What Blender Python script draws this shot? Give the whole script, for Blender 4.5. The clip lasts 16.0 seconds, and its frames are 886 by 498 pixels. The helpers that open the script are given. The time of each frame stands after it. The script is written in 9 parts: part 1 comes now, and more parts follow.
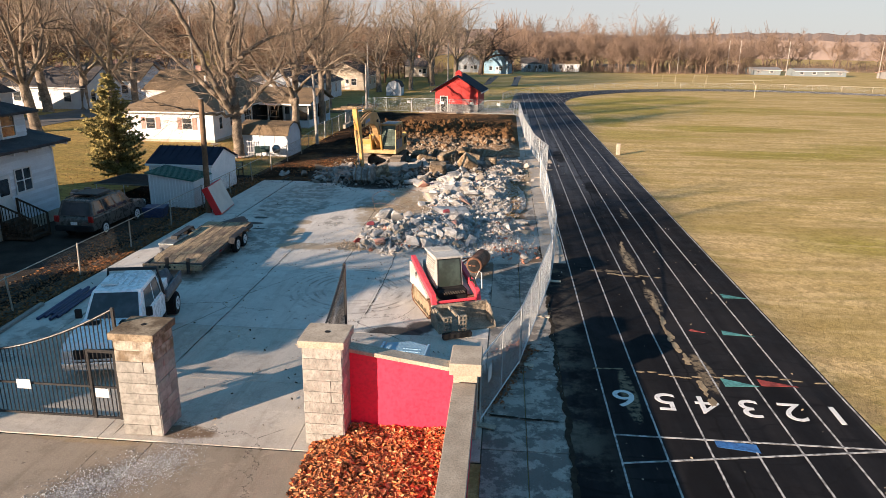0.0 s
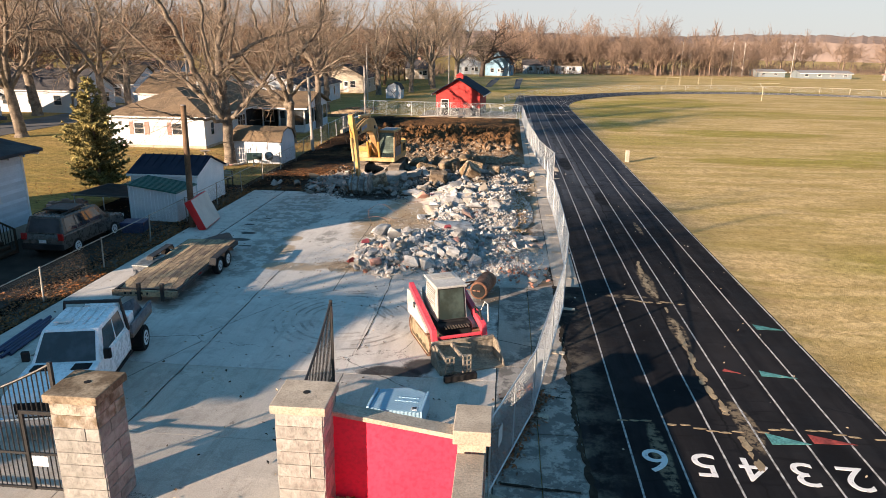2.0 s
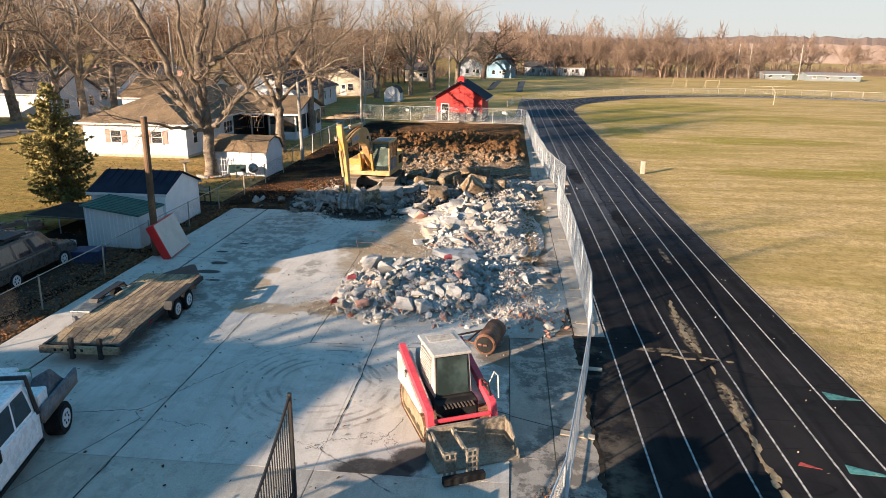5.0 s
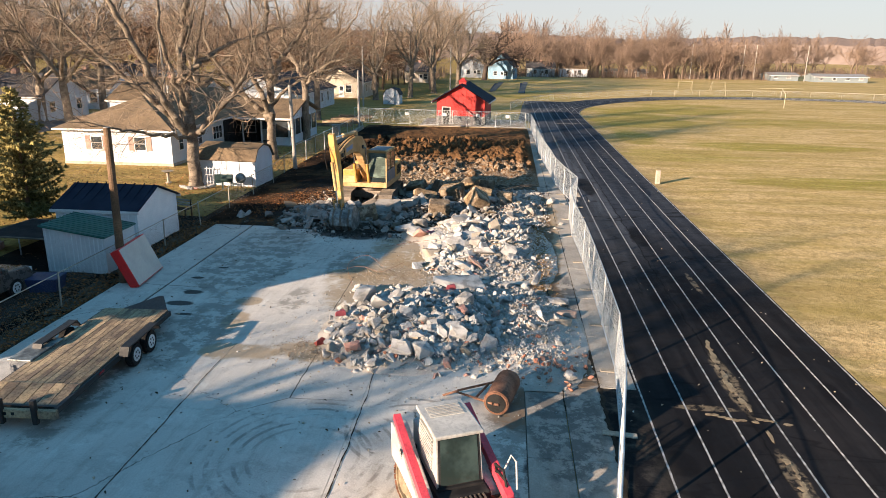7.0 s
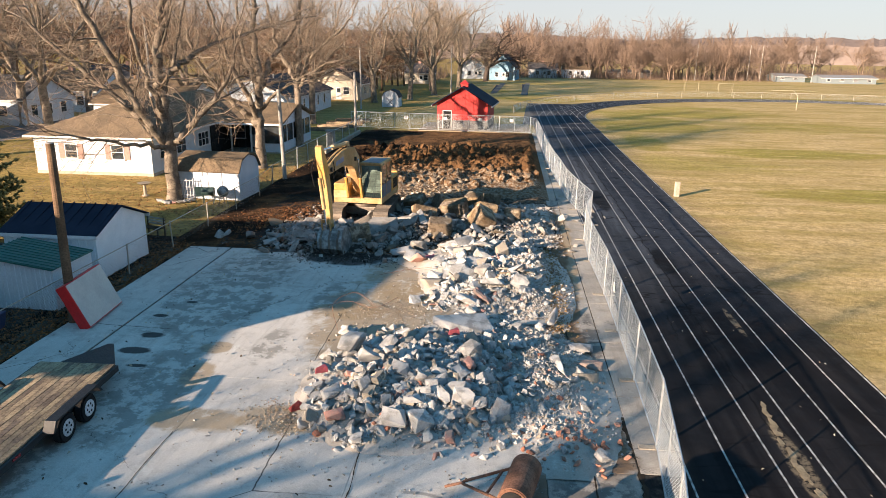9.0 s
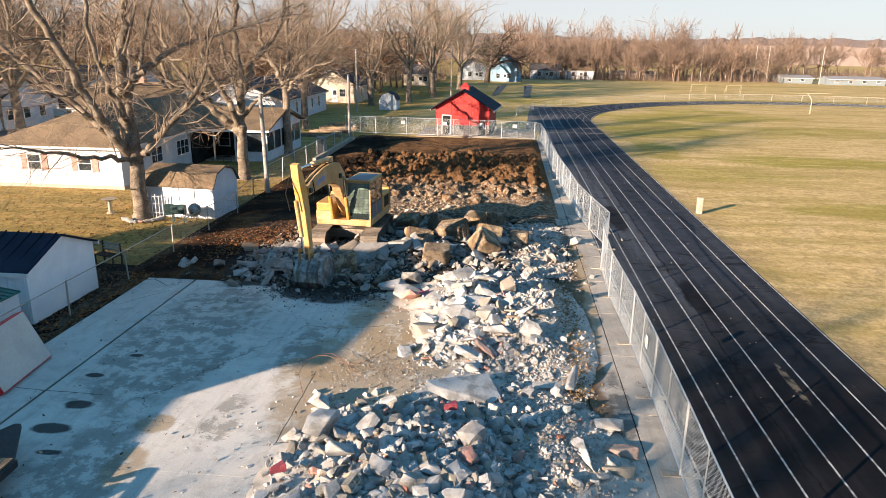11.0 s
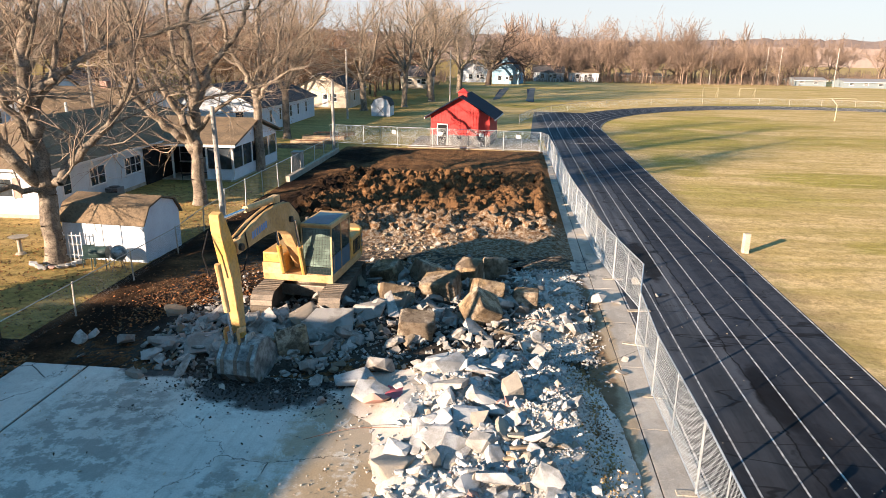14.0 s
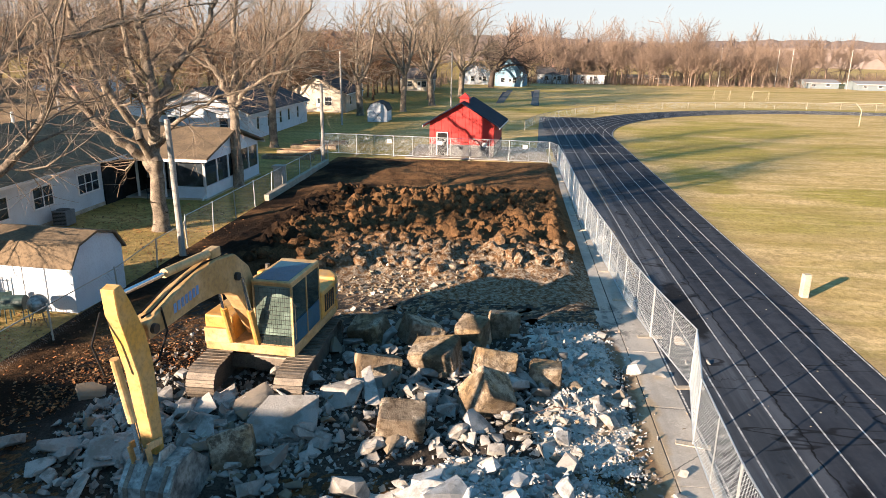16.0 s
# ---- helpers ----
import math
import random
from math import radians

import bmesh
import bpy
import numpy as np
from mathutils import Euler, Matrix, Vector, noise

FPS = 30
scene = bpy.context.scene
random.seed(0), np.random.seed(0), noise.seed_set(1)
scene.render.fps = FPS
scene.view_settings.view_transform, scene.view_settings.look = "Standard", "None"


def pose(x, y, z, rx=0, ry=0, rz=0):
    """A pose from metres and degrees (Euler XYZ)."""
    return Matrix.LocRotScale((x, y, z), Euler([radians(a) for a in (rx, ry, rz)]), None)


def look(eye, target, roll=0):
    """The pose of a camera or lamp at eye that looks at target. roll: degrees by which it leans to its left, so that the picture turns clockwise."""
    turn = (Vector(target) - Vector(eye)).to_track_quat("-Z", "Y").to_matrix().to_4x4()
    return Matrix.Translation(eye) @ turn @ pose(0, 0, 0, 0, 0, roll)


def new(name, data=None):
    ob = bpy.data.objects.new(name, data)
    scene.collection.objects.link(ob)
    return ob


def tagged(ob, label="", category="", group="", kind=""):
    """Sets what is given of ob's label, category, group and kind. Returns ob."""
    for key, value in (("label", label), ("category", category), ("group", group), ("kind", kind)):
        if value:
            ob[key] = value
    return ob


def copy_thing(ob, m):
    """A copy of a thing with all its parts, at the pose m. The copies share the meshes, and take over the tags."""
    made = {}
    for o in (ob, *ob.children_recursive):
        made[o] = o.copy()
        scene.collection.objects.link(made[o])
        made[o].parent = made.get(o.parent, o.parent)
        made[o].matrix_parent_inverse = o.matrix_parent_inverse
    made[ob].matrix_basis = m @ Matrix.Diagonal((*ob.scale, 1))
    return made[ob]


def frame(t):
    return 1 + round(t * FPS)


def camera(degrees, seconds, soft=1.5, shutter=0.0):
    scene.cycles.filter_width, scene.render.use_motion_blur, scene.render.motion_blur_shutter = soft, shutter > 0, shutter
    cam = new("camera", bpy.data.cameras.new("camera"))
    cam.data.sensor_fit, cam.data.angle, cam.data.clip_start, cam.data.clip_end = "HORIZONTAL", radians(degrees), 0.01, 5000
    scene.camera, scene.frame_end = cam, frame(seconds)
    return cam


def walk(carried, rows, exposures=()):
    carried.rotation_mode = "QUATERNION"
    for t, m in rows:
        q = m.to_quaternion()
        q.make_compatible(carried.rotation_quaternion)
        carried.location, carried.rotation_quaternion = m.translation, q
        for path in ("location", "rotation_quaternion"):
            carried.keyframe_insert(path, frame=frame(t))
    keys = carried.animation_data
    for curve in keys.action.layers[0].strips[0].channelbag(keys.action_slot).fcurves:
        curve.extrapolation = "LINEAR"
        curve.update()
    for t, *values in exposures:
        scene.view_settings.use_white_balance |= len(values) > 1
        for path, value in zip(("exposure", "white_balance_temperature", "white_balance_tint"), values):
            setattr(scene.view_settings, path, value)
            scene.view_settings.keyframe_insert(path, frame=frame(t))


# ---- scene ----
cam = camera(66.2, 16.0, 0.8)
# t, x, y, z, yaw, pitch, roll
PATH = [
    (0.0, 0.550, 0.051, 9.075, 1.10, -16.89, 0.74),
    (1.0, 0.468, 1.394, 9.089, 1.13, -16.82, 0.75),
    (2.0, 0.457, 2.777, 9.105, 1.15, -16.77, 0.76),
    (3.0, 0.460, 4.216, 9.121, 1.17, -16.73, 0.78),
    (4.0, 0.443, 5.725, 9.138, 1.19, -16.69, 0.79),
    (5.0, 0.394, 7.319, 9.155, 1.20, -16.67, 0.80),
    (6.0, 0.316, 9.009, 9.173, 1.21, -16.64, 0.81),
    (7.0, 0.224, 10.805, 9.192, 1.22, -16.63, 0.83),
    (8.0, 0.139, 12.718, 9.211, 1.23, -16.61, 0.84),
    (9.0, 0.082, 14.753, 9.231, 1.25, -16.60, 0.85),
    (10.0, 0.073, 16.917, 9.251, 1.27, -16.58, 0.86),
    (11.0, 0.124, 19.215, 9.273, 1.30, -16.57, 0.88),
    (12.0, 0.233, 21.650, 9.294, 1.34, -16.55, 0.89),
    (13.0, 0.384, 24.223, 9.317, 1.39, -16.53, 0.90),
    (14.0, 0.535, 26.934, 9.340, 1.44, -16.50, 0.92),
    (15.0, 0.622, 29.782, 9.364, 1.51, -16.46, 0.93),
    (16.0, 0.547, 32.764, 9.388, 1.60, -16.42, 0.94),]


def view(x, y, z, yaw, pitch, roll):
    a, p = radians(yaw), radians(pitch)
    ahead = Vector((-math.sin(a) * math.cos(p), math.cos(a) * math.cos(p), math.sin(p)))
    eye = Vector((x, y, z))
    return look(eye, eye + ahead, roll)


walk(cam, [(r[0], view(*r[1:])) for r in PATH],
     exposures=[(0.0, 1.5, 6250, 19), (3.0, 1.64, 6250, 18), (8.0, 1.67, 6200, 17), (13.0, 1.9, 6050, 17), (16.0, 1.93, 6050, 16)])

# ---- light ----
TURN = -3.9                       # the site's own axes: u across, v along the track
SITE = pose(0, 0, 0, 0, 0, TURN)
SUN_EL = 13.5
to_sun = SITE.to_3x3() @ Vector((-math.cos(radians(45)), -math.sin(radians(45)), 0))
sun_dir = Vector((to_sun.x, to_sun.y, math.tan(radians(SUN_EL)))).normalized()
world = bpy.data.worlds.new("sky")
scene.world = world
world.use_nodes = True
wn = world.node_tree
sky = wn.nodes.new("ShaderNodeTexSky")
sky.sky_type = "NISHITA"
sky.sun_disc = False
sky.sun_elevation = radians(SUN_EL)
sky.sun_rotation = math.atan2(sun_dir.x, sun_dir.y)
sky.air_density, sky.dust_density, sky.ozone_density = 1.0, 0.35, 1.0
wn.nodes["Background"].inputs["Strength"].default_value = 0.085
clear = wn.nodes.new("ShaderNodeMix")          # a cool clear winter sky
clear.data_type, clear.blend_type = "RGBA", "MULTIPLY"
clear.inputs[0].default_value = 1.0
clear.inputs[7].default_value = (0.62, 0.86, 0.86, 1.0)
soft = wn.nodes.new("ShaderNodeHueSaturation")
soft.inputs["Saturation"].default_value = 0.6
wn.links.new(sky.outputs[0], soft.inputs["Color"])
wn.links.new(soft.outputs[0], clear.inputs[6])
veil = wn.nodes.new("ShaderNodeMix")           # a thin even veil of high cloud
veil.data_type = "RGBA"
veil.inputs[0].default_value = 0.85
way = wn.nodes.new("ShaderNodeTexCoord")
up = wn.nodes.new("ShaderNodeSeparateXYZ")
wn.links.new(way.outputs["Generated"], up.inputs[0])
rise = wn.nodes.new("ShaderNodeMapRange")       # pale at the horizon, bluer overhead
for key, val in ((1, 0.07), (2, 0.26), (3, 0.0), (4, 1.0)):
    rise.inputs[key].default_value = val
wn.links.new(up.outputs[2], rise.inputs[0])
haze = wn.nodes.new("ShaderNodeMix")
haze.data_type = "RGBA"
haze.inputs[6].default_value = (2.42, 2.27, 2.18, 1.0)
haze.inputs[7].default_value = (0.36, 1.20, 2.02, 1.0)
wn.links.new(rise.outputs[0], haze.inputs[0])
wn.links.new(haze.outputs[2], veil.inputs[7])
wn.links.new(clear.outputs[2], veil.inputs[6])
wn.links.new(veil.outputs[2], wn.nodes["Background"].inputs["Color"])
sun = new("sun", bpy.data.lights.new("sun", "SUN"))
sun.data.energy, sun.data.angle, sun.data.color = 5.3, radians(0.5), (1.0, 0.77, 0.52)
sun.matrix_world = look(sun_dir * 50, (0, 0, 0))

# ---- node helpers ----


def sock(nt, node, key, val):
    if isinstance(val, bpy.types.NodeSocket):
        nt.links.new(val, node.inputs[key])
    else:
        node.inputs[key].default_value = val


def rgb(c):
    return (c[0], c[1], c[2], 1.0)


def n_noise(nt, vec, scale, detail=4.0, rough=0.55, distort=0.0):
    n = nt.nodes.new("ShaderNodeTexNoise")
    sock(nt, n, "Vector", vec)
    sock(nt, n, "Scale", scale)
    sock(nt, n, "Detail", detail)
    sock(nt, n, "Roughness", rough)
    sock(nt, n, "Distortion", distort)
    return n.outputs[0]


def n_map(nt, val, a, b, lo=0.0, hi=1.0):
    n = nt.nodes.new("ShaderNodeMapRange")
    n.interpolation_type = "SMOOTHSTEP"
    for k, v in zip(range(5), (val, a, b, lo, hi)):
        sock(nt, n, k, v)
    return n.outputs[0]


def n_mix(nt, fac, a, b):
    n = nt.nodes.new("ShaderNodeMix")
    n.data_type = "RGBA"
    sock(nt, n, 0, fac)
    sock(nt, n, 6, a if isinstance(a, bpy.types.NodeSocket) else rgb(a))
    sock(nt, n, 7, b if isinstance(b, bpy.types.NodeSocket) else rgb(b))
    return n.outputs[2]


def n_math(nt, op, a, b=0.0):
    n = nt.nodes.new("ShaderNodeMath")
    n.operation = op
    sock(nt, n, 0, a)
    sock(nt, n, 1, b)
    return n.outputs[0]


def n_coord(nt, vary=False):
    c = nt.nodes.new("ShaderNodeTexCoord").outputs["Object"]
    if vary:
        info = nt.nodes.new("ShaderNodeObjectInfo").outputs["Random"]
        add = nt.nodes.new("ShaderNodeVectorMath")
        add.operation = "ADD"
        nt.links.new(c, add.inputs[0])
        nt.links.new(n_math(nt, "MULTIPLY", info, 37.0), add.inputs[1])
        c = add.outputs[0]
    return c


def n_bump(nt, height, strength, dist=0.02):
    n = nt.nodes.new("ShaderNodeBump")
    sock(nt, n, "Height", height)
    sock(nt, n, "Strength", strength)
    sock(nt, n, "Distance", dist)
    return n.outputs[0]


def start(name):
    m = bpy.data.materials.new(name)
    m.use_nodes = True
    return m, m.node_tree, m.node_tree.nodes["Principled BSDF"]


def mat(name, a, b, scale=2.0, fine=25.0, rough=0.8, bump=0.25, metal=0.0, vary=True, dark=0.7, spec=None, island=0.0, dist=0.02):
    """Two colours mixed by a broad noise, darkened by a fine one, with relief."""
    m, nt, p = start(name)
    c = n_coord(nt, vary)
    big = n_map(nt, n_noise(nt, c, scale, 5.0), 0.35, 0.65)
    small = n_noise(nt, c, fine, 6.0, 0.65)
    col = n_mix(nt, big, a, b)
    mul = nt.nodes.new("ShaderNodeMix")
    mul.data_type, mul.blend_type = "RGBA", "MULTIPLY"
    shade = n_map(nt, small, 0.3, 0.6, dark, 1.05)
    if vary:
        r = nt.nodes.new("ShaderNodeObjectInfo").outputs["Random"]
        shade = n_math(nt, "MULTIPLY", shade, n_map(nt, r, 0.0, 1.0, 0.86, 1.1))
    if island:
        r = nt.nodes.new("ShaderNodeNewGeometry").outputs["Random Per Island"]
        shade = n_math(nt, "MULTIPLY", shade, n_map(nt, r, 0.0, 1.0, 1.0 - island, 1.0 + island))
    sock(nt, mul, 0, 1.0)
    nt.links.new(col, mul.inputs[6])
    comb = nt.nodes.new("ShaderNodeCombineColor")
    for k in range(3):
        nt.links.new(shade, comb.inputs[k])
    nt.links.new(comb.outputs[0], mul.inputs[7])
    nt.links.new(mul.outputs[2], p.inputs["Base Color"])
    sock(nt, p, "Roughness", n_map(nt, small, 0.3, 0.7, max(rough - 0.12, 0.03), min(rough + 0.1, 1.0)))
    p.inputs["Metallic"].default_value = metal
    p.inputs["Specular IOR Level"].default_value = (0.4 if rough < 0.7 else 0.12) if spec is None else spec
    if bump:
        nt.links.new(n_bump(nt, small, bump, dist), p.inputs["Normal"])
    return m


def glass(name, tint=(0.02, 0.025, 0.03), rough=0.06):
    m, nt, p = start(name)
    c = n_coord(nt, True)
    col = n_mix(nt, n_map(nt, n_noise(nt, c, 1.5), 0.4, 0.65), tint, (tint[0] * 2.2, tint[1] * 2.2, tint[2] * 2.2))
    nt.links.new(col, p.inputs["Base Color"])
    p.inputs["Roughness"].default_value = rough
    p.inputs["Specular IOR Level"].default_value = 0.7
    return m


# ---- mesh helpers ----


def thing(name, u, v, z=0.0, rz=0.0, label="", category="", group="", kind=""):
    ob = new(name)
    ob.empty_display_size = 0.2
    ob.matrix_world = SITE @ pose(u, v, z, 0, 0, rz)
    return tagged(ob, label, category, group, kind)


def mesh_of(name, bm, m):
    me = bpy.data.meshes.new(name)
    bm.normal_update()
    bm.to_mesh(me)
    bm.free()
    me.materials.append(m)
    return me


def part(name, bm, m, parent, label=""):
    ob = new(name, mesh_of(name, bm, m))
    ob.parent = parent
    return tagged(ob, label)


def solid(name, bm, m, label="", category="", group="", kind=""):
    """A thing of one mesh, whose vertices are in the site's axes."""
    ob = new(name, mesh_of(name, bm, m))
    ob.matrix_world = SITE
    return tagged(ob, label, category, group, kind)


def raw(name, verts, faces, m, parent=None, smooth=False):
    me = bpy.data.meshes.new(name)
    me.from_pydata(verts, [], faces)
    me.materials.append(m)
    if smooth:
        me.shade_smooth()
    ob = new(name, me)
    if parent:
        ob.parent = parent
    else:
        ob.matrix_world = SITE
    return ob


def B():
    return bmesh.new()


def box(bm, x0, x1, y0, y1, z0, z1, bev=0.0, m=None):
    t = Matrix.Translation(((x0 + x1) / 2, (y0 + y1) / 2, (z0 + z1) / 2)) @ Matrix.Diagonal((abs(x1 - x0), abs(y1 - y0), abs(z1 - z0), 1))
    vs = bmesh.ops.create_cube(bm, size=1.0, matrix=(m @ t) if m else t)["verts"]
    if bev:
        es = list({e for v in vs for e in v.link_edges})
        bmesh.ops.bevel(bm, geom=es, offset=bev, segments=2, profile=0.6, affect="EDGES")
    return bm


def cyl(bm, p0, p1, r0, r1=None, seg=12, caps=True):
    p0, p1 = Vector(p0), Vector(p1)
    d = p1 - p0
    m = Matrix.Translation((p0 + p1) / 2) @ d.to_track_quat("Z", "Y").to_matrix().to_4x4()
    bmesh.ops.create_cone(bm, cap_ends=caps, segments=seg, radius1=r0, radius2=r0 if r1 is None else r1, depth=d.length, matrix=m)
    return bm


def tube(bm, pts, r, seg=8):
    """One unbroken round bar through pts."""
    p = [Vector(q) for q in pts]
    ways = [(p[min(i + 1, len(p) - 1)] - p[max(i - 1, 0)]).normalized() for i in range(len(p))]
    side = ways[0].orthogonal().normalized()
    rings = []
    for q, w in zip(p, ways):
        side = (side - w * side.dot(w)).normalized()
        up = w.cross(side)
        rings.append([bm.verts.new(q + (side * math.cos(k * 6.2832 / seg) + up * math.sin(k * 6.2832 / seg)) * r) for k in range(seg)])
    for a, b in zip(rings, rings[1:]):
        for k in range(seg):
            bm.faces.new((a[k], a[(k + 1) % seg], b[(k + 1) % seg], b[k]))
    bm.faces.new(rings[0][::-1])
    bm.faces.new(rings[-1])
    return bm


def prism(bm, outline, axis, d0, d1, bev=0.0, m=None):
    """A flat outline pulled along axis from d0 to d1. Axis x: outline is (y, z); y: (x, z); z: (x, y)."""
    def at(p, d):
        q = (d, p[0], p[1]) if axis == "x" else (p[0], d, p[1]) if axis == "y" else (p[0], p[1], d)
        return m @ Vector(q) if m else Vector(q)
    lo = [bm.verts.new(at(p, d0)) for p in outline]
    hi = [bm.verts.new(at(p, d1)) for p in outline]
    fs = [bm.faces.new(lo), bm.faces.new(hi[::-1])]
    k = len(outline)
    for i in range(k):
        j = (i + 1) % k
        fs.append(bm.faces.new((lo[j], lo[i], hi[i], hi[j])))
    bmesh.ops.recalc_face_normals(bm, faces=fs)
    if bev:
        es = list({e for f in fs for e in f.edges})
        bmesh.ops.bevel(bm, geom=es, offset=bev, segments=2, profile=0.6, affect="EDGES")
    return bm


def heights(name, u0, u1, v0, v1, step, fn, m, skirt=0.0):
    """A sheet whose height is fn(u, v)."""
    nu, nv = max(2, int((u1 - u0) / step) + 1), max(2, int((v1 - v0) / step) + 1)
    us, vs = np.linspace(u0, u1, nu), np.linspace(v0, v1, nv)
    verts = [(u, v, fn(u, v)) for v in vs for u in us]
    faces = [(j * nu + i, j * nu + i + 1, (j + 1) * nu + i + 1, (j + 1) * nu + i) for j in range(nv - 1) for i in range(nu - 1)]
    return raw(name, verts, faces, m, smooth=True)


def fbm(u, v, s, octaves=4, seed=0.0):
    return noise.fractal(Vector((u * s, v * s, seed)), 1.0, 2.0, octaves)


def sstep(a, b, x):
    t = min(1.0, max(0.0, (x - a) / (b - a)))
    return t * t * (3 - 2 * t)

# ---- materials ----


def blob(nt, sep, wob, u, v, ru, rv, soft=0.35):
    """1 inside a wobbly ellipse, 0 outside."""
    a = n_math(nt, "DIVIDE", n_math(nt, "SUBTRACT", sep.outputs[0], u), ru)
    b = n_math(nt, "DIVIDE", n_math(nt, "SUBTRACT", sep.outputs[1], v), rv)
    d = n_math(nt, "ADD", n_math(nt, "MULTIPLY", a, a), n_math(nt, "MULTIPLY", b, b))
    d = n_math(nt, "ADD", d, n_math(nt, "MULTIPLY", n_math(nt, "SUBTRACT", wob, 0.5), 2.6))
    return n_map(nt, d, 1.0 - soft, 1.0 + soft, 1.0, 0.0)


def ground_mat():
    m, nt, p = start("dry_grass")
    c = n_coord(nt)
    sep = nt.nodes.new("ShaderNodeSeparateXYZ")
    nt.links.new(c, sep.inputs[0])
    stretch = nt.nodes.new("ShaderNodeMapping")
    stretch.inputs["Rotation"].default_value = (0, 0, radians(-38))
    stretch.inputs["Scale"].default_value = (0.5, 1.6, 1)
    nt.links.new(c, stretch.inputs[0])
    broad = n_noise(nt, stretch.outputs[0], 0.045, 5.0, 0.6)
    mid = n_noise(nt, stretch.outputs[0], 0.35, 5.0, 0.65)
    fine = n_noise(nt, c, 9.0, 5.0, 0.75)
    tan = n_mix(nt, n_map(nt, mid, 0.35, 0.66), (0.68, 0.495, 0.255), (0.57, 0.41, 0.17))
    green = n_mix(nt, n_map(nt, mid, 0.3, 0.7), (0.28, 0.25, 0.05), (0.43, 0.35, 0.09))
    # the far end of the field and the yards are greener; some patches are painted for long tree shadows
    wob = n_noise(nt, stretch.outputs[0], 0.3, 6.0, 0.68)
    far = 0.0
    for s in ((17.0, 106.0, 6.0, 12.0), (30.0, 126.0, 11.0, 10.0), (13.5, 88.0, 2.2, 7.0), (26.0, 82.0, 9.0, 3.0), (24.0, 62.0, 8.0, 2.5), (5.0, 150.0, 9.0, 10.0), (40.0, 160.0, 30.0, 4.0)):
        far = n_math(nt, "MAXIMUM", far, n_math(nt, "MULTIPLY", blob(nt, sep, wob, *s, 0.7), 0.17))
    yard = n_map(nt, sep.outputs[0], -12.0, -20.0, 0.0, 0.09)
    g = n_map(nt, n_math(nt, "ADD", broad, n_math(nt, "ADD", far, yard)), 0.52, 0.66)
    col = n_mix(nt, g, tan, green)
    col = n_mix(nt, n_map(nt, n_noise(nt, c, 1.3, 7.0, 0.8), 0.46, 0.62, 0.0, 0.4), col, (0.30, 0.22, 0.09))
    bare = n_map(nt, n_noise(nt, c, 0.8, 5.0, 0.7), 0.62, 0.72)
    edge = n_map(nt, n_math(nt, "ABSOLUTE", n_math(nt, "SUBTRACT", sep.outputs[0], 10.2)), 0.2, 2.0, 1.0, 0.0)
    col = n_mix(nt, n_math(nt, "MULTIPLY", n_math(nt, "MAXIMUM", n_math(nt, "MULTIPLY", bare, 0.5), n_math(nt, "MULTIPLY", edge, n_map(nt, mid, 0.4, 0.6))), 0.75), col, (0.42, 0.29, 0.16))
    col = n_mix(nt, n_map(nt, fine, 0.38, 0.62, 0.42, 0.0), col, (0.14, 0.10, 0.03))
    col = n_mix(nt, n_map(nt, n_noise(nt, stretch.outputs[0], 0.13, 7.0, 0.7), 0.46, 0.62, 0.0, 0.6), col, (0.31, 0.225, 0.075))
    rows = nt.nodes.new("ShaderNodeMapping")
    rows.inputs["Rotation"].default_value = (0, 0, radians(-35))
    rows.inputs["Scale"].default_value = (0.11, 0.5, 1)
    nt.links.new(c, rows.inputs[0])
    col = n_mix(nt, n_map(nt, n_noise(nt, rows.outputs[0], 1.0, 6.0, 0.7), 0.48, 0.62, 0.0, 0.55), col, (0.30, 0.235, 0.065))
    col = n_mix(nt, n_map(nt, n_noise(nt, rows.outputs[0], 2.3, 6.0, 0.75), 0.52, 0.66, 0.0, 0.45), col, (0.70, 0.52, 0.27))
    # the mown lawns of the houses are browner than the field
    lawn = n_map(nt, sep.outputs[0], -13.0, -17.0, 0.0, 0.75)
    col = n_mix(nt, lawn, col, n_mix(nt, n_map(nt, mid, 0.4, 0.6), (0.40, 0.26, 0.085), (0.25, 0.185, 0.06)))
    tuft = n_map(nt, n_noise(nt, c, 2.6, 6.0, 0.8), 0.44, 0.60)
    col = n_mix(nt, n_math(nt, "MULTIPLY", tuft, n_map(nt, sep.outputs[0], -11.0, -16.0, 0.25, 0.6)), col, (0.13, 0.095, 0.035))
    nt.links.new(col, p.inputs["Base Color"])
    p.inputs["Roughness"].default_value = 0.95
    p.inputs["Specular IOR Level"].default_value = 0.05
    nt.links.new(n_bump(nt, fine, 0.8, 0.08), p.inputs["Normal"])
    return m


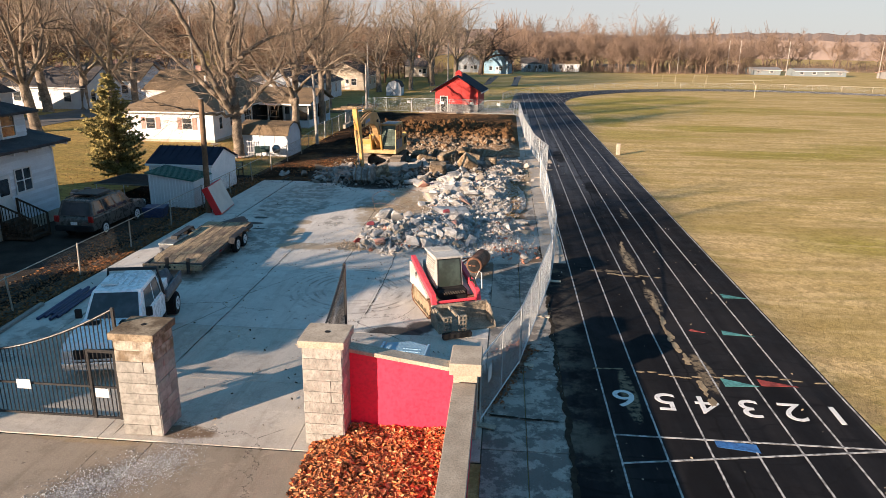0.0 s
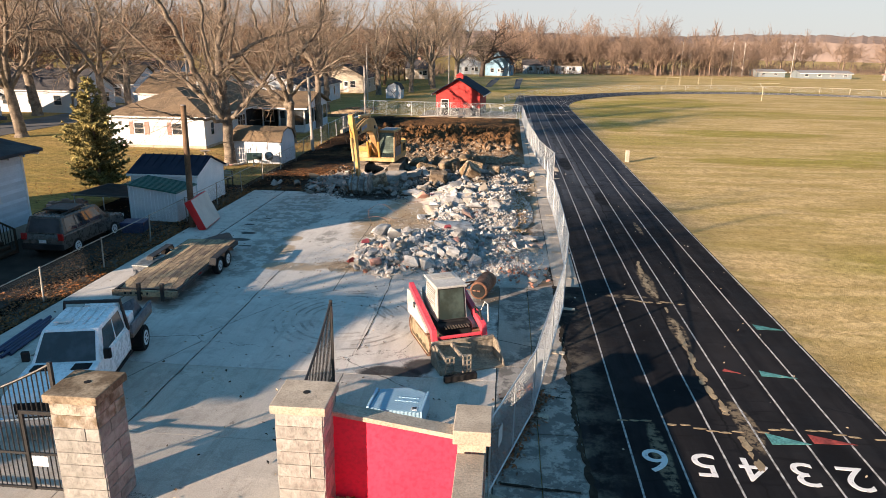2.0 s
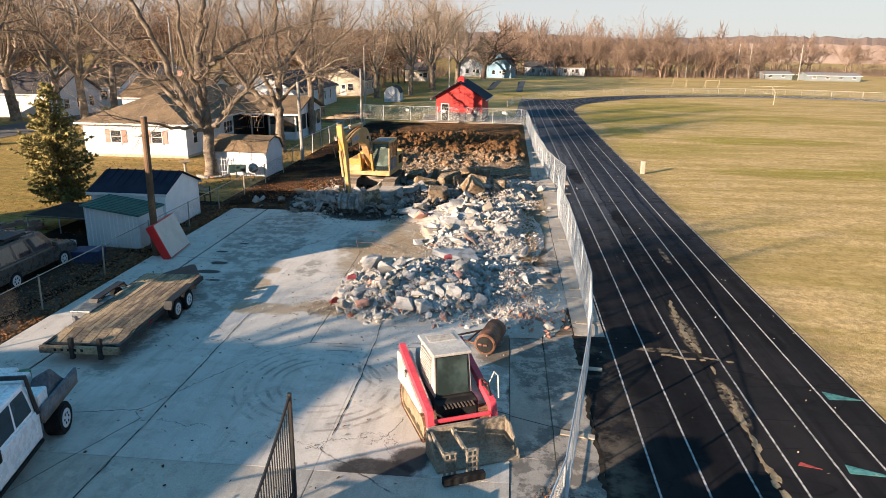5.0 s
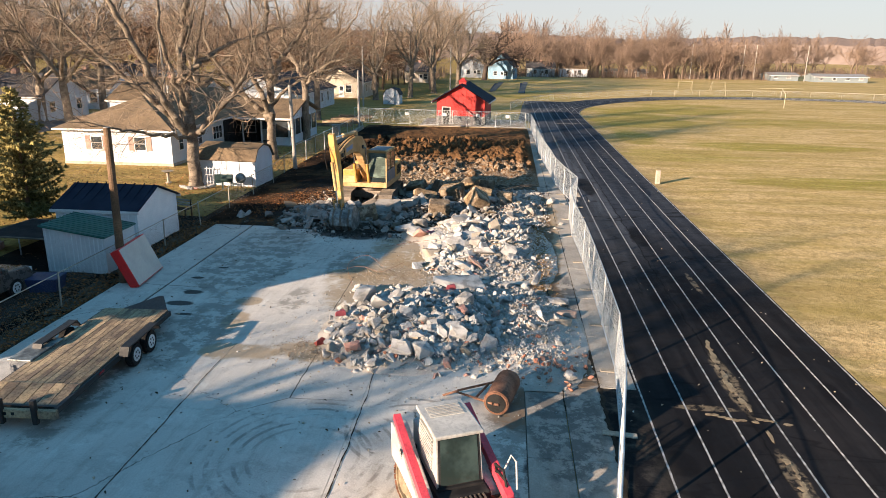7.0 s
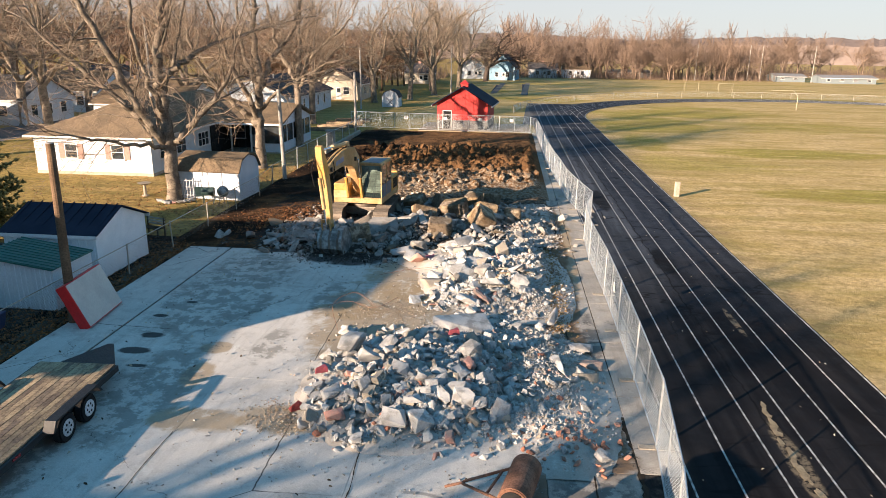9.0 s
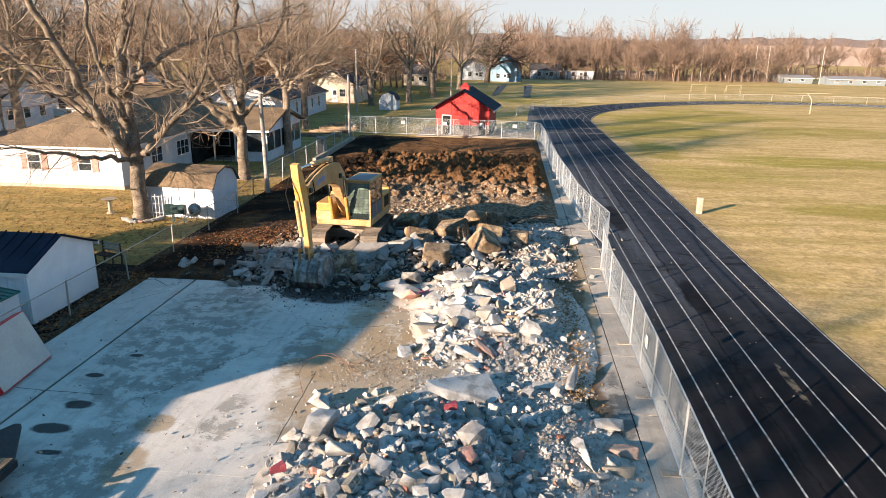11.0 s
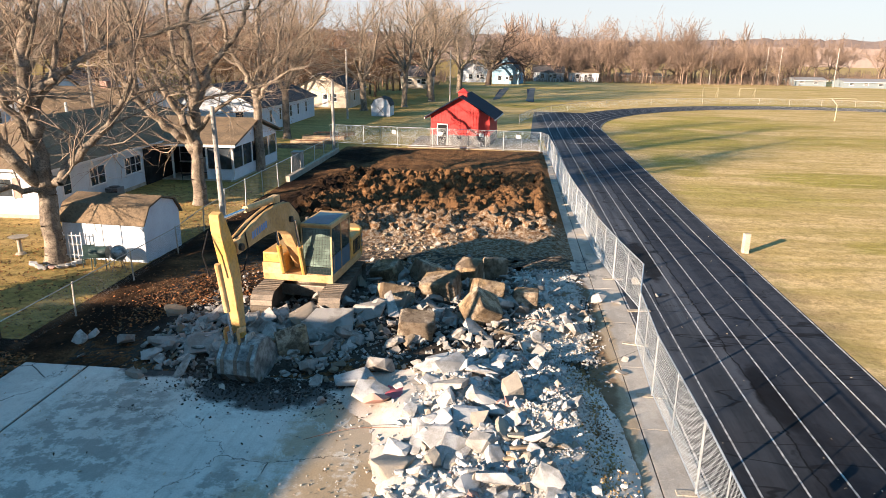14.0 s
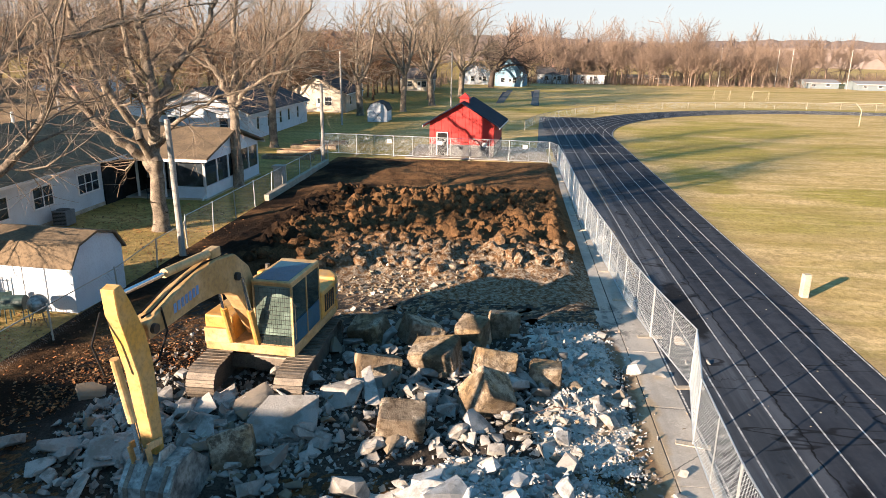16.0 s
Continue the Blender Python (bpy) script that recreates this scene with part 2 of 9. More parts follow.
def concrete_mat(name, base, alt, stains_shade=(), sand=(), soil=(), crack=True, turns=(), oil=(), damp_shade=((0.13, 0.125, 0.11), (0.23, 0.222, 0.195))):
    m, nt, p = start(name)
    c = n_coord(nt)
    sep = nt.nodes.new("ShaderNodeSeparateXYZ")
    nt.links.new(c, sep.inputs[0])
    broad = n_noise(nt, c, 0.28, 6.0, 0.62)
    mid = n_noise(nt, c, 1.7, 6.0, 0.7)
    fine = n_noise(nt, c, 28.0, 4.0, 0.7)
    wob = n_noise(nt, c, 0.9, 6.0, 0.68)
    col = n_mix(nt, n_map(nt, broad, 0.36, 0.64), base, alt)
    drag = nt.nodes.new("ShaderNodeMapping")
    drag.inputs["Scale"].default_value = (2.2, 0.16, 1)
    nt.links.new(c, drag.inputs[0])
    streak = n_noise(nt, drag.outputs[0], 1.2, 5.0, 0.7)
    col = n_mix(nt, n_map(nt, streak, 0.48, 0.68, 0.0, 0.38), col, (base[0] * 0.55, base[1] * 0.53, base[2] * 0.5))
    col = n_mix(nt, n_map(nt, mid, 0.50, 0.68, 0.0, 0.4), col, (base[0] * 0.5, base[1] * 0.48, base[2] * 0.46))
    spot = n_map(nt, n_noise(nt, c, 3.1, 3.0, 0.5), 0.70, 0.75)
    col = n_mix(nt, n_math(nt, "MULTIPLY", spot, 0.6), col, (0.07, 0.06, 0.055))
    for s in sand:
        col = n_mix(nt, n_math(nt, "MULTIPLY", blob(nt, sep, wob, *s), 0.75), col, n_mix(nt, fine, (0.26, 0.19, 0.11), (0.36, 0.27, 0.16)))
    for s in soil:
        col = n_mix(nt, n_math(nt, "MULTIPLY", blob(nt, sep, wob, *s), 0.9), col, n_mix(nt, mid, (0.10, 0.065, 0.04), (0.19, 0.12, 0.065)))
    scuff = n_map(nt, n_noise(nt, c, 0.75, 8.0, 0.78, 0.6), 0.53, 0.60)
    col = n_mix(nt, n_math(nt, "MULTIPLY", scuff, 0.26), col, (base[0] * 0.42, base[1] * 0.41, base[2] * 0.40))
    pale = n_map(nt, n_noise(nt, c, 1.15, 8.0, 0.75, 0.4), 0.56, 0.62)
    col = n_mix(nt, n_math(nt, "MULTIPLY", pale, 0.35), col, (min(base[0] * 1.25, 0.7), min(base[1] * 1.25, 0.7), min(base[2] * 1.25, 0.7)))
    for u, v, r0, r1 in turns:
        a = n_math(nt, "SUBTRACT", sep.outputs[0], u)
        b = n_math(nt, "SUBTRACT", sep.outputs[1], v)
        d = n_math(nt, "SQRT", n_math(nt, "ADD", n_math(nt, "MULTIPLY", a, a), n_math(nt, "MULTIPLY", b, b)))
        ring = n_math(nt, "MULTIPLY", n_map(nt, d, r0, r0 + 0.3), n_map(nt, d, r1 - 0.3, r1, 1.0, 0.0))
        rib = n_map(nt, n_math(nt, "SINE", n_math(nt, "MULTIPLY", d, 21.0)), 0.1, 0.9)
        ring = n_math(nt, "MULTIPLY", n_math(nt, "MULTIPLY", ring, rib), n_map(nt, wob, 0.45, 0.58, 0.0, 0.55))
        col = n_mix(nt, ring, col, (0.13, 0.115, 0.10))
    # real stains, and areas that put shade into the concrete's colour
    wet = 0.0
    for s in stains_shade:
        wet = n_math(nt, "MAXIMUM", wet, n_math(nt, "MULTIPLY", blob(nt, sep, wob, *s), n_map(nt, n_noise(nt, c, 1.5, 7.0, 0.72), 0.45, 0.53, 0.08, 1.0)))
    if stains_shade:
        col = n_mix(nt, n_math(nt, "MULTIPLY", wet, 0.66), col, n_mix(nt, mid, *damp_shade))
    for s in oil:
        col = n_mix(nt, n_math(nt, "MULTIPLY", blob(nt, sep, wob, *s), 0.9), col, (0.022, 0.022, 0.024))
    if crack:
        vo = nt.nodes.new("ShaderNodeTexVoronoi")
        vo.feature = "DISTANCE_TO_EDGE"
        bent = nt.nodes.new("ShaderNodeVectorMath")
        bent.operation = "ADD"
        nt.links.new(c, bent.inputs[0])
        nt.links.new(n_math(nt, "MULTIPLY", mid, 0.9), bent.inputs[1])
        nt.links.new(bent.outputs[0], vo.inputs["Vector"])
        vo.inputs["Scale"].default_value = 0.17
        line = n_map(nt, vo.outputs["Distance"], 0.0, 0.0035, 1.0, 0.0)
        col = n_mix(nt, n_math(nt, "MULTIPLY", line, n_map(nt, broad, 0.44, 0.52)), col, (0.045, 0.04, 0.035))
    col = n_mix(nt, n_map(nt, fine, 0.35, 0.65, 0.18, 0.0), col, (0.08, 0.07, 0.06))
    nt.links.new(col, p.inputs["Base Color"])
    sock(nt, p, "Roughness", n_map(nt, mid, 0.3, 0.7, 0.95, 0.75))
    p.inputs["Specular IOR Level"].default_value = 0.12
    nt.links.new(n_bump(nt, n_math(nt, "ADD", fine, mid), 0.35, 0.02), p.inputs["Normal"])
    return m


TRACK_WET = ((4.6, 26.2, 0.3, 0.9), (3.8, 24.9, 0.5, 0.5), (8.9, 28.8, 0.3, 0.7), (8.6, 32.1, 0.35, 0.8), (6.4, 45.0, 0.4, 2.0), (5.2, 58.0, 0.5, 3.0), (8.3, 17.0, 0.5, 1.0), (5.4, 13.0, 0.6, 1.2))
TRACK_SAND = ((6.2, 29.2, 0.25, 1.8), (6.3, 24.4, 0.22, 1.2), (5.1, 27.6, 0.9, 0.15), (6.6, 18.5, 0.25, 1.2), (4.2, 17.0, 0.2, 1.4), (7.4, 38.0, 0.12, 1.2), (4.0, 66.0, 0.2, 5.0), (4.6, 80.0, 0.15, 6.0))


def track_mat():
    m, nt, p = start("track_asphalt")
    c = n_coord(nt)
    sep = nt.nodes.new("ShaderNodeSeparateXYZ")
    nt.links.new(c, sep.inputs[0])
    lanes = nt.nodes.new("ShaderNodeMapping")
    lanes.inputs["Scale"].default_value = (1.4, 0.07, 1)
    nt.links.new(c, lanes.inputs[0])
    along = n_noise(nt, lanes.outputs[0], 1.0, 5.0, 0.65)
    broad = n_noise(nt, c, 0.22, 6.0, 0.65)
    mid = n_noise(nt, c, 1.1, 6.0, 0.7)
    fine = n_noise(nt, c, 45.0, 3.0, 0.7)
    col = n_mix(nt, n_map(nt, along, 0.38, 0.64), (0.009, 0.009, 0.0105), (0.024, 0.0225, 0.0235))
    col = n_mix(nt, n_map(nt, broad, 0.42, 0.62, 0.0, 0.7), col, (0.010, 0.0105, 0.012))
    col = n_mix(nt, n_map(nt, mid, 0.60, 0.72, 0.0, 0.8), col, (0.009, 0.009, 0.010))
    # the seal coat is fresh at the start, darkened there for shade, and worn pale further on
    worn = n_map(nt, n_math(nt, "ADD", sep.outputs[1], n_math(nt, "MULTIPLY", broad, 16.0)), 43.0, 60.0)
    # the bluish tint puts the sky's sheen into the worn asphalt
    pale = n_mix(nt, n_map(nt, along, 0.36, 0.62), (0.042, 0.048, 0.058), (0.088, 0.096, 0.112))
    pale = n_mix(nt, n_map(nt, mid, 0.56, 0.68, 0.0, 0.8), pale, (0.016, 0.016, 0.018))
    sealed = n_map(nt, n_math(nt, "ADD", sep.outputs[0], n_math(nt, "MULTIPLY", n_noise(nt, c, 0.5, 6.0, 0.7), 0.9)), 6.42, 6.55)
    pale = n_mix(nt, n_math(nt, "MULTIPLY", sealed, 0.65), pale, n_mix(nt, n_map(nt, mid, 0.4, 0.6), (0.016, 0.020, 0.030), (0.028, 0.033, 0.045)))
    col = n_mix(nt, worn, col, pale)
    wob = n_noise(nt, c, 0.9, 6.0, 0.68)
    for s in TRACK_WET:
        col = n_mix(nt, n_math(nt, "MULTIPLY", blob(nt, sep, wob, *s), 0.85), col, (0.007, 0.007, 0.008))
    vo = nt.nodes.new("ShaderNodeTexVoronoi")
    vo.feature = "DISTANCE_TO_EDGE"
    bent = nt.nodes.new("ShaderNodeVectorMath")
    bent.operation = "ADD"
    nt.links.new(c, bent.inputs[0])
    nt.links.new(n_math(nt, "MULTIPLY", mid, 1.3), bent.inputs[1])
    nt.links.new(bent.outputs[0], vo.inputs["Vector"])
    vo.inputs["Scale"].default_value = 0.2
    line = n_map(nt, vo.outputs["Distance"], 0.0, 0.006, 1.0, 0.0)
    col = n_mix(nt, n_math(nt, "MULTIPLY", line, n_map(nt, broad, 0.45, 0.53, 0.0, 0.9)), col, (0.008, 0.008, 0.008))
    # one long crack runs with the lanes
    split = n_math(nt, "ABSOLUTE", n_math(nt, "SUBTRACT", sep.outputs[0], n_math(nt, "ADD", 5.85, n_math(nt, "MULTIPLY", wob, 0.5))))
    col = n_mix(nt, n_map(nt, split, 0.012, 0.04, 0.9, 0.0), col, (0.007, 0.007, 0.007))
    # thin dark lines run across the lanes at a slight angle
    slant = nt.nodes.new("ShaderNodeMapping")
    slant.inputs["Scale"].default_value = (0.10, 0.42, 1)
    slant.inputs["Rotation"].default_value = (0, 0, radians(-12))
    nt.links.new(c, slant.inputs[0])
    seam = n_math(nt, "ABSOLUTE", n_math(nt, "SUBTRACT", n_noise(nt, slant.outputs[0], 1.0, 3.0, 0.5), 0.5))
    col = n_mix(nt, n_map(nt, seam, 0.002, 0.007, 0.75, 0.0), col, (0.008, 0.008, 0.009))
    for s in TRACK_SAND:
        grit = n_map(nt, n_noise(nt, c, 4.0, 6.0, 0.75), 0.42, 0.56)
        col = n_mix(nt, n_math(nt, "MULTIPLY", blob(nt, sep, wob, *s), n_math(nt, "MULTIPLY", grit, 0.8)), col, (0.26, 0.20, 0.13))
    edge = n_map(nt, sep.outputs[0], 2.4, 3.9, 1.0, 0.0)
    col = n_mix(nt, n_math(nt, "MULTIPLY", edge, n_map(nt, n_noise(nt, c, 0.6, 6.0, 0.7), 0.42, 0.6, 0.0, 0.55)), col, (0.24, 0.20, 0.15))
    col = n_mix(nt, n_map(nt, fine, 0.35, 0.7, 0.25, 0.0), col, (0.015, 0.015, 0.017))
    nt.links.new(col, p.inputs["Base Color"])
    sock(nt, p, "Roughness", n_map(nt, mid, 0.3, 0.72, 0.95, 0.7))
    p.inputs["Specular IOR Level"].default_value = 0.05
    nt.links.new(n_bump(nt, n_math(nt, "ADD", fine, mid), 0.4, 0.015), p.inputs["Normal"])
    return m


def line_paint(name, lo, hi, bright):
    m, nt, p = start(name)
    c = n_coord(nt)
    w = n_noise(nt, c, 6.0, 5.0, 0.7)
    col = n_mix(nt, n_map(nt, w, lo, hi), (0.13, 0.127, 0.122), (bright, bright * 0.992, bright * 0.967))
    nt.links.new(col, p.inputs["Base Color"])
    p.inputs["Roughness"].default_value = 0.8
    return m


def dirt_mat(name="dug_soil", a=(0.020, 0.013, 0.009), b=(0.20, 0.108, 0.050), gravel=True):
    m, nt, p = start(name)
    c = n_coord(nt)
    sep = nt.nodes.new("ShaderNodeSeparateXYZ")
    nt.links.new(c, sep.inputs[0])
    broad = n_noise(nt, c, 0.25, 6.0, 0.6)
    mid = n_noise(nt, c, 1.6, 6.0, 0.7)
    fine = n_noise(nt, c, 14.0, 5.0, 0.75)
    # blacker at low u, where shade is put into the soil's colour
    sunlit = n_map(nt, sep.outputs[0], -15.0, -6.0, -0.2, 0.05)
    col = n_mix(nt, n_map(nt, n_math(nt, "ADD", broad, sunlit), 0.26, 0.5), a, b)
    col = n_mix(nt, n_map(nt, mid, 0.4, 0.7, 0.0, 0.6), col, (a[0] * 0.7, a[1] * 0.7, a[2] * 0.7))
    if gravel:
        lane = n_math(nt, "MULTIPLY", n_map(nt, sep.outputs[1], 52.0, 58.0), n_map(nt, sep.outputs[1], 61.0, 65.5, 1.0, 0.0))
        pale = n_math(nt, "MULTIPLY", n_math(nt, "MULTIPLY", lane, n_map(nt, sep.outputs[0], -11.0, -7.0)), n_map(nt, n_noise(nt, c, 5.0, 5.0, 0.75), 0.42, 0.6))
        col = n_mix(nt, n_math(nt, "MULTIPLY", pale, 0.85), col, (0.42, 0.36, 0.28))
    col = n_mix(nt, n_map(nt, fine, 0.36, 0.62, 0.55, 0.0), col, (a[0] * 0.45, a[1] * 0.45, a[2] * 0.45))
    nt.links.new(col, p.inputs["Base Color"])
    p.inputs["Roughness"].default_value = 0.95
    p.inputs["Specular IOR Level"].default_value = 0.05
    nt.links.new(n_bump(nt, n_math(nt, "ADD", fine, mid), 0.9, 0.08), p.inputs["Normal"])
    return m


M_GRASS = ground_mat()
M_TRACK = track_mat()
M_LINE = line_paint("worn_line_paint", 0.38, 0.60, 0.47)
M_DIGIT = line_paint("chipped_number_paint", 0.30, 0.45, 0.64)
M_DIRT = dirt_mat()
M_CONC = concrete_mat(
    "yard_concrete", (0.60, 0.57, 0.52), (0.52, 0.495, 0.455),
    # the first area adds the shade behind the gate to the staining
    stains_shade=((-12.4, 17.6, 2.3, 3.6), (-2.9, 20.4, 0.9, 0.5), (0.0, 23.8, 1.0, 1.6), (-11.5, 39.2, 1.9, 5.2), (-9.9, 37.4, 0.5, 2.0), (-10.6, 31.0, 1.2, 3.0), (-11.5, 26.5, 0.6, 3.0), (-7.4, 38.4, 0.6, 1.5), (-8.2, 34.0, 0.5, 1.2), (-2.4, 19.6, 1.2, 1.0), (0.9, 25.5, 1.6, 2.6), (-6.3, 45.0, 3.2, 1.0)),
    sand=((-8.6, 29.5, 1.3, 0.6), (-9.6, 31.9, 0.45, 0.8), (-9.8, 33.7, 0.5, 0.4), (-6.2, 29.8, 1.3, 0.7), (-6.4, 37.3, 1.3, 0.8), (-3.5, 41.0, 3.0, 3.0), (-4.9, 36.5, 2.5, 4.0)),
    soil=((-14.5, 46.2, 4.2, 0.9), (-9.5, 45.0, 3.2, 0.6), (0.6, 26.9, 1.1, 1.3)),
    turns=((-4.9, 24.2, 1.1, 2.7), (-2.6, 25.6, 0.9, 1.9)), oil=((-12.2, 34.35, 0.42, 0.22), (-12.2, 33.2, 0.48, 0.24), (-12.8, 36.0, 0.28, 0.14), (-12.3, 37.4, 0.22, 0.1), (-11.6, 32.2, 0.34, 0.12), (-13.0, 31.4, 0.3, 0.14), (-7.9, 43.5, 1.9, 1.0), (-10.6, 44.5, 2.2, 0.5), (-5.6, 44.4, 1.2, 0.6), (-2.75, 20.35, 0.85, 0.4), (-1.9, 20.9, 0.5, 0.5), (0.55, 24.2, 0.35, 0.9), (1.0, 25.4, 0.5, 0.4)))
M_WALK = concrete_mat(
    "walk_concrete", (0.44, 0.40, 0.345), (0.33, 0.305, 0.27),
    # the three near areas mix damp patches with the side wall's shade
    stains_shade=((1.3, 12.0, 1.6, 5.5), (1.4, 19.0, 1.3, 4.0), (1.3, 26.5, 1.0, 3.0), (2.2, 36.0, 0.3, 2.0), (2.3, 56.0, 0.4, 2.0)),
    sand=((1.9, 49.0, 0.7, 4.0), (1.8, 44.0, 0.6, 5.0)),
    soil=((1.5, 34.5, 0.5, 3.5), (1.55, 40.5, 0.5, 4.5), (1.65, 46.0, 0.5, 3.0), (1.75, 51.5, 0.5, 4.0), (1.6, 29.5, 0.9, 1.3)),
    damp_shade=((0.035, 0.036, 0.038), (0.085, 0.085, 0.085)))
M_GATE = concrete_mat("gate_concrete", (0.52, 0.48, 0.42), (0.43, 0.395, 0.345), soil=((-7.0, 13.9, 1.0, 0.3),))
M_DRIVE = concrete_mat("drive_concrete", (0.32, 0.265, 0.205), (0.26, 0.22, 0.17), sand=((-9.0, 13.6, 2.0, 0.4),), soil=((-9.5, 13.8, 2.2, 0.2),))
M_WHITE = mat("white_siding", (0.58, 0.62, 0.665), (0.52, 0.555, 0.60), 1.2, 18, 0.6, 0.08, dark=0.88)
M_TRIM = mat("white_trim", (0.64, 0.63, 0.62), (0.57, 0.56, 0.55), 3, 30, 0.5, 0.05, dark=0.9)
M_ROOF = mat("brown_shingles", (0.20, 0.145, 0.092), (0.14, 0.105, 0.07), 0.8, 9, 0.9, 0.5, dark=0.6)
M_ROOFD = mat("dark_shingles", (0.05, 0.05, 0.055), (0.085, 0.08, 0.08), 1.0, 10, 0.9, 0.4, dark=0.6)
M_GLASS = glass("window_glass")
# black parts; also shade put into holes, slots, wheel arches and the porch wall
M_DARK = mat("dark_shade", (0.015, 0.015, 0.016), (0.03, 0.03, 0.03), 2, 20, 0.8, 0.1)
M_SHUT = mat("dusty_pink_shutter", (0.40, 0.25, 0.21), (0.33, 0.20, 0.17), 4, 30, 0.7, 0.1)
M_RED = mat("red_barn_siding", (0.52, 0.035, 0.03), (0.42, 0.03, 0.025), 1.5, 18, 0.6, 0.12, dark=0.75)
M_NAVY = mat("navy_metal_roof", (0.010, 0.014, 0.028), (0.016, 0.021, 0.038), 1.0, 20, 0.8, 0.05, spec=0.15)
M_TAN = mat("tan_siding", (0.52, 0.46, 0.37), (0.45, 0.40, 0.33), 1.5, 18, 0.7, 0.08, dark=0.85)
M_BLUE = mat("pale_blue_siding", (0.22, 0.36, 0.48), (0.18, 0.31, 0.42), 1.5, 18, 0.7, 0.08, dark=0.85)
M_GALV = mat("galvanised_steel", (0.60, 0.63, 0.64), (0.48, 0.51, 0.53), 3, 30, 0.45, 0.05, metal=0.75, dark=0.8)
M_WIRE = mat("galvanised_wire", (0.62, 0.66, 0.67), (0.52, 0.56, 0.58), 3, 30, 0.5, 0.0, metal=0.35, dark=0.9)
M_OLDWIRE = mat("weathered_wire", (0.20, 0.20, 0.19), (0.13, 0.13, 0.125), 3, 30, 0.7, 0.0, metal=0.3, dark=0.8)
M_BARK = mat("grey_bark", (0.31, 0.255, 0.195), (0.16, 0.13, 0.102), 2.2, 16, 0.95, 1.0, dark=0.35, dist=0.05)
M_TWIG = mat("winter_twigs", (0.33, 0.255, 0.185), (0.22, 0.165, 0.122), 0.6, 8, 0.95, 0.0, dark=0.7)
# distance haze is put into the paler colour of the far twigs
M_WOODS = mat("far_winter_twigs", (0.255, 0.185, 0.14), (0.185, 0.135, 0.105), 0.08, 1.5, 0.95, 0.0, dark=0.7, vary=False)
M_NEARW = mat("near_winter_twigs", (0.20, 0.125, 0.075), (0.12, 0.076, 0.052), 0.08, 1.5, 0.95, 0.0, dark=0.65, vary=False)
M_POLE = mat("weathered_pole", (0.20, 0.13, 0.08), (0.13, 0.085, 0.055), 1.5, 22, 0.9, 0.5, dark=0.55)
M_POLEG = mat("grey_pole", (0.36, 0.34, 0.31), (0.28, 0.265, 0.245), 1.5, 22, 0.9, 0.4, dark=0.65)
M_STONE = mat("split_face_stone", (0.33, 0.325, 0.30), (0.25, 0.245, 0.225), 2.6, 9, 0.95, 0.8, dark=0.78, dist=0.06)
M_STONED = mat("brown_stained_stone", (0.36, 0.33, 0.28), (0.16, 0.125, 0.085), 3.0, 9, 0.95, 0.8, dark=0.7, dist=0.06)
M_CAPD = mat("stained_concrete_cap", (0.34, 0.28, 0.20), (0.14, 0.105, 0.07), 2.4, 16, 0.9, 0.35, dark=0.6)
M_CAP = mat("cast_concrete_cap", (0.42, 0.365, 0.29), (0.33, 0.285, 0.225), 2.0, 22, 0.9, 0.35, dark=0.7)
M_REDWALL = mat("bright_red_paint", (0.82, 0.04, 0.085), (0.74, 0.035, 0.075), 1.2, 12, 0.55, 0.15, dark=0.85)
M_BLACK = mat("black_iron", (0.014, 0.014, 0.015), (0.022, 0.022, 0.022), 5, 30, 0.5, 0.05, dark=0.8)
M_ROAD = mat("street_asphalt", (0.16, 0.155, 0.15), (0.12, 0.117, 0.113), 0.4, 25, 0.9, 0.3, dark=0.7)

# ---- ground ----
bm = B()
marks = [-3000, -1200, -500, -250, -140, -80, -40, -20, 0, 20, 40, 80, 140, 250, 500, 1200, 3000]
grid = [[bm.verts.new((u, v + 60, -0.06)) for u in marks] for v in marks]
for j in range(len(marks) - 1):
    for i in range(len(marks) - 1):
        bm.faces.new((grid[j][i], grid[j][i + 1], grid[j + 1][i + 1], grid[j + 1][i]))
solid("ground", bm, M_GRASS, "dry yellow winter grass with greener patches", "ground", kind="structure")

# running track: home straight, bend and back straight
T0, T1, LANE = 3.50, 9.99, 1.07
BC, BV, BR = 52.17, 110.0, 42.2
bm = B()
box(bm, 2.42, T1, -40, 135.5, -0.3, 0.0)
solid("track_straight", bm, M_TRACK, "worn black asphalt running track straight", "running track", kind="structure")


def arc_strip(r0, r1, z0, z1, a0=180.0, a1=0.0, n=72):
    bm = B()
    ring = []
    for k in range(n + 1):
        a = radians(a0 + (a1 - a0) * k / n)
        c, s = math.cos(a), math.sin(a)
        ring.append([bm.verts.new((BC + r * c, BV + r * s, z)) for r, z in ((r0, z0), (r1, z0), (r1, z1), (r0, z1))])
    for a, b in zip(ring, ring[1:]):
        for i in range(4):
            bm.faces.new((a[i], a[(i + 1) % 4], b[(i + 1) % 4], b[i]))
    bmesh.ops.recalc_face_normals(bm, faces=bm.faces)
    return bm


solid("track_bend", arc_strip(BR, BR + 6 * LANE + 0.5, -0.3, -0.006), M_TRACK, "black asphalt running track bend", "running track", kind="structure")
bm = B()
box(bm, BC + BR, BC + BR + 7, -40, BV, -0.3, -0.006)
solid("track_back_straight", bm, M_TRACK, "black asphalt back straight beyond the field", "running track", kind="structure")
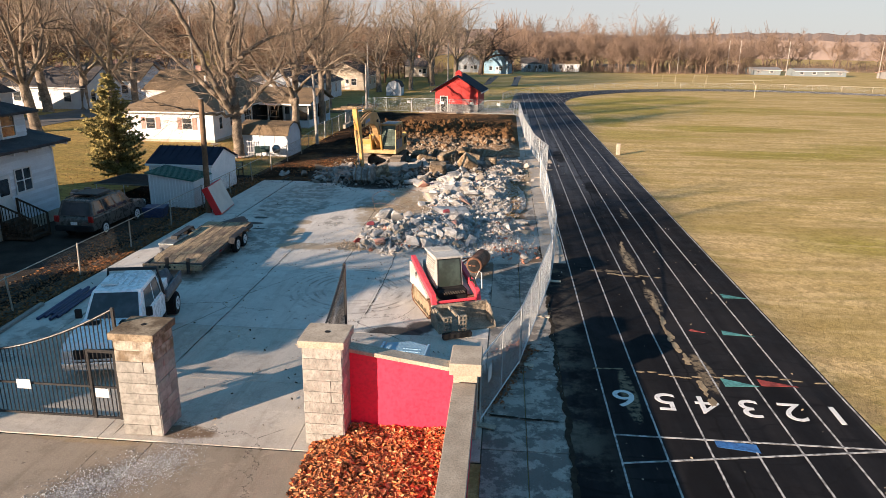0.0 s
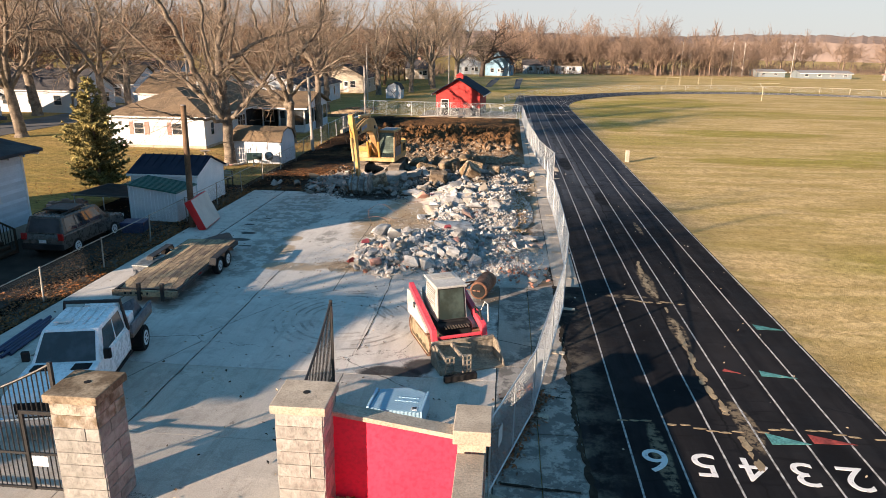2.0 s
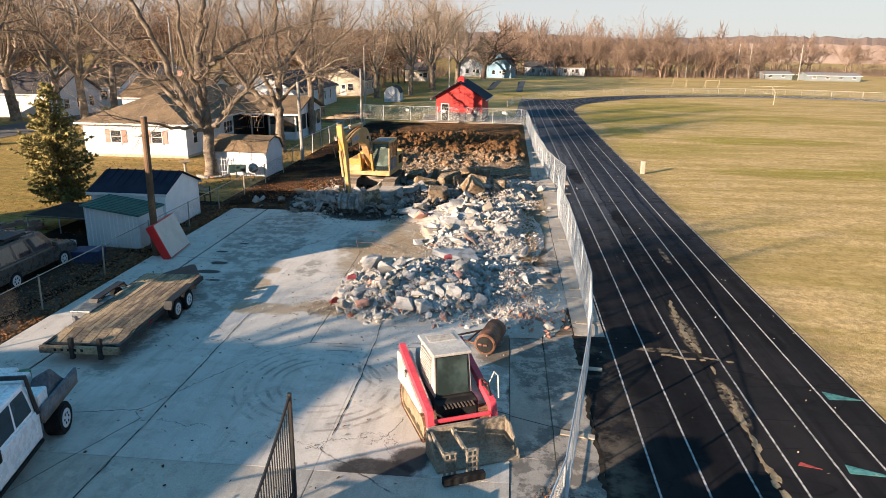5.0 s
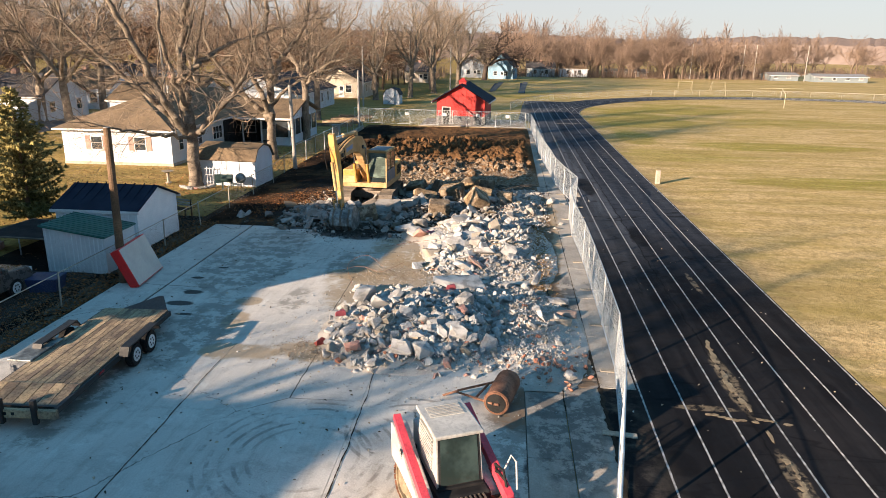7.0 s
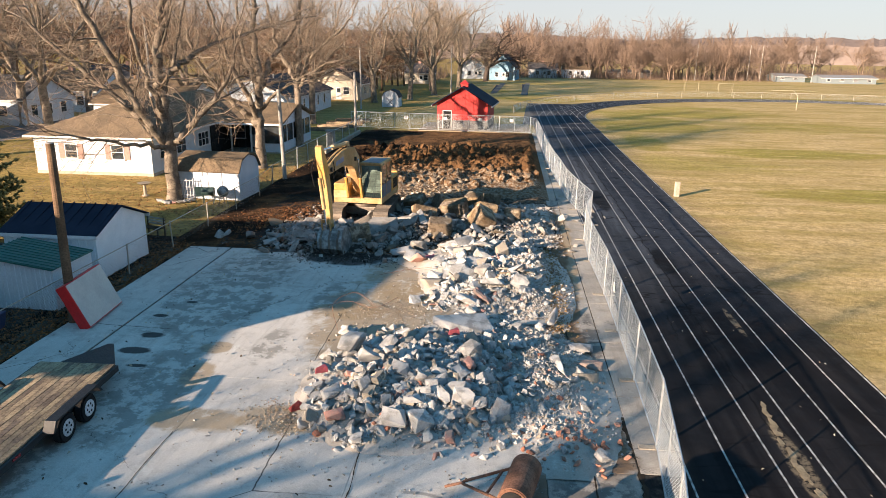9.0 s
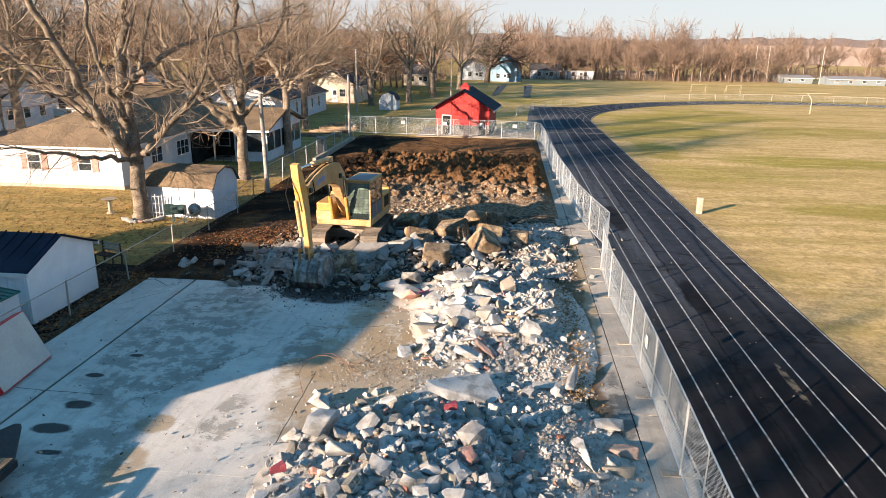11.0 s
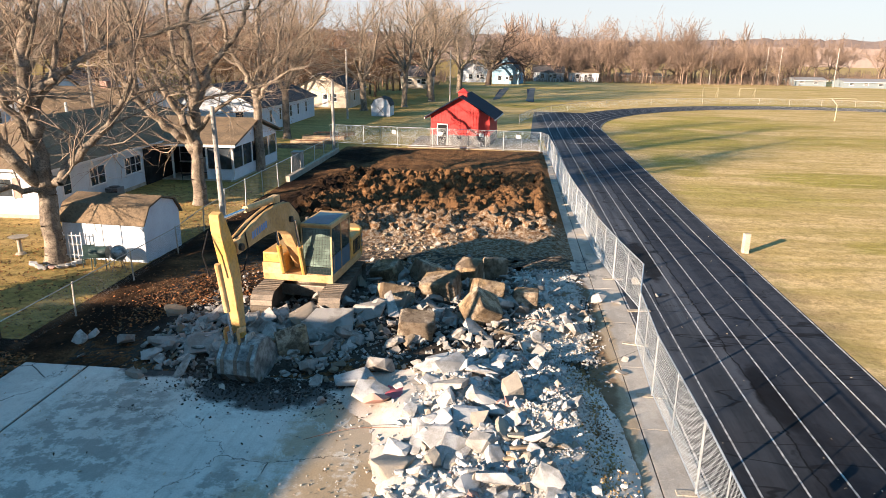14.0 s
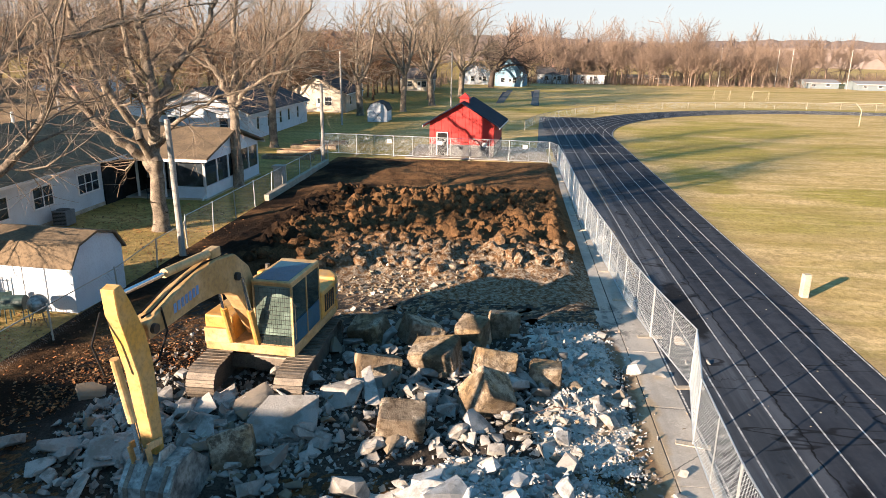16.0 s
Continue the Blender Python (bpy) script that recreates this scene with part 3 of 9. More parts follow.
for i in range(7):
    bm = B()
    u = T0 + i * LANE
    box(bm, u - 0.024, u + 0.024, -40, 135.4, -0.01, 0.004)
    solid("lane_line", bm, M_LINE, "thin worn white lane line", "lane line", "lane lines", "structure")
    r = BR + 0.05 + (6 - i) * LANE
    solid("bend_line", arc_strip(r - 0.025, r + 0.025, -0.01, 0.005), M_LINE, "thin white curved lane line", "lane line", "lane lines", "structure")
for v0, v1 in ((14.93, 14.96), (13.75, 14.93), (104.0, 104.0), (99.0, 99.0)):
    bm = B()
    prism(bm, [(T0, v0 - 0.03), (T1, v1 - 0.03), (T1, v1 + 0.03), (T0, v0 + 0.03)], "z", -0.01, 0.006)
    solid("cross_line", bm, M_LINE, "thin white line across the lanes", "track line", "cross lines", "structure")


verge = heights("verge", 9.96, 11.0, -40, 110.0, 0.26, lambda u, v: 0.0 - 0.055 * sstep(9.96, 10.7, u) + 0.02 * fbm(u, v, 1.2, 3, 2.0) * sstep(9.96, 10.3, u) - 0.012 * sstep(10.3, 11.0, u), M_GRASS)
tagged(verge, "thin dry grass along the edge of the track", "grass verge", kind="structure")


def seam(name, pts, width, seed, label):
    """A ragged dark strip of dirt and weeds along a joint."""
    r = random.Random(seed)
    vs, fs = [], []
    for (ua, va), (ub, vb) in zip(pts, pts[1:]):
        n = max(2, int(math.hypot(ub - ua, vb - va) / 0.12))
        d = Vector((ub - ua, vb - va)).normalized()
        for k in range(n):
            t = k / n
            off = (0.015 + width * 0.9) * fbm(ua + (ub - ua) * t, va + (vb - va) * t, 1.1, 4, seed)
            w = width * r.uniform(0.25, 1.1)
            c = Vector((ua + (ub - ua) * t, va + (vb - va) * t)) + Vector((-d.y, d.x)) * off
            vs += [(c.x + d.y * w, c.y - d.x * w, 0.007), (c.x - d.y * w, c.y + d.x * w, 0.007)]
    fs = [(i, i + 1, i + 3, i + 2) for i in range(0, len(vs) - 2, 2)]
    tagged(raw(name, vs, fs, M_SEAM), label, "crack", kind="structure")


M_SEAM = mat("dirt_in_crack", (0.022, 0.018, 0.014), (0.05, 0.04, 0.028), 3, 16, 0.95, 0.4, vary=False)
seam("crack", [(2.36, 9.0), (2.38, 17.0), (2.42, 31.0)], 0.09, 3.0, "ragged dirt-filled crack between walk and track")
seam("crack", [(0.45, 15.5), (2.3, 15.35)], 0.05, 5.0, "dark crack across the concrete walk")
seam("crack", [(-4.1, 29.3), (-4.0, 26.6), (-3.98, 25.0), (-4.02, 21.5)], 0.02, 8.0, "wandering dark crack in the concrete yard")
seam("crack", [(-8.8, 15.6), (-8.78, 22.0), (-8.85, 29.0)], 0.016, 9.0, "dark ragged joint in the concrete yard")
seam("crack", [(0.4, 19.2), (1.2, 19.6), (2.3, 19.4)], 0.03, 6.0, "dark crack across the concrete walk")
seam("crack", [(1.36, 27.0), (1.36, 56.0)], 0.035, 7.0, "dirt-filled joint along the concrete walk")


def words(text, size, thick=0.004):
    cu = bpy.data.curves.new("lettering", "FONT")
    cu.body, cu.size, cu.extrude, cu.align_x = text, size, thick, "CENTER"
    ob = bpy.data.objects.new("lettering", cu)
    me = bpy.data.meshes.new_from_object(ob)
    bpy.data.objects.remove(ob)
    bpy.data.curves.remove(cu)
    return me


for k in range(6):
    me = words(str(6 - k), 1.35)
    me.materials.append(M_DIGIT)
    ob = new("lane_number", me)
    ob.matrix_world = SITE @ pose(T0 + (k + 0.5) * LANE, 17.2 - 0.06 * k, 0.005, 0, 0, 178) @ Matrix.Diagonal((1.0, 0.95, 1, 1))
    tagged(ob, "white painted lane number facing away, chipped paint", "lane number", "lane numbers")
M_TEAL = mat("faded_teal_paint", (0.10, 0.30, 0.29), (0.06, 0.18, 0.18), 4, 14, 0.8, 0.0, dark=0.5)
M_MARKR = mat("faded_red_paint", (0.36, 0.07, 0.06), (0.22, 0.05, 0.045), 4, 14, 0.8, 0.0, dark=0.5)
M_MARKB = mat("blue_paint", (0.05, 0.17, 0.42), (0.04, 0.12, 0.30), 4, 14, 0.8, 0.0, dark=0.5)
for tri, m, hue in (([(6.95, 17.75), (7.9, 17.85), (6.95, 18.25)], M_TEAL, "teal"), ([(7.98, 17.9), (9.0, 17.95), (7.98, 18.3)], M_MARKR, "red"),
                    ([(5.85, 14.65), (6.8, 14.5), (6.8, 14.85), (5.85, 14.92)], M_MARKB, "blue"), ([(7.95, 21.4), (8.95, 21.35), (8.0, 21.75)], M_TEAL, "teal"),
                    ([(9.0, 24.9), (9.9, 24.95), (9.0, 25.35)], M_TEAL, "teal"), ([(6.9, 21.6), (7.4, 21.5), (7.0, 21.75)], M_MARKR, "red")):
    bm = B()
    prism(bm, tri, "z", -0.01, 0.0075)
    solid("lane_marker", bm, m, "faded %s painted wedge marking the lane" % hue, "track marking", "painted wedges")

# bare tan patches where the asphalt has worn through along one crack
M_WORN = mat("worn_tan_patch", (0.33, 0.26, 0.165), (0.22, 0.17, 0.11), 3, 18, 0.95, 0.3, vary=False)
rng = random.Random(5)
bm = B()
v = 16.8
while v < 32.0:
    u = 6.25 + 0.1 * math.sin(v * 0.8) + rng.uniform(-0.06, 0.06)
    ru, rv = rng.uniform(0.05, 0.13), rng.uniform(0.10, 0.34)
    ring = []
    for a in range(11):
        k = rng.uniform(0.55, 1.15)
        ring.append((u + ru * k * math.cos(a * 0.571), v + rv * k * math.sin(a * 0.571)))
    prism(bm, ring, "z", -0.01, 0.009 + rng.uniform(0, 0.001))
    v += rv * rng.uniform(1.0, 1.9)
    if 25.4 < v < 27.6 or 18.0 < v < 18.8:
        v += 0.9
for a in range(16):
    u, v = 4.6 + a * 0.16, 27.3 - a * 0.02 + rng.uniform(-0.1, 0.1)
    if rng.random() < 0.7:
        ring = [(u + 0.14 * rng.uniform(0.5, 1) * math.cos(b), v + 0.08 * rng.uniform(0.5, 1) * math.sin(b)) for b in (0, 0.8, 1.6, 2.4, 3.1, 4, 4.8, 5.6)]
        prism(bm, ring, "z", -0.01, 0.0085)
for a in range(22):
    u, v = 3.2 + a * 0.31, 18.35 + 0.15 * math.sin(a * 0.5) + rng.uniform(-0.05, 0.05)
    if rng.random() < 0.75:
        ring = [(u + 0.2 * rng.uniform(0.5, 1) * math.cos(b), v + 0.05 * rng.uniform(0.5, 1) * math.sin(b)) for b in (0, 0.8, 1.6, 2.4, 3.1, 4, 4.8, 5.6)]
        prism(bm, ring, "z", -0.01, 0.0095)
solid("worn_patches", bm, M_WORN, "bare tan patches along cracks in the asphalt", "worn patch", kind="stuff")

# ---- concrete yard: slabs with open joints ----
lot = new("concrete_yard")
lot.matrix_world = SITE
tagged(lot, "stained grey concrete yard of poured slabs with dark joints", "pavement", kind="structure")
rng = random.Random(2)
us = [-15.6, -13.62, -8.82, -4.1, 0.28]
vs = [13.45, 20.2, 26.0, 31.8, 37.6, 44.4]
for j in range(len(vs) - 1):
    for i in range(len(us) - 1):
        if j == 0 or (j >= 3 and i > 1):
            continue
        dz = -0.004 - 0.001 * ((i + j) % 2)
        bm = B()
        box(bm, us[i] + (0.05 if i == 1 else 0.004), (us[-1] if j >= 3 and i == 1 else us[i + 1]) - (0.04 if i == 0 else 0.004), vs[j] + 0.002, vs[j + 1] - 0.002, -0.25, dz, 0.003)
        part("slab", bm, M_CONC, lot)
# the tan slabs inside the gate
for i in range(1, len(us) - 1):
    for v0, v1 in ((vs[0], 16.6), (16.6, vs[1])):
        bm = B()
        box(bm, us[i] + 0.008, us[i + 1] - 0.008, v0 + 0.006, v1 - 0.004, -0.25, -0.008, 0.006)
        part("slab", bm, M_GATE, lot)
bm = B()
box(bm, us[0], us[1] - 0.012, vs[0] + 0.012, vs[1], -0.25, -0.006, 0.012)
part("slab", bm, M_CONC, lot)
bm = B()
box(bm, us[0] - 1.0, us[-1] + 0.1, vs[0], vs[-1], -0.3, -0.04)
part("joint_bed", bm, mat("joint_dirt", (0.07, 0.06, 0.05), (0.10, 0.085, 0.065), 2, 20, 0.95, 0.3), lot, "dark packed joint filler")

walkway = new("sidewalk")
walkway.matrix_world = SITE
tagged(walkway, "cracked grey concrete walk beside the track", "sidewalk", kind="structure")
v, k = -30.0, 0
while v < 91:
    d = 3.6 if v > 13 else 4.0
    if v < 55:
        bm = B()
        box(bm, 0.30, 1.35, v + 0.01, v + d - 0.01, -0.25, rng.uniform(-0.03, -0.012), 0.01)
        part("slab", bm, M_WALK, walkway)
        lo = 1.37
    else:
        lo = 1.95
    bm = B()
    box(bm, lo, 2.40, v + 0.01, v + d - 0.01, -0.25, rng.uniform(-0.018, 0.0), 0.01)
    part("slab", bm, M_WALK, walkway)
    if v > 26:
        bm = B()
        box(bm, 2.425, 3.42, v + 0.01, v + d - 0.01, -0.25, 0.006 + rng.uniform(0.0, 0.006), 0.006)
        part("slab", bm, M_WALK, walkway)
    v += d

drive = new("driveway")
drive.matrix_world = SITE
tagged(drive, "pale concrete driveway apron in front of the gate", "driveway", kind="structure")
for u0, u1 in ((-16.0, -11.2), (-11.2, -7.4), (-7.4, -3.62)):
    for v0, v1 in ((4.0, 8.6), (8.6, 13.4)):
        bm = B()
        box(bm, u0 + 0.012, u1 - 0.012, v0 + 0.012, v1 - 0.012, -0.25, rng.uniform(-0.012, 0.0), 0.012)
        part("slab", bm, M_DRIVE, drive)
bm = B()
box(bm, -16, -3.6, -30, 4.0, -0.25, -0.01)
part("apron", bm, M_DRIVE, drive)

bm = B()
box(bm, -56, -49, -300, 600, -0.3, -0.03)
solid("street", bm, M_ROAD, "grey asphalt street between the houses", "road", kind="structure")

# bare soil whose near-black colour also holds the house's shade
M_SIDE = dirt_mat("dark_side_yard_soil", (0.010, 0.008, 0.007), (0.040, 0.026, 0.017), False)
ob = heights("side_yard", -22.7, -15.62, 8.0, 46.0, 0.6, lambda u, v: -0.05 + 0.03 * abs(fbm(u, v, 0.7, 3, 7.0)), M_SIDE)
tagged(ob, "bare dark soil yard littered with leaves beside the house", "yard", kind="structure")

# ---- dug ground ----


def dug(u, v):
    heap = sstep(58.5, 63.0, v) * sstep(80.0, 73.5, v) * sstep(-16.0, -12.5, u) * sstep(2.0, 0.6, u)
    rough = abs(fbm(u, v, 0.55, 5, 3.1)) * 0.85 + abs(fbm(u, v, 1.7, 3, 8.0)) * 0.5
    h = heap * (rough + 0.22)
    h -= heap * 0.55 * math.exp(-(((u + 9.5) / 2.2) ** 2 + ((v - 68) / 2.6) ** 2))
    h += 0.10 * (fbm(u, v, 0.5, 4, 1.0) + 0.6) + 0.05 * fbm(u, v, 2.5, 3, 5.0)
    h += 0.45 * sstep(80, 84, v) * sstep(93, 88, v) * (0.5 + 0.5 * fbm(u, v, 0.25, 3, 2.0))
    edge = min(sstep(-17.0, -15.6, u), sstep(2.05, 1.3, u), sstep(92.5, 90.5, v), sstep(44.0, 46.0, v))
    return -0.045 + max(0.02, h) * (0.15 + 0.85 * edge)


ob = heights("dug_earth", -16.95, 2.0, 44.2, 92.0, 0.16, dug, M_DIRT)
tagged(ob, "churned brown soil with clods and gravel", "soil", kind="structure")

# ---- tube meshes ----


def tubes(name, segs, m, sides=3, parent=None):
    """Tapered tubes, one for each row p0, p1, r0, r1."""
    a = np.array(segs, dtype=float)
    p0, p1, r0, r1 = a[:, 0:3], a[:, 3:6], a[:, 6], a[:, 7]
    d = p1 - p0
    d /= np.maximum(np.linalg.norm(d, axis=1, keepdims=True), 1e-6)
    ref = np.where(np.abs(d[:, 2:3]) < 0.9, np.array([[0, 0, 1.0]]), np.array([[1.0, 0, 0]]))
    x = np.cross(d, ref)
    x /= np.linalg.norm(x, axis=1, keepdims=True)
    y = np.cross(d, x)
    n = len(a)
    verts = np.zeros((n, 2, sides, 3))
    for k in range(sides):
        c, s = math.cos(2 * math.pi * k / sides), math.sin(2 * math.pi * k / sides)
        w = x * c + y * s
        verts[:, 0, k] = p0 + w * r0[:, None]
        verts[:, 1, k] = p1 + w * r1[:, None]
    base = (np.arange(n) * 2 * sides)[:, None]
    quads = []
    for k in range(sides):
        j = (k + 1) % sides
        quads.append(base + np.array([[k, j, sides + j, sides + k]]))
    faces = np.stack(quads, axis=1).reshape(-1, 4)
    me = bpy.data.meshes.new(name)
    me.vertices.add(n * 2 * sides)
    me.vertices.foreach_set("co", verts.reshape(-1))
    me.loops.add(faces.size)
    me.loops.foreach_set("vertex_index", faces.reshape(-1).astype(np.int32))
    me.polygons.add(len(faces))
    me.polygons.foreach_set("loop_start", np.arange(0, faces.size, 4, dtype=np.int32))
    me.update(calc_edges=True)
    me.materials.append(m)
    if sides > 4:
        me.shade_smooth()
    ob = new(name, me)
    if parent:
        ob.parent = parent
    else:
        ob.matrix_world = SITE
    return ob


# ---- fences ----


def link_wires(w, h, z0, pitch, r):
    """Diamond wires that fill a panel w wide and h high, along x."""
    out = []
    s = -h
    while s < w:
        for sign in (1, -1):
            a, b = max(s, 0.0), min(s + h, w)
            if b > a:
                za, zb = a - s, b - s
                if sign < 0:
                    za, zb = h - za, h - zb
                out.append((a, 0, z0 + za, b, 0, z0 + zb, r, r))
        s += pitch
    return out


def fence_panel(w):
    """A loose chain-link panel on flat feet, from x = 0 to w."""
    t = thing("temporary_fence_panel", 0, 0, 0, 0, "galvanised chain-link site fence panel on flat feet", "fence panel", "site fence panels")
    bm = B()
    for x in (0.02, w - 0.02):
        cyl(bm, (x, 0, 0.03), (x, 0, 1.86), 0.022, seg=8)
    for z in (0.12, 1.84):
        cyl(bm, (0.02, 0, z), (w - 0.02, 0, z), 0.02, seg=8)
    part("frame", bm, M_GALV, t)
    bm = B()
    cyl(bm, (w / 2, 0, 0.12), (w / 2, 0, 1.84), 0.016, seg=6)
    part("middle_bar", bm, M_GALV, t)
    tubes("wire_mesh", link_wires(w - 0.06, 1.68, 0.14, 0.105, 0.003), M_WIRE, 3, t)
    bm = B()
    box(bm, -0.1, 0.1, -0.42, 0.42, 0.0, 0.035, 0.01)
    part("foot", bm, M_CAP, t, "flat concrete-coloured foot")
    return t


line = [(0.2, 15.0), (1.25, 18.45), (1.95, 22.3), (2.6, 26.0), (2.98, 29.5), (3.05, 33.0), (3.1, 36.6), (3.12, 40.2), (3.02, 44.6), (3.17, 48.15), (3.83, 51.25),
        (3.36, 54.85), (3.0, 58.4), (2.9, 62.0), (2.72, 65.6), (2.58, 69.2), (2.5, 72.8), (2.48, 76.4), (2.45, 80.0), (2.42, 83.6), (2.36, 87.2), (2.3, 90.2), (1.7, 91.9)]
far_line = [(1.7 - 3.45 * k, 91.95 + 0.3 * k) for k in range(7)]
panel = fence_panel(1.0)
panel_ob = {}
for a, b in list(zip(line, line[1:])) + list(zip(far_line, far_line[1:])):
    w = math.hypot(b[0] - a[0], b[1] - a[1])
    ang = math.degrees(math.atan2(b[1] - a[1], b[0] - a[0]))
    key = round(w, 1)
    if key not in panel_ob:
        panel_ob[key] = fence_panel(key)
        panel_ob[key].matrix_world = SITE @ pose(a[0], a[1], 0.0, 0, 0, ang)
    else:
        copy_thing(panel_ob[key], SITE @ pose(a[0], a[1], 0.0, 0, 0, ang))
for o in list(panel.children) + [panel]:
    bpy.data.objects.remove(o)
M_SIGN = mat("white_sign", (0.75, 0.75, 0.74), (0.68, 0.68, 0.67), 3, 20, 0.5, 0.0)
M_INK = mat("grey_print", (0.12, 0.12, 0.13), (0.16, 0.16, 0.17), 3, 20, 0.6, 0.0)


def sign(u, v, z, rz, w=0.42, h=0.32, label="small white printed notice wired to the fence", lines=4):
    t = thing("notice_sign", u, v, z, rz, label, "sign", "fence notices")
    bm = B()
    box(bm, -w / 2, w / 2, -0.006, 0.0, -h / 2, h / 2, 0.002)
    part("plate", bm, M_SIGN, t)
    for k in range(lines):
        bm = B()
        box(bm, -w * 0.36, w * (0.36 - 0.1 * (k % 2)), -0.010, -0.006, h * (0.3 - 0.19 * k) - 0.014, h * (0.3 - 0.19 * k) + 0.014)
        part("print_bar", bm, M_INK, t)


for u in (-7.9, -3.9, -0.4, -12.5):
    sign(u, 92.0 + (1.7 - u) * 0.087 - 0.05, 1.35, 180 - 185)
sign(0.42, 15.5, 1.2, -105, 0.3, 0.42)
sign(3.05, 37.6, 1.25, -89, 0.28, 0.34)


def yard_fence(name, pts, h, label, posts_mat, wire_pitch=0.11, rail=True):
    """A fixed chain-link fence along pts."""
    t = new(name)
    t.matrix_world = SITE
    tagged(t, label, "fence", kind="structure")
    for a, b in zip(pts, pts[1:]):
        w = math.hypot(b[0] - a[0], b[1] - a[1])
        m = pose(a[0], a[1], 0, 0, 0, math.degrees(math.atan2(b[1] - a[1], b[0] - a[0])))
        rows = []
        for r in link_wires(w, h - 0.1, 0.05, wire_pitch, 0.0017):
            p, q = m @ Vector(r[0:3]), m @ Vector(r[3:6])
            rows.append((*p, *q, r[6], r[7]))
        tubes("wire_mesh", rows, M_OLDWIRE, 3, t)
        if rail:
            bm = B()
            cyl(bm, (a[0], a[1], h), (b[0], b[1], h), 0.02, seg=8)
            part("top_rail", bm, posts_mat, t)
    for a in pts:
        bm = B()
        lean = rng.uniform(-0.05, 0.05)
        cyl(bm, (a[0], a[1], -0.1), (a[0] + lean, a[1] + lean, h + 0.06), 0.032, seg=8)
        part("post", bm, posts_mat, t)
    return t


M_POST = mat("weathered_post", (0.45, 0.42, 0.36), (0.33, 0.30, 0.25), 2, 20, 0.8, 0.2, metal=0.2)
yard_fence("yard_fence", [(-15.9, 16.8)] + [(-16.2 - 0.02 * k, 20.6 + 3.92 * k) for k in range(10)] + [(-16.9, 59.8), (-17.0, 62.9)], 1.22,
           "low sagging chain-link fence along the yards", M_POST)
yard_fence("garden_fence", [(-17.0, 62.9 + 3.0 * k) for k in range(9)] + [(-17.3, 90.0)], 1.55, "chain-link garden fence with steel posts", M_GALV)
bm = B()
box(bm, -17.0, -16.7, 73.5, 88.0, -0.2, 0.38, 0.02)
solid("garden_wall", bm, M_CAP, "low concrete garden wall below the fence", "low wall", kind="structure")
bm = B()
box(bm, -17.6, -16.95, 77.0, 77.65, -0.1, 1.5, 0.03)
box(bm, -17.68, -16.87, 76.92, 77.73, 1.5, 1.62, 0.03)
solid("brick_pier", bm, M_STONE, "pale stone gate pier on the garden wall", "pillar")
# far field fence round the outside of the bend
pts = []
for k in range(26):
    a = radians(172 - 6.2 * k)
    pts.append((BC + (BR + 10.5) * math.cos(a), BV + (BR + 10.5) * math.sin(a)))
t = new("field_fence")
t.matrix_world = SITE
tagged(t, "low chain-link fence round the running track", "fence", kind="structure")
for a, b in zip(pts, pts[1:]):
    w = math.hypot(b[0] - a[0], b[1] - a[1])
    m = pose(a[0], a[1], 0, 0, 0, math.degrees(math.atan2(b[1] - a[1], b[0] - a[0])))
    tubes("wire_mesh", [(*(m @ Vector(r[0:3])), *(m @ Vector(r[3:6])), r[6], r[7]) for r in link_wires(w, 1.0, 0.05, 0.22, 0.004)], M_WIRE, 3, t)
    bm = B()
    cyl(bm, (a[0], a[1], 1.1), (b[0], b[1], 1.1), 0.03, seg=6)
    part("top_rail", bm, M_POST, t)
    bm = B()
    cyl(bm, (a[0], a[1], -0.1), (a[0], a[1], 1.15), 0.04, seg=6)
    part("post", bm, M_POST, t)

# ---- trees ----


def limb(segs, rng, p, d, length, r, level, top, up, bend, kids):
    n = (5, 5, 4, 3, 2, 2)[level]
    for i in range(n):
        d = (d + Vector((rng.gauss(0, bend), rng.gauss(0, bend), rng.gauss(0, bend) + up))).normalized()
        q = p + d * (length / n)
        r1 = max(r * (1 - 0.42 / n), 0.004)
        segs.append((level, *p, *q, r, r1))
        p, r = q, r1
        if level < top and (i > 0 or level > 1) and i < n - 1:
            for _ in range(kids if level > 1 else 1):
                side = Vector((rng.gauss(0, 1), rng.gauss(0, 1), rng.gauss(0, 0.7)))
                side = (side - d * side.dot(d)).normalized()
                a = radians(rng.uniform(30, 62))
                limb(segs, rng, p, d * math.cos(a) + side * math.sin(a), length * rng.uniform(0.45, 0.68), r * rng.uniform(0.38, 0.58), level + 1, top, up, bend, kids)
    if level < top:
        for k in range(2):
            side = Vector((rng.gauss(0, 1), rng.gauss(0, 1), rng.gauss(0, 0.6)))
            side = (side - d * side.dot(d)).normalized()
            a = radians(rng.uniform(14, 36))
            limb(segs, rng, p, d * math.cos(a) + side * math.sin(a), length * rng.uniform(0.55, 0.78), r * rng.uniform(0.6, 0.8), level + 1, top, up, bend, kids)


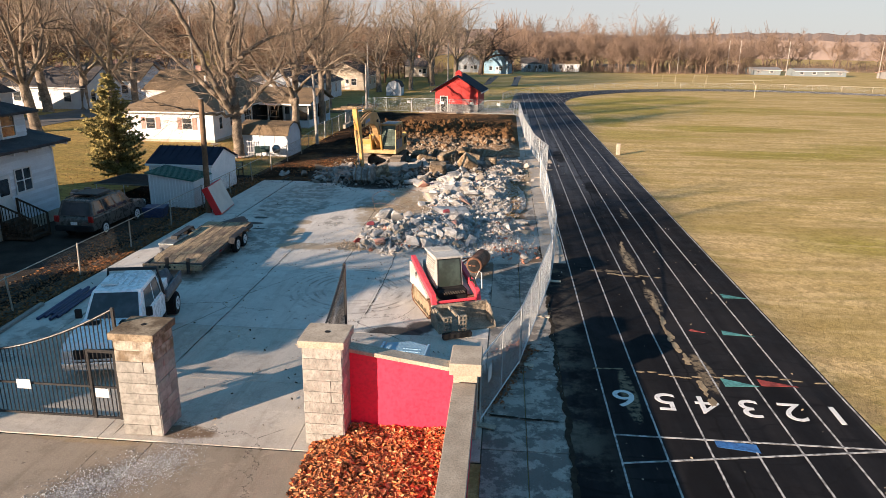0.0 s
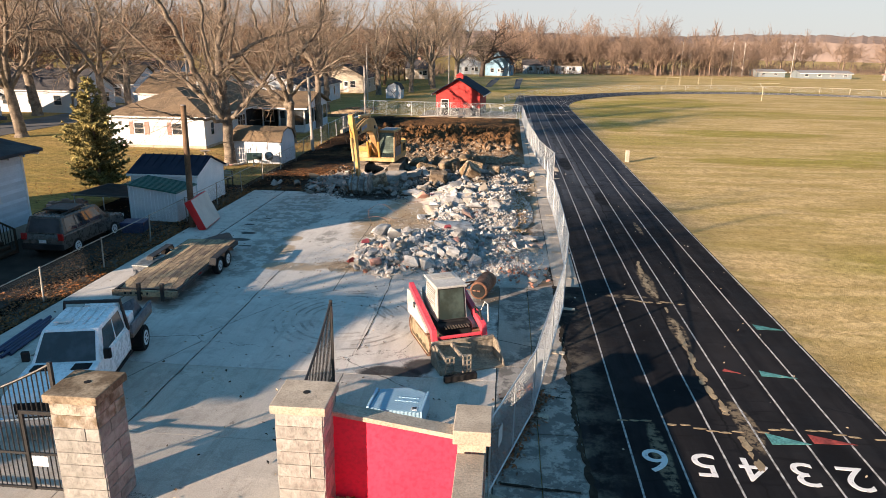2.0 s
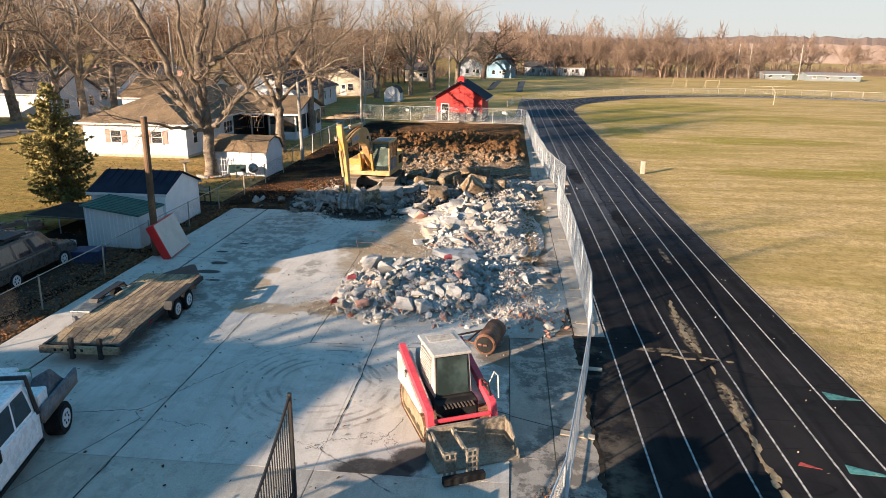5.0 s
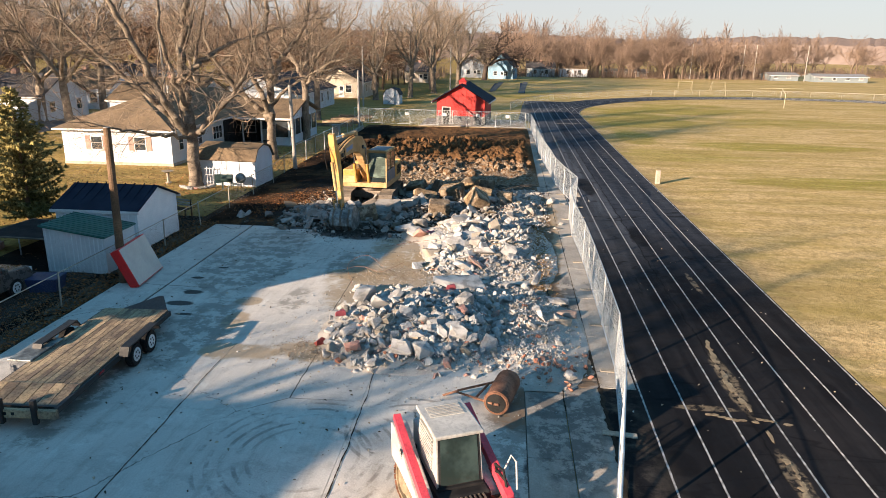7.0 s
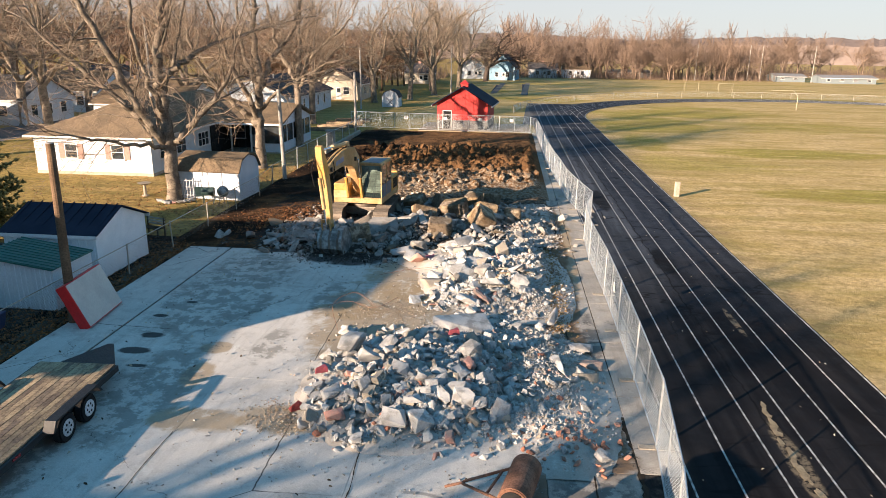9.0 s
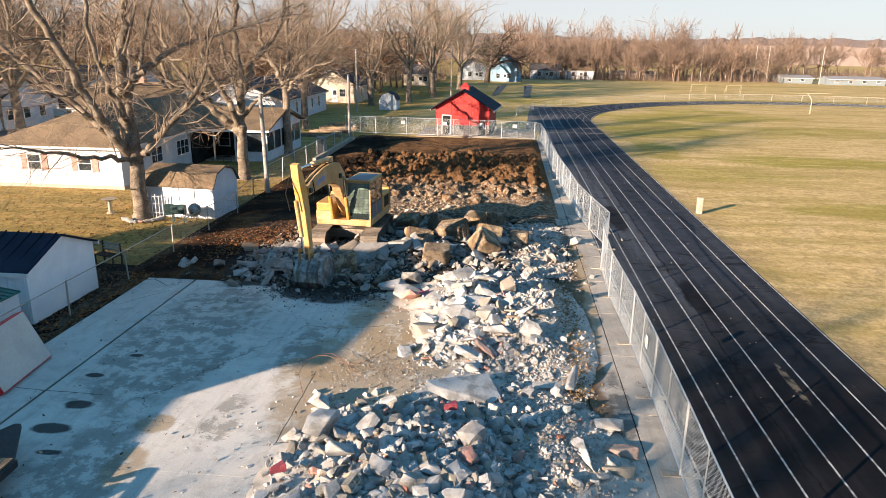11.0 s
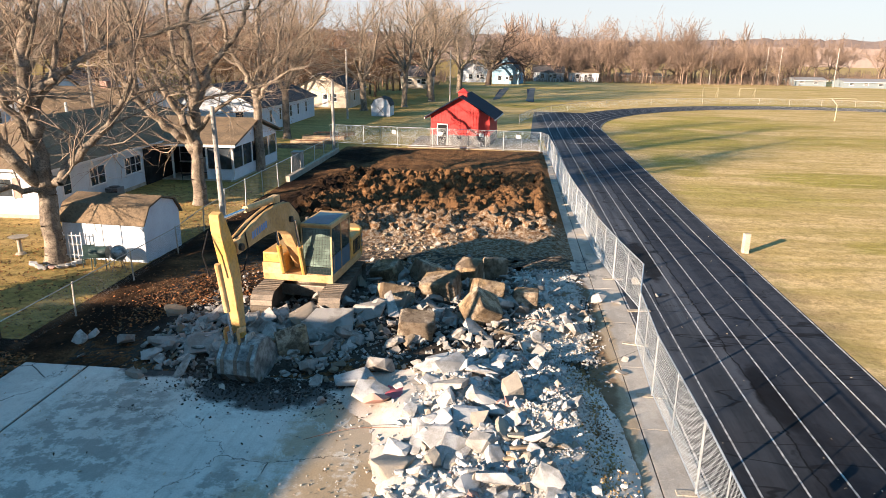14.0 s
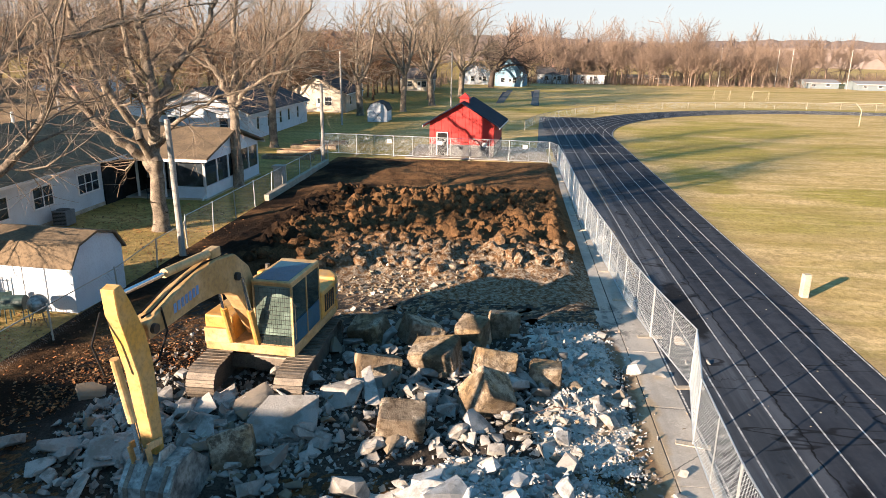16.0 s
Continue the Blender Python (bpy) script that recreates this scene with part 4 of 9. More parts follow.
def tree_rows(seed, trunk, r, limbs, length, top, lean=(0, 0), spread=(25, 50), up=0.06, bend=0.14, kids=1):
    rng = random.Random(seed)
    segs = []
    p = Vector((0, 0, -0.15))
    d = Vector((lean[0], lean[1], 1)).normalized()
    segs.append((0, *p, *(p + Vector((0, 0, 0.45))), r * 1.55, r * 1.12))
    p = p + Vector((0, 0, 0.45))
    r *= 1.12
    for i in range(4):
        d = (d + Vector((rng.gauss(0, 0.04), rng.gauss(0, 0.04), 0))).normalized()
        q = p + d * (trunk / 4)
        segs.append((0, *p, *q, r, r * 0.95))
        p, r = q, r * 0.95
    turn = rng.uniform(0, 6.28)
    for k in range(limbs):
        a = turn + k * 6.283 / limbs + rng.uniform(-0.3, 0.3)
        t = radians(rng.uniform(*spread))
        limb(segs, rng, p - d * rng.uniform(0, 0.25) * trunk * 0.3, Vector((math.cos(a) * math.sin(t), math.sin(a) * math.sin(t), math.cos(t))), length * rng.uniform(0.8, 1.15), r * rng.uniform(0.5, 0.68), 1, top, up, bend, kids)
    return segs


def bare_tree(u, v, rows, label, rz=0.0, twig=1.0):
    t = thing("bare_tree", u, v, -0.05, rz, label, "tree")
    big = [s[1:] for s in rows if s[0] <= 1]
    mid = [s[1:] for s in rows if s[0] == 2 or s[0] == 3]
    small = [(*s[1:7], max(s[7], 0.0055 * twig), max(s[8], 0.004 * twig)) for s in rows if s[0] > 3]
    tubes("trunk", big + mid, M_BARK, 7, t)
    if small:
        tagged(tubes("crown", small, M_TWIG, 3, t), kind="stuff")
    return t


def limb_tree(seed, trunk, r, limbs, top=5):
    """A tree from its trunk's height and main limbs: (radius, depth, (x, z) ...), with side branches grown on them."""
    rng = random.Random(seed)
    segs = [(0, 0, 0, -0.15, 0, 0, 0.35, r * 1.55, r * 1.12)]
    n = 5
    for i in range(n):
        a, b = 0.35 + (trunk - 0.35) * i / n, 0.35 + (trunk - 0.35) * (i + 1) / n
        segs.append((0, 0.05 * math.sin(2.1 * i), 0, a, 0.05 * math.sin(2.1 * (i + 1)), 0, b, r * (1.12 - 0.05 * i), r * (1.12 - 0.05 * (i + 1))))
    for rad, depth, *pts in limbs:
        run = [Vector((x, depth * (k / (len(pts) - 1)) ** 0.8, z)) for k, (x, z) in enumerate(pts)]
        fine = [run[0] * 2 - run[1]] + run + [run[-1] * 2 - run[-2]]
        way = []
        for a, b, c, d in zip(fine, fine[1:], fine[2:], fine[3:]):
            for k in range(4):
                t = k / 4
                q = 0.5 * ((2 * b) + (c - a) * t + (2 * a - 5 * b + 4 * c - d) * t * t + (3 * b - a - 3 * c + d) * t ** 3)
                way.append(q + Vector((rng.gauss(0, 0.07), rng.gauss(0, 0.10), rng.gauss(0, 0.05))) * (1 if way else 0))
        way.append(run[-1])
        m = len(way) - 1
        for i in range(m):
            ra, rb = rad * 1.3 * (1 - 0.66 * i / m), rad * 1.3 * (1 - 0.66 * (i + 1) / m)
            d = (way[i + 1] - way[i]).normalized()
            segs.append((1, *(way[i] - d * ra * 0.35), *(way[i + 1] + d * rb * 0.35), ra, rb))
            if i < 2:
                continue
            d = (way[i + 1] - way[i]).normalized()
            for _ in range((i % 2) if i < m * 0.4 else 1 + (i % 2)):
                side = Vector((rng.gauss(0, 1), rng.gauss(0, 1), rng.gauss(0.1, 0.7)))
                side = (side - d * side.dot(d)).normalized()
                a = radians(rng.uniform(32, 68))
                limb(segs, rng, way[i], d * math.cos(a) + side * math.sin(a), rng.uniform(1.4, 3.4), rb * rng.uniform(0.16, 0.34), 3, top, 0.04, 0.24, 2)
        for _ in range(3):
            side = Vector((rng.gauss(0, 1), rng.gauss(0, 1), rng.gauss(0, 0.6)))
            limb(segs, rng, way[-1], ((way[-1] - way[-2]).normalized() + side * 0.35).normalized(), rng.uniform(2.2, 3.4), rad * 0.24, 3, top, 0.04, 0.2, 2)
    return segs


A = limb_tree(11, 3.7, 0.40, (
    (0.30, 0.6, (0, 3.5), (-0.15, 5.9), (-0.2, 7.8), (0.1, 10), (0.4, 11.6), (0.9, 14.5)),
    (0.24, -1.5, (-0.1, 3.4), (-0.6, 4.0), (-1.4, 5.3), (-2.3, 7.3), (-3.4, 10), (-4.4, 12), (-5.2, 14)),
    (0.17, 1.8, (-0.6, 3.9), (-1.8, 5.3), (-3.2, 6.8), (-5, 8.6), (-6.4, 10.2)),
    (0.11, -1.6, (-0.1, 3.2), (-1.0, 3.5), (-2.4, 3.6), (-4.1, 4.1), (-5.3, 4.4)),
    (0.18, -1.2, (0.1, 3.4), (0.7, 3.9), (1.6, 4.9), (2.9, 6.3), (3.6, 7.6), (4.0, 9.0)),
    (0.15, 1.2, (-0.1, 7.3), (1.1, 8.0), (2.3, 8.8), (4.3, 9.6), (6.7, 10.3)),
    (0.13, 2.6, (-0.1, 6.2), (0.6, 7.6), (1.4, 9.8), (2.2, 13)),
    (0.14, -2.8, (0.0, 5.0), (-0.6, 6.4), (-1.3, 8.6), (-1.6, 11.5), (-2.2, 13.5))))
bare_tree(-21.1, 54.0, A, "large bare broadleaf tree with a forked pale trunk", 34)
Bt = limb_tree(23, 3.4, 0.38, (
    (0.22, 0.8, (-0.1, 3.2), (-0.6, 3.9), (-1.9, 5.1), (-3.3, 6.8), (-4.2, 8.4), (-4.6, 10)),
    (0.20, -1.8, (-0.1, 3.4), (-0.5, 5.0), (-1.6, 7.2), (-2.6, 9.8), (-3.2, 12)),
    (0.27, 0.3, (0, 3.2), (0.1, 5.0), (0.15, 6.9), (0, 10.3), (0.2, 12.3), (0.6, 15)),
    (0.19, 1.4, (0.1, 5.2), (0.8, 7.4), (1.7, 8.6), (2.8, 10), (3.5, 11.6), (4.2, 13.6)),
    (0.12, -2.0, (0.1, 4.4), (1.2, 5.6), (2.6, 6.6), (4.0, 7.2)),
    (0.14, 2.4, (0.0, 6.4), (-0.7, 8.4), (-1.0, 11), (-0.7, 13.6))))
bare_tree(-19.85, 65.9, Bt, "tall bare broadleaf tree forking above the lawn", 26)
Ct = limb_tree(31, 6.0, 0.34, (
    (0.20, -1.0, (-0.1, 5.8), (-0.5, 6.9), (-1.2, 8.2), (-1.9, 10.3), (-2.4, 13)),
    (0.22, 0.8, (0, 5.8), (0.25, 7.4), (0.4, 9), (0.4, 11.7), (0.8, 14.5)),
    (0.17, 1.2, (0.1, 5.9), (0.6, 6.9), (1.5, 8.1), (2.7, 9.4), (4.5, 10.8), (5.5, 12.2)),
    (0.13, -2.2, (0, 5.2), (0.8, 6.4), (2.2, 7.4), (3.9, 8.0)),
    (0.13, 2.2, (0, 6.4), (-0.9, 7.6), (-2.6, 8.8), (-3.9, 10.4))))
bare_tree(-20.4, 77.8, Ct, "bare broadleaf tree beside the sunroom", 20)
Dt = tree_rows(47, 5.0, 0.42, 5, 6.2, 4, (0.03, 0), (20, 55), 0.05, 0.14, 2)
# ---- buildings ----


def window(parent, m, w, h, sill=0.9, panes=1, bars=True, name="window"):
    """A window in the wall plane y = 0 of m, facing -y."""
    bm = B()
    f = 0.07
    rims = []
    for y in (-0.05, 0.0):
        for g in (f, 0.0):
            rims.append([bm.verts.new(m @ Vector((x, y, z))) for x, z in ((-w / 2 - g, sill - g), (w / 2 + g, sill - g), (w / 2 + g, sill + h + g), (-w / 2 - g, sill + h + g))])
    for a, b in ((0, 1), (1, 3), (3, 2), (2, 0)):
        for k in range(4):
            bm.faces.new((rims[a][k], rims[a][(k + 1) % 4], rims[b][(k + 1) % 4], rims[b][k]))
    bmesh.ops.recalc_face_normals(bm, faces=bm.faces)
    ob = part(name, bm, M_TRIM, parent, "white framed window with dark glass")
    bm = B()
    box(bm, -w / 2 - f - 0.03, w / 2 + f + 0.03, -0.09, -0.002, sill - f - 0.03, sill - f + 0.012, 0, m)
    part("window_sill", bm, M_TRIM, ob)
    if bars:
        for k in range(1, panes):
            x = -w / 2 + w * k / panes
            bm = B()
            box(bm, x - 0.03, x + 0.03, -0.045, 0.0, sill, sill + h, 0, m)
            part("mullion", bm, M_TRIM, ob)
        bm = B()
        box(bm, -w / 2, w / 2, -0.04, 0.0, sill + h / 2 - 0.02, sill + h / 2 + 0.02, 0, m)
        part("sash_bar", bm, M_TRIM, ob)
    bm = B()
    box(bm, -w / 2, w / 2, -0.018, 0.02, sill, sill + h, 0, m)
    part("pane", bm, M_GLASS, ob)
    return ob


def house_door(parent, m, w=0.92, h=2.03, z=0.1, material=None):
    bm = B()
    box(bm, -w / 2, w / 2, -0.04, 0.02, z, z + h, 0.01, m)
    ob = part("door", bm, material or M_TRIM, parent, "white panelled door")
    bm = B()
    box(bm, -w / 2 + 0.14, w / 2 - 0.14, -0.05, -0.03, z + h * 0.55, z + h * 0.92, 0, m)
    part("door_pane", bm, M_GLASS, ob)
    bm = B()
    bmesh.ops.create_uvsphere(bm, u_segments=8, v_segments=6, radius=0.04, matrix=m @ Matrix.Translation((w / 2 - 0.1, -0.08, z + h * 0.47)))
    part("door_knob", bm, M_GALV, ob)
    return ob


def side(m, face, x0, x1, y0, y1, at):
    """The frame of a wall: face is one of s, n, e, w."""
    if face == "s":
        return Matrix.Translation((at, y0, 0))
    if face == "n":
        return Matrix.Translation((at, y1, 0)) @ Matrix.Rotation(math.pi, 4, "Z")
    if face == "e":
        return Matrix.Translation((x1, at, 0)) @ Matrix.Rotation(math.pi / 2, 4, "Z")
    return Matrix.Translation((x0, at, 0)) @ Matrix.Rotation(-math.pi / 2, 4, "Z")


def gable(t, x0, x1, y0, y1, eave, ridge, axis, wall_m, roof_m, over=0.4, thick=0.14, z0=-0.1):
    """Walls with gable ends and a two-sided roof; the ridge runs along axis."""
    bm = B()
    if axis == "y":
        xm = (x0 + x1) / 2
        prism(bm, [(x0, z0), (x1, z0), (x1, eave), (xm, ridge), (x0, eave)], "y", y0, y1)
    else:
        ym = (y0 + y1) / 2
        prism(bm, [(y0, z0), (y1, z0), (y1, eave), (ym, ridge), (y0, eave)], "x", x0, x1)
    part("wall", bm, wall_m, t)
    for s in (0, 1):
        bm = B()
        if axis == "y":
            xm, xe = (x0 + x1) / 2, (x0 - over if s == 0 else x1 + over)
            k = (ridge - eave) / ((x1 - x0) / 2)
            prism(bm, [(xm, ridge + 0.02), (xe, eave - k * over + 0.02), (xe, eave - k * over + 0.02 + thick), (xm, ridge + 0.02 + thick)], "y", y0 - over, y1 + over, 0.015)
        else:
            ym, ye = (y0 + y1) / 2, (y0 - over if s == 0 else y1 + over)
            k = (ridge - eave) / ((y1 - y0) / 2)
            prism(bm, [(ym, ridge + 0.02), (ye, eave - k * over + 0.02), (ye, eave - k * over + 0.02 + thick), (ym, ridge + 0.02 + thick)], "x", x0 - over, x1 + over, 0.015)
        part("roof", bm, roof_m, t)
        bm = B()
        if axis == "y":
            box(bm, xe - 0.04, xe + 0.04, y0 - over, y1 + over, eave - k * over - 0.08, eave - k * over + 0.06)
        else:
            box(bm, x0 - over, x1 + over, ye - 0.04, ye + 0.04, eave - k * over - 0.08, eave - k * over + 0.06)
        part("gutter", bm, M_TRIM, t, "white gutter")


def hip_roof(t, x0, x1, y0, y1, eave, ridge, axis, roof_m, over=0.45, hip0=1.0, hip1=1.0):
    bm = B()
    a, b, c, d = x0 - over, x1 + over, y0 - over, y1 + over
    half = min(b - a, d - c) / 2
    if axis == "y":
        ridge_pts = [((a + b) / 2, c + half * hip0, ridge), ((a + b) / 2, d - half * hip1, ridge)]
    else:
        ridge_pts = [(a + half * hip0, (c + d) / 2, ridge), (b - half * hip1, (c + d) / 2, ridge)]
    for p in [(a, c, eave), (b, c, eave), (b, d, eave), (a, d, eave), (a, c, eave - 0.12), (b, c, eave - 0.12), (b, d, eave - 0.12), (a, d, eave - 0.12)] + ridge_pts:
        bm.verts.new(p)
    bmesh.ops.convex_hull(bm, input=bm.verts)
    part("roof", bm, roof_m, t, "shingled hip roof")
    bm = B()
    for q in ((a - 0.03, a + 0.05, c, d), (b - 0.05, b + 0.03, c, d), (a, b, c - 0.03, c + 0.05), (a, b, d - 0.05, d + 0.03)):
        box(bm, *q, eave - 0.16, eave - 0.02)
    part("gutter", bm, M_TRIM, t, "white gutter and fascia")


# white ranch house beside the big tree
t = thing("ranch_house", 0, 0, 0, 0, "long white ranch house with brown shingled hip roof and pink shutters", "house")
X0, X1, Y0, Y1 = -34.9, -26.1, 61.0, 84.0
bm = B()
box(bm, X0, X1, Y0, Y1, -0.1, 2.62)
part("wall", bm, M_WHITE, t)
bm = B()
box(bm, X0 - 0.03, X1 + 0.03, Y0 - 0.03, Y1 + 0.03, -0.12, 0.16)
part("foundation", bm, M_CAP, t, "grey block foundation")
hip_roof(t, X0, X1, Y0, Y1, 2.75, 4.9, "y", M_ROOF)
for x in (-32.1, -28.6):
    w = window(t, side(None, "s", X0, X1, Y0, Y1, x), 0.85, 0.95, 1.15)
    for s in (-1, 1):
        bm = B()
        box(bm, x + s * 0.72 - 0.2, x + s * 0.72 + 0.2, Y0 - 0.04, Y0, 1.08, 2.18, 0.01)
        part("shutter", bm, M_SHUT, t, "dusty pink shutter")
for y, w, k in ((62.6, 0.7, 1), (65.6, 1.5, 2), (69.6, 1.9, 3)):
    window(t, side(None, "e", X0, X1, Y0, Y1, y), w, 1.05, 1.05, k)
bm = B()
cyl(bm, (-30.5, 70, 4.2), (-30.5, 70, 5.5), 0.09, seg=8)
part("vent_pipe", bm, M_GALV, t)
# its wing with the covered porch and the sunroom
WX0, WX1, WY0, WY1 = -26.1, -20.7, 73.3, 82.6
# the porch's shade is put into these walls' near-black colour
bm = B()
box(bm, WX0, WX0 + 0.12, 71.0, WY1, -0.1, 2.5)
box(bm, WX0, WX1 - 2.0, WY0 + 2.4, WY0 + 2.52, -0.1, 2.5)
part("porch_wall", bm, M_DARK, t, "dark shaded porch wall")
bm = B()
prism(bm, [(WY0, -0.1), (WY1, -0.1), (WY1, 0.75), (WY0, 0.75)], "x", WX1 - 2.0, WX1)
part("sunroom_base", bm, M_WHITE, t)
bm = B()
prism(bm, [(WY0 - 0.0, 2.3), (WY1, 2.3), (WY1, 2.5), ((WY0 + WY1) / 2, 3.75), (WY0, 2.5)], "x", WX1 - 2.0, WX1)
part("sunroom_gable", bm, M_WHITE, t)
for k in range(6):
    y = WY0 + 0.07 + k * (WY1 - WY0 - 0.14) / 5
    bm = B()
    box(bm, WX1 - 0.14, WX1, y - 0.07, y + 0.07, 0.75, 2.3)
    part("sunroom_post", bm, M_TRIM, t)
    if k < 5:
        bm = B()
        box(bm, WX1 - 0.07, WX1 - 0.05, y + 0.07, y + (WY1 - WY0) / 5 - 0.1, 0.78, 2.28)
        part("sunroom_pane", bm, M_GLASS, t, "dark sunroom window pane")
for x in (WX1 - 0.07, WX1 - 1.95):
    bm = B()
    box(bm, x - 0.07, x + 0.07, WY0, WY0 + 0.14, 0.75, 2.3)
    part("sunroom_post", bm, M_TRIM, t)
bm = B()
box(bm, WX1 - 1.88, WX1 - 0.14, WY0 + 0.05, WY0 + 0.07, 0.78, 2.28)
part("sunroom_pane", bm, M_GLASS, t)
for x in (-25.2, -23.4):
    bm = B()
    box(bm, x - 0.06, x + 0.06, WY0, WY0 + 0.12, -0.1, 2.4)
    part("porch_post", bm, M_TRIM, t)
house_door(t, Matrix.Translation((-23.9, WY0 + 2.38, 0)))
for x in (-25.3, -22.8):
    window(t, Matrix.Translation((x, WY0 + 2.39, 0)), 0.9, 1.2, 0.9)
for s in (0, 1):
    ym = (WY0 + WY1) / 2
    ye = WY0 - 0.45 if s == 0 else WY1 + 0.45
    bm = B()
    prism(bm, [(ym, 3.85), (ye, 2.48), (ye, 2.62), (ym, 4.0)], "x", -29.0, WX1 + 0.4, 0.015)
    part("roof", bm, M_ROOF, t, "brown shingled wing roof")
    bm = B()
    box(bm, -26.0, WX1 + 0.4, ye - 0.05, ye + 0.05, 2.4, 2.56)
    part("gutter", bm, M_TRIM, t)
bm = B()
tube(bm, [(WX1 + 0.05, WY0 - 0.42, 2.42), (WX1 + 0.05, WY0 - 0.1, 2.1), (WX1 + 0.05, WY0 - 0.1, 0.35), (WX1 + 0.15, WY0 - 0.9, 0.1)], 0.045)
part("downspout", bm, M_TRIM, t)
bm = B()
box(bm, WX0, WX1 + 0.1, WY0 - 0.2, WY1, -0.1, 0.02)
part("porch_floor", bm, M_CAP, t)
t = thing("air_conditioner", -25.35, 66.0, 0, 0, "grey metal outdoor air conditioner unit", "air conditioner")
bm = B()
box(bm, -0.4, 0.4, -0.4, 0.4, 0.0, 0.8, 0.03)
part("casing", bm, mat("ac_grey", (0.16, 0.17, 0.18), (0.12, 0.13, 0.14), 3, 30, 0.5, 0.1), t)
bm = B()
cyl(bm, (0, 0, 0.8), (0, 0, 0.83), 0.33, seg=20)
part("fan_grille", bm, M_BLACK, t)
for k in range(9):
    bm = B()
    box(bm, -0.36, 0.36, -0.412, -0.40, 0.08 + k * 0.075, 0.11 + k * 0.075)
    part("slat", bm, M_DARK, t)

# second white house, far end of the gardens
t = thing("white_house", 0, 0, 0, 0, "white clapboard house with grey gable roof and tall windows", "house")
gable(t, -39.5, -28.4, 100.6, 121.0, 2.75, 5.0, "y", M_WHITE, M_ROOFD, 0.35)
for y in (103.2, 106.5, 110.5, 113.5, 117.0):
    window(t, side(None, "e", -39.5, -28.4, 100.6, 121.0, y), 0.7, 1.3, 0.9)
for x in (-36.5, -31.0):
    window(t, side(None, "s", -39.5, -28.4, 100.6, 121.0, x), 0.9, 1.3, 0.9)
bm = B()
cyl(bm, (-33, 108, 4.2), (-33, 108, 5.3), 0.1, seg=8)
part("vent_pipe", bm, M_GALV, t)


def plain_house(u, v, rz, w, d, eave, ridge, axis, wall_m, roof_m, label, wins=2, door=True):
    t = thing("house", u, v, 0, rz, label, "house")
    gable(t, -w / 2, w / 2, -d / 2, d / 2, eave, ridge, axis, wall_m, roof_m, 0.35)
    for k in range(wins):
        window(t, side(None, "s", -w / 2, w / 2, -d / 2, d / 2, -w / 2 + w * (k + 0.7) / (wins + 0.4)), 1.0, 1.2, 0.95)
        window(t, side(None, "e", -w / 2, w / 2, -d / 2, d / 2, -d / 2 + d * (k + 0.7) / (wins + 0.4)), 1.0, 1.2, 0.95)
    if door:
        house_door(t, side(None, "s", -w / 2, w / 2, -d / 2, d / 2, w * 0.06))
    bm = B()
    box(bm, -0.35, 0.35, -0.35, 0.35, ridge - 0.6, ridge + 0.7, 0.02)
    part("chimney", bm, M_SHUT, t, "brick chimney")
    return t


plain_house(-31, 140, 0, 9, 11, 2.8, 5.0, "y", M_TAN, M_ROOFD, "tan house with dark gable roof behind the gardens")
plain_house(-37, 166, 0, 10, 12, 2.8, 5.0, "y", M_WHITE, M_ROOF, "white house with brown roof among bare trees")
plain_house(-24, 196, 5, 8, 9, 2.8, 4.9, "x", M_TAN, M_ROOFD, "small tan house under the trees")
plain_house(-2.2, 226, -8, 7.5, 10, 3.6, 7.2, "y", M_BLUE, M_ROOFD, "pale blue house with steep gable roof", 2)
plain_house(-12, 232, 10, 8, 8, 3.2, 6.0, "y", M_WHITE, M_ROOFD, "white house with dark roof at the field's end")
plain_house(10, 246, 0, 9, 8, 2.7, 4.6, "x", M_WHITE, M_ROOFD, "low white house behind the trees")
plain_house(21, 250, 0, 9, 8, 2.7, 4.6, "x", M_WHITE, M_ROOF, "low white house beyond the field")
plain_house(-61, 92, 0, 12, 9, 2.9, 5.2, "x", M_WHITE, M_ROOFD, "white house with dark shingled roof across the street", 3)
plain_house(-62, 108, 0, 12, 9, 2.9, 5.2, "x", M_WHITE, M_ROOF, "white house with brown roof across the street", 3)
plain_house(-64, 74, 0, 11, 9, 2.9, 5.4, "y", M_WHITE, M_ROOFD, "white house across the street behind trees", 2)
plain_house(-41, 92, 0, 10, 11, 2.8, 5.0, "x", M_WHITE, M_ROOF, "white house with brown roof beside the street", 2)
plain_house(-66, 130, 0, 12, 10, 2.9, 5.4, "x", M_WHITE, M_ROOFD, "white house far down the street", 3)
# long low buildings far across the field
M_PALEB = mat("pale_blue_metal", (0.22, 0.26, 0.28), (0.19, 0.23, 0.25), 1.5, 18, 0.8, 0.05, dark=0.9)
M_DULLW = mat("dull_white_metal", (0.27, 0.265, 0.26), (0.23, 0.23, 0.23), 1.5, 18, 0.8, 0.05, dark=0.9)
for u, v, w, d, wm, rm, lab in ((128, 230, 20, 10, M_DULLW, M_SHUT, "long white building with a red roof"), (103, 244, 16, 8, M_PALEB, M_DULLW, "low pale building across the field"),
                                (88, 250, 9, 8, M_PALEB, M_DULLW, "low pale blue shed across the field"), (40, 262, 14, 10, M_DULLW, M_DULLW, "white barn behind the bare trees")):
    t = thing("far_building", u, v, 0, 0, lab, "building")
    gable(t, -w / 2, w / 2, -d / 2, d / 2, 1.6, 2.3, "x", wm, rm, 0.4)
    for k in range(int(w / 4)):
        window(t, side(None, "s", -w / 2, w / 2, -d / 2, d / 2, -w / 2 + 2 + 4 * k), 1.1, 0.6, 0.7)

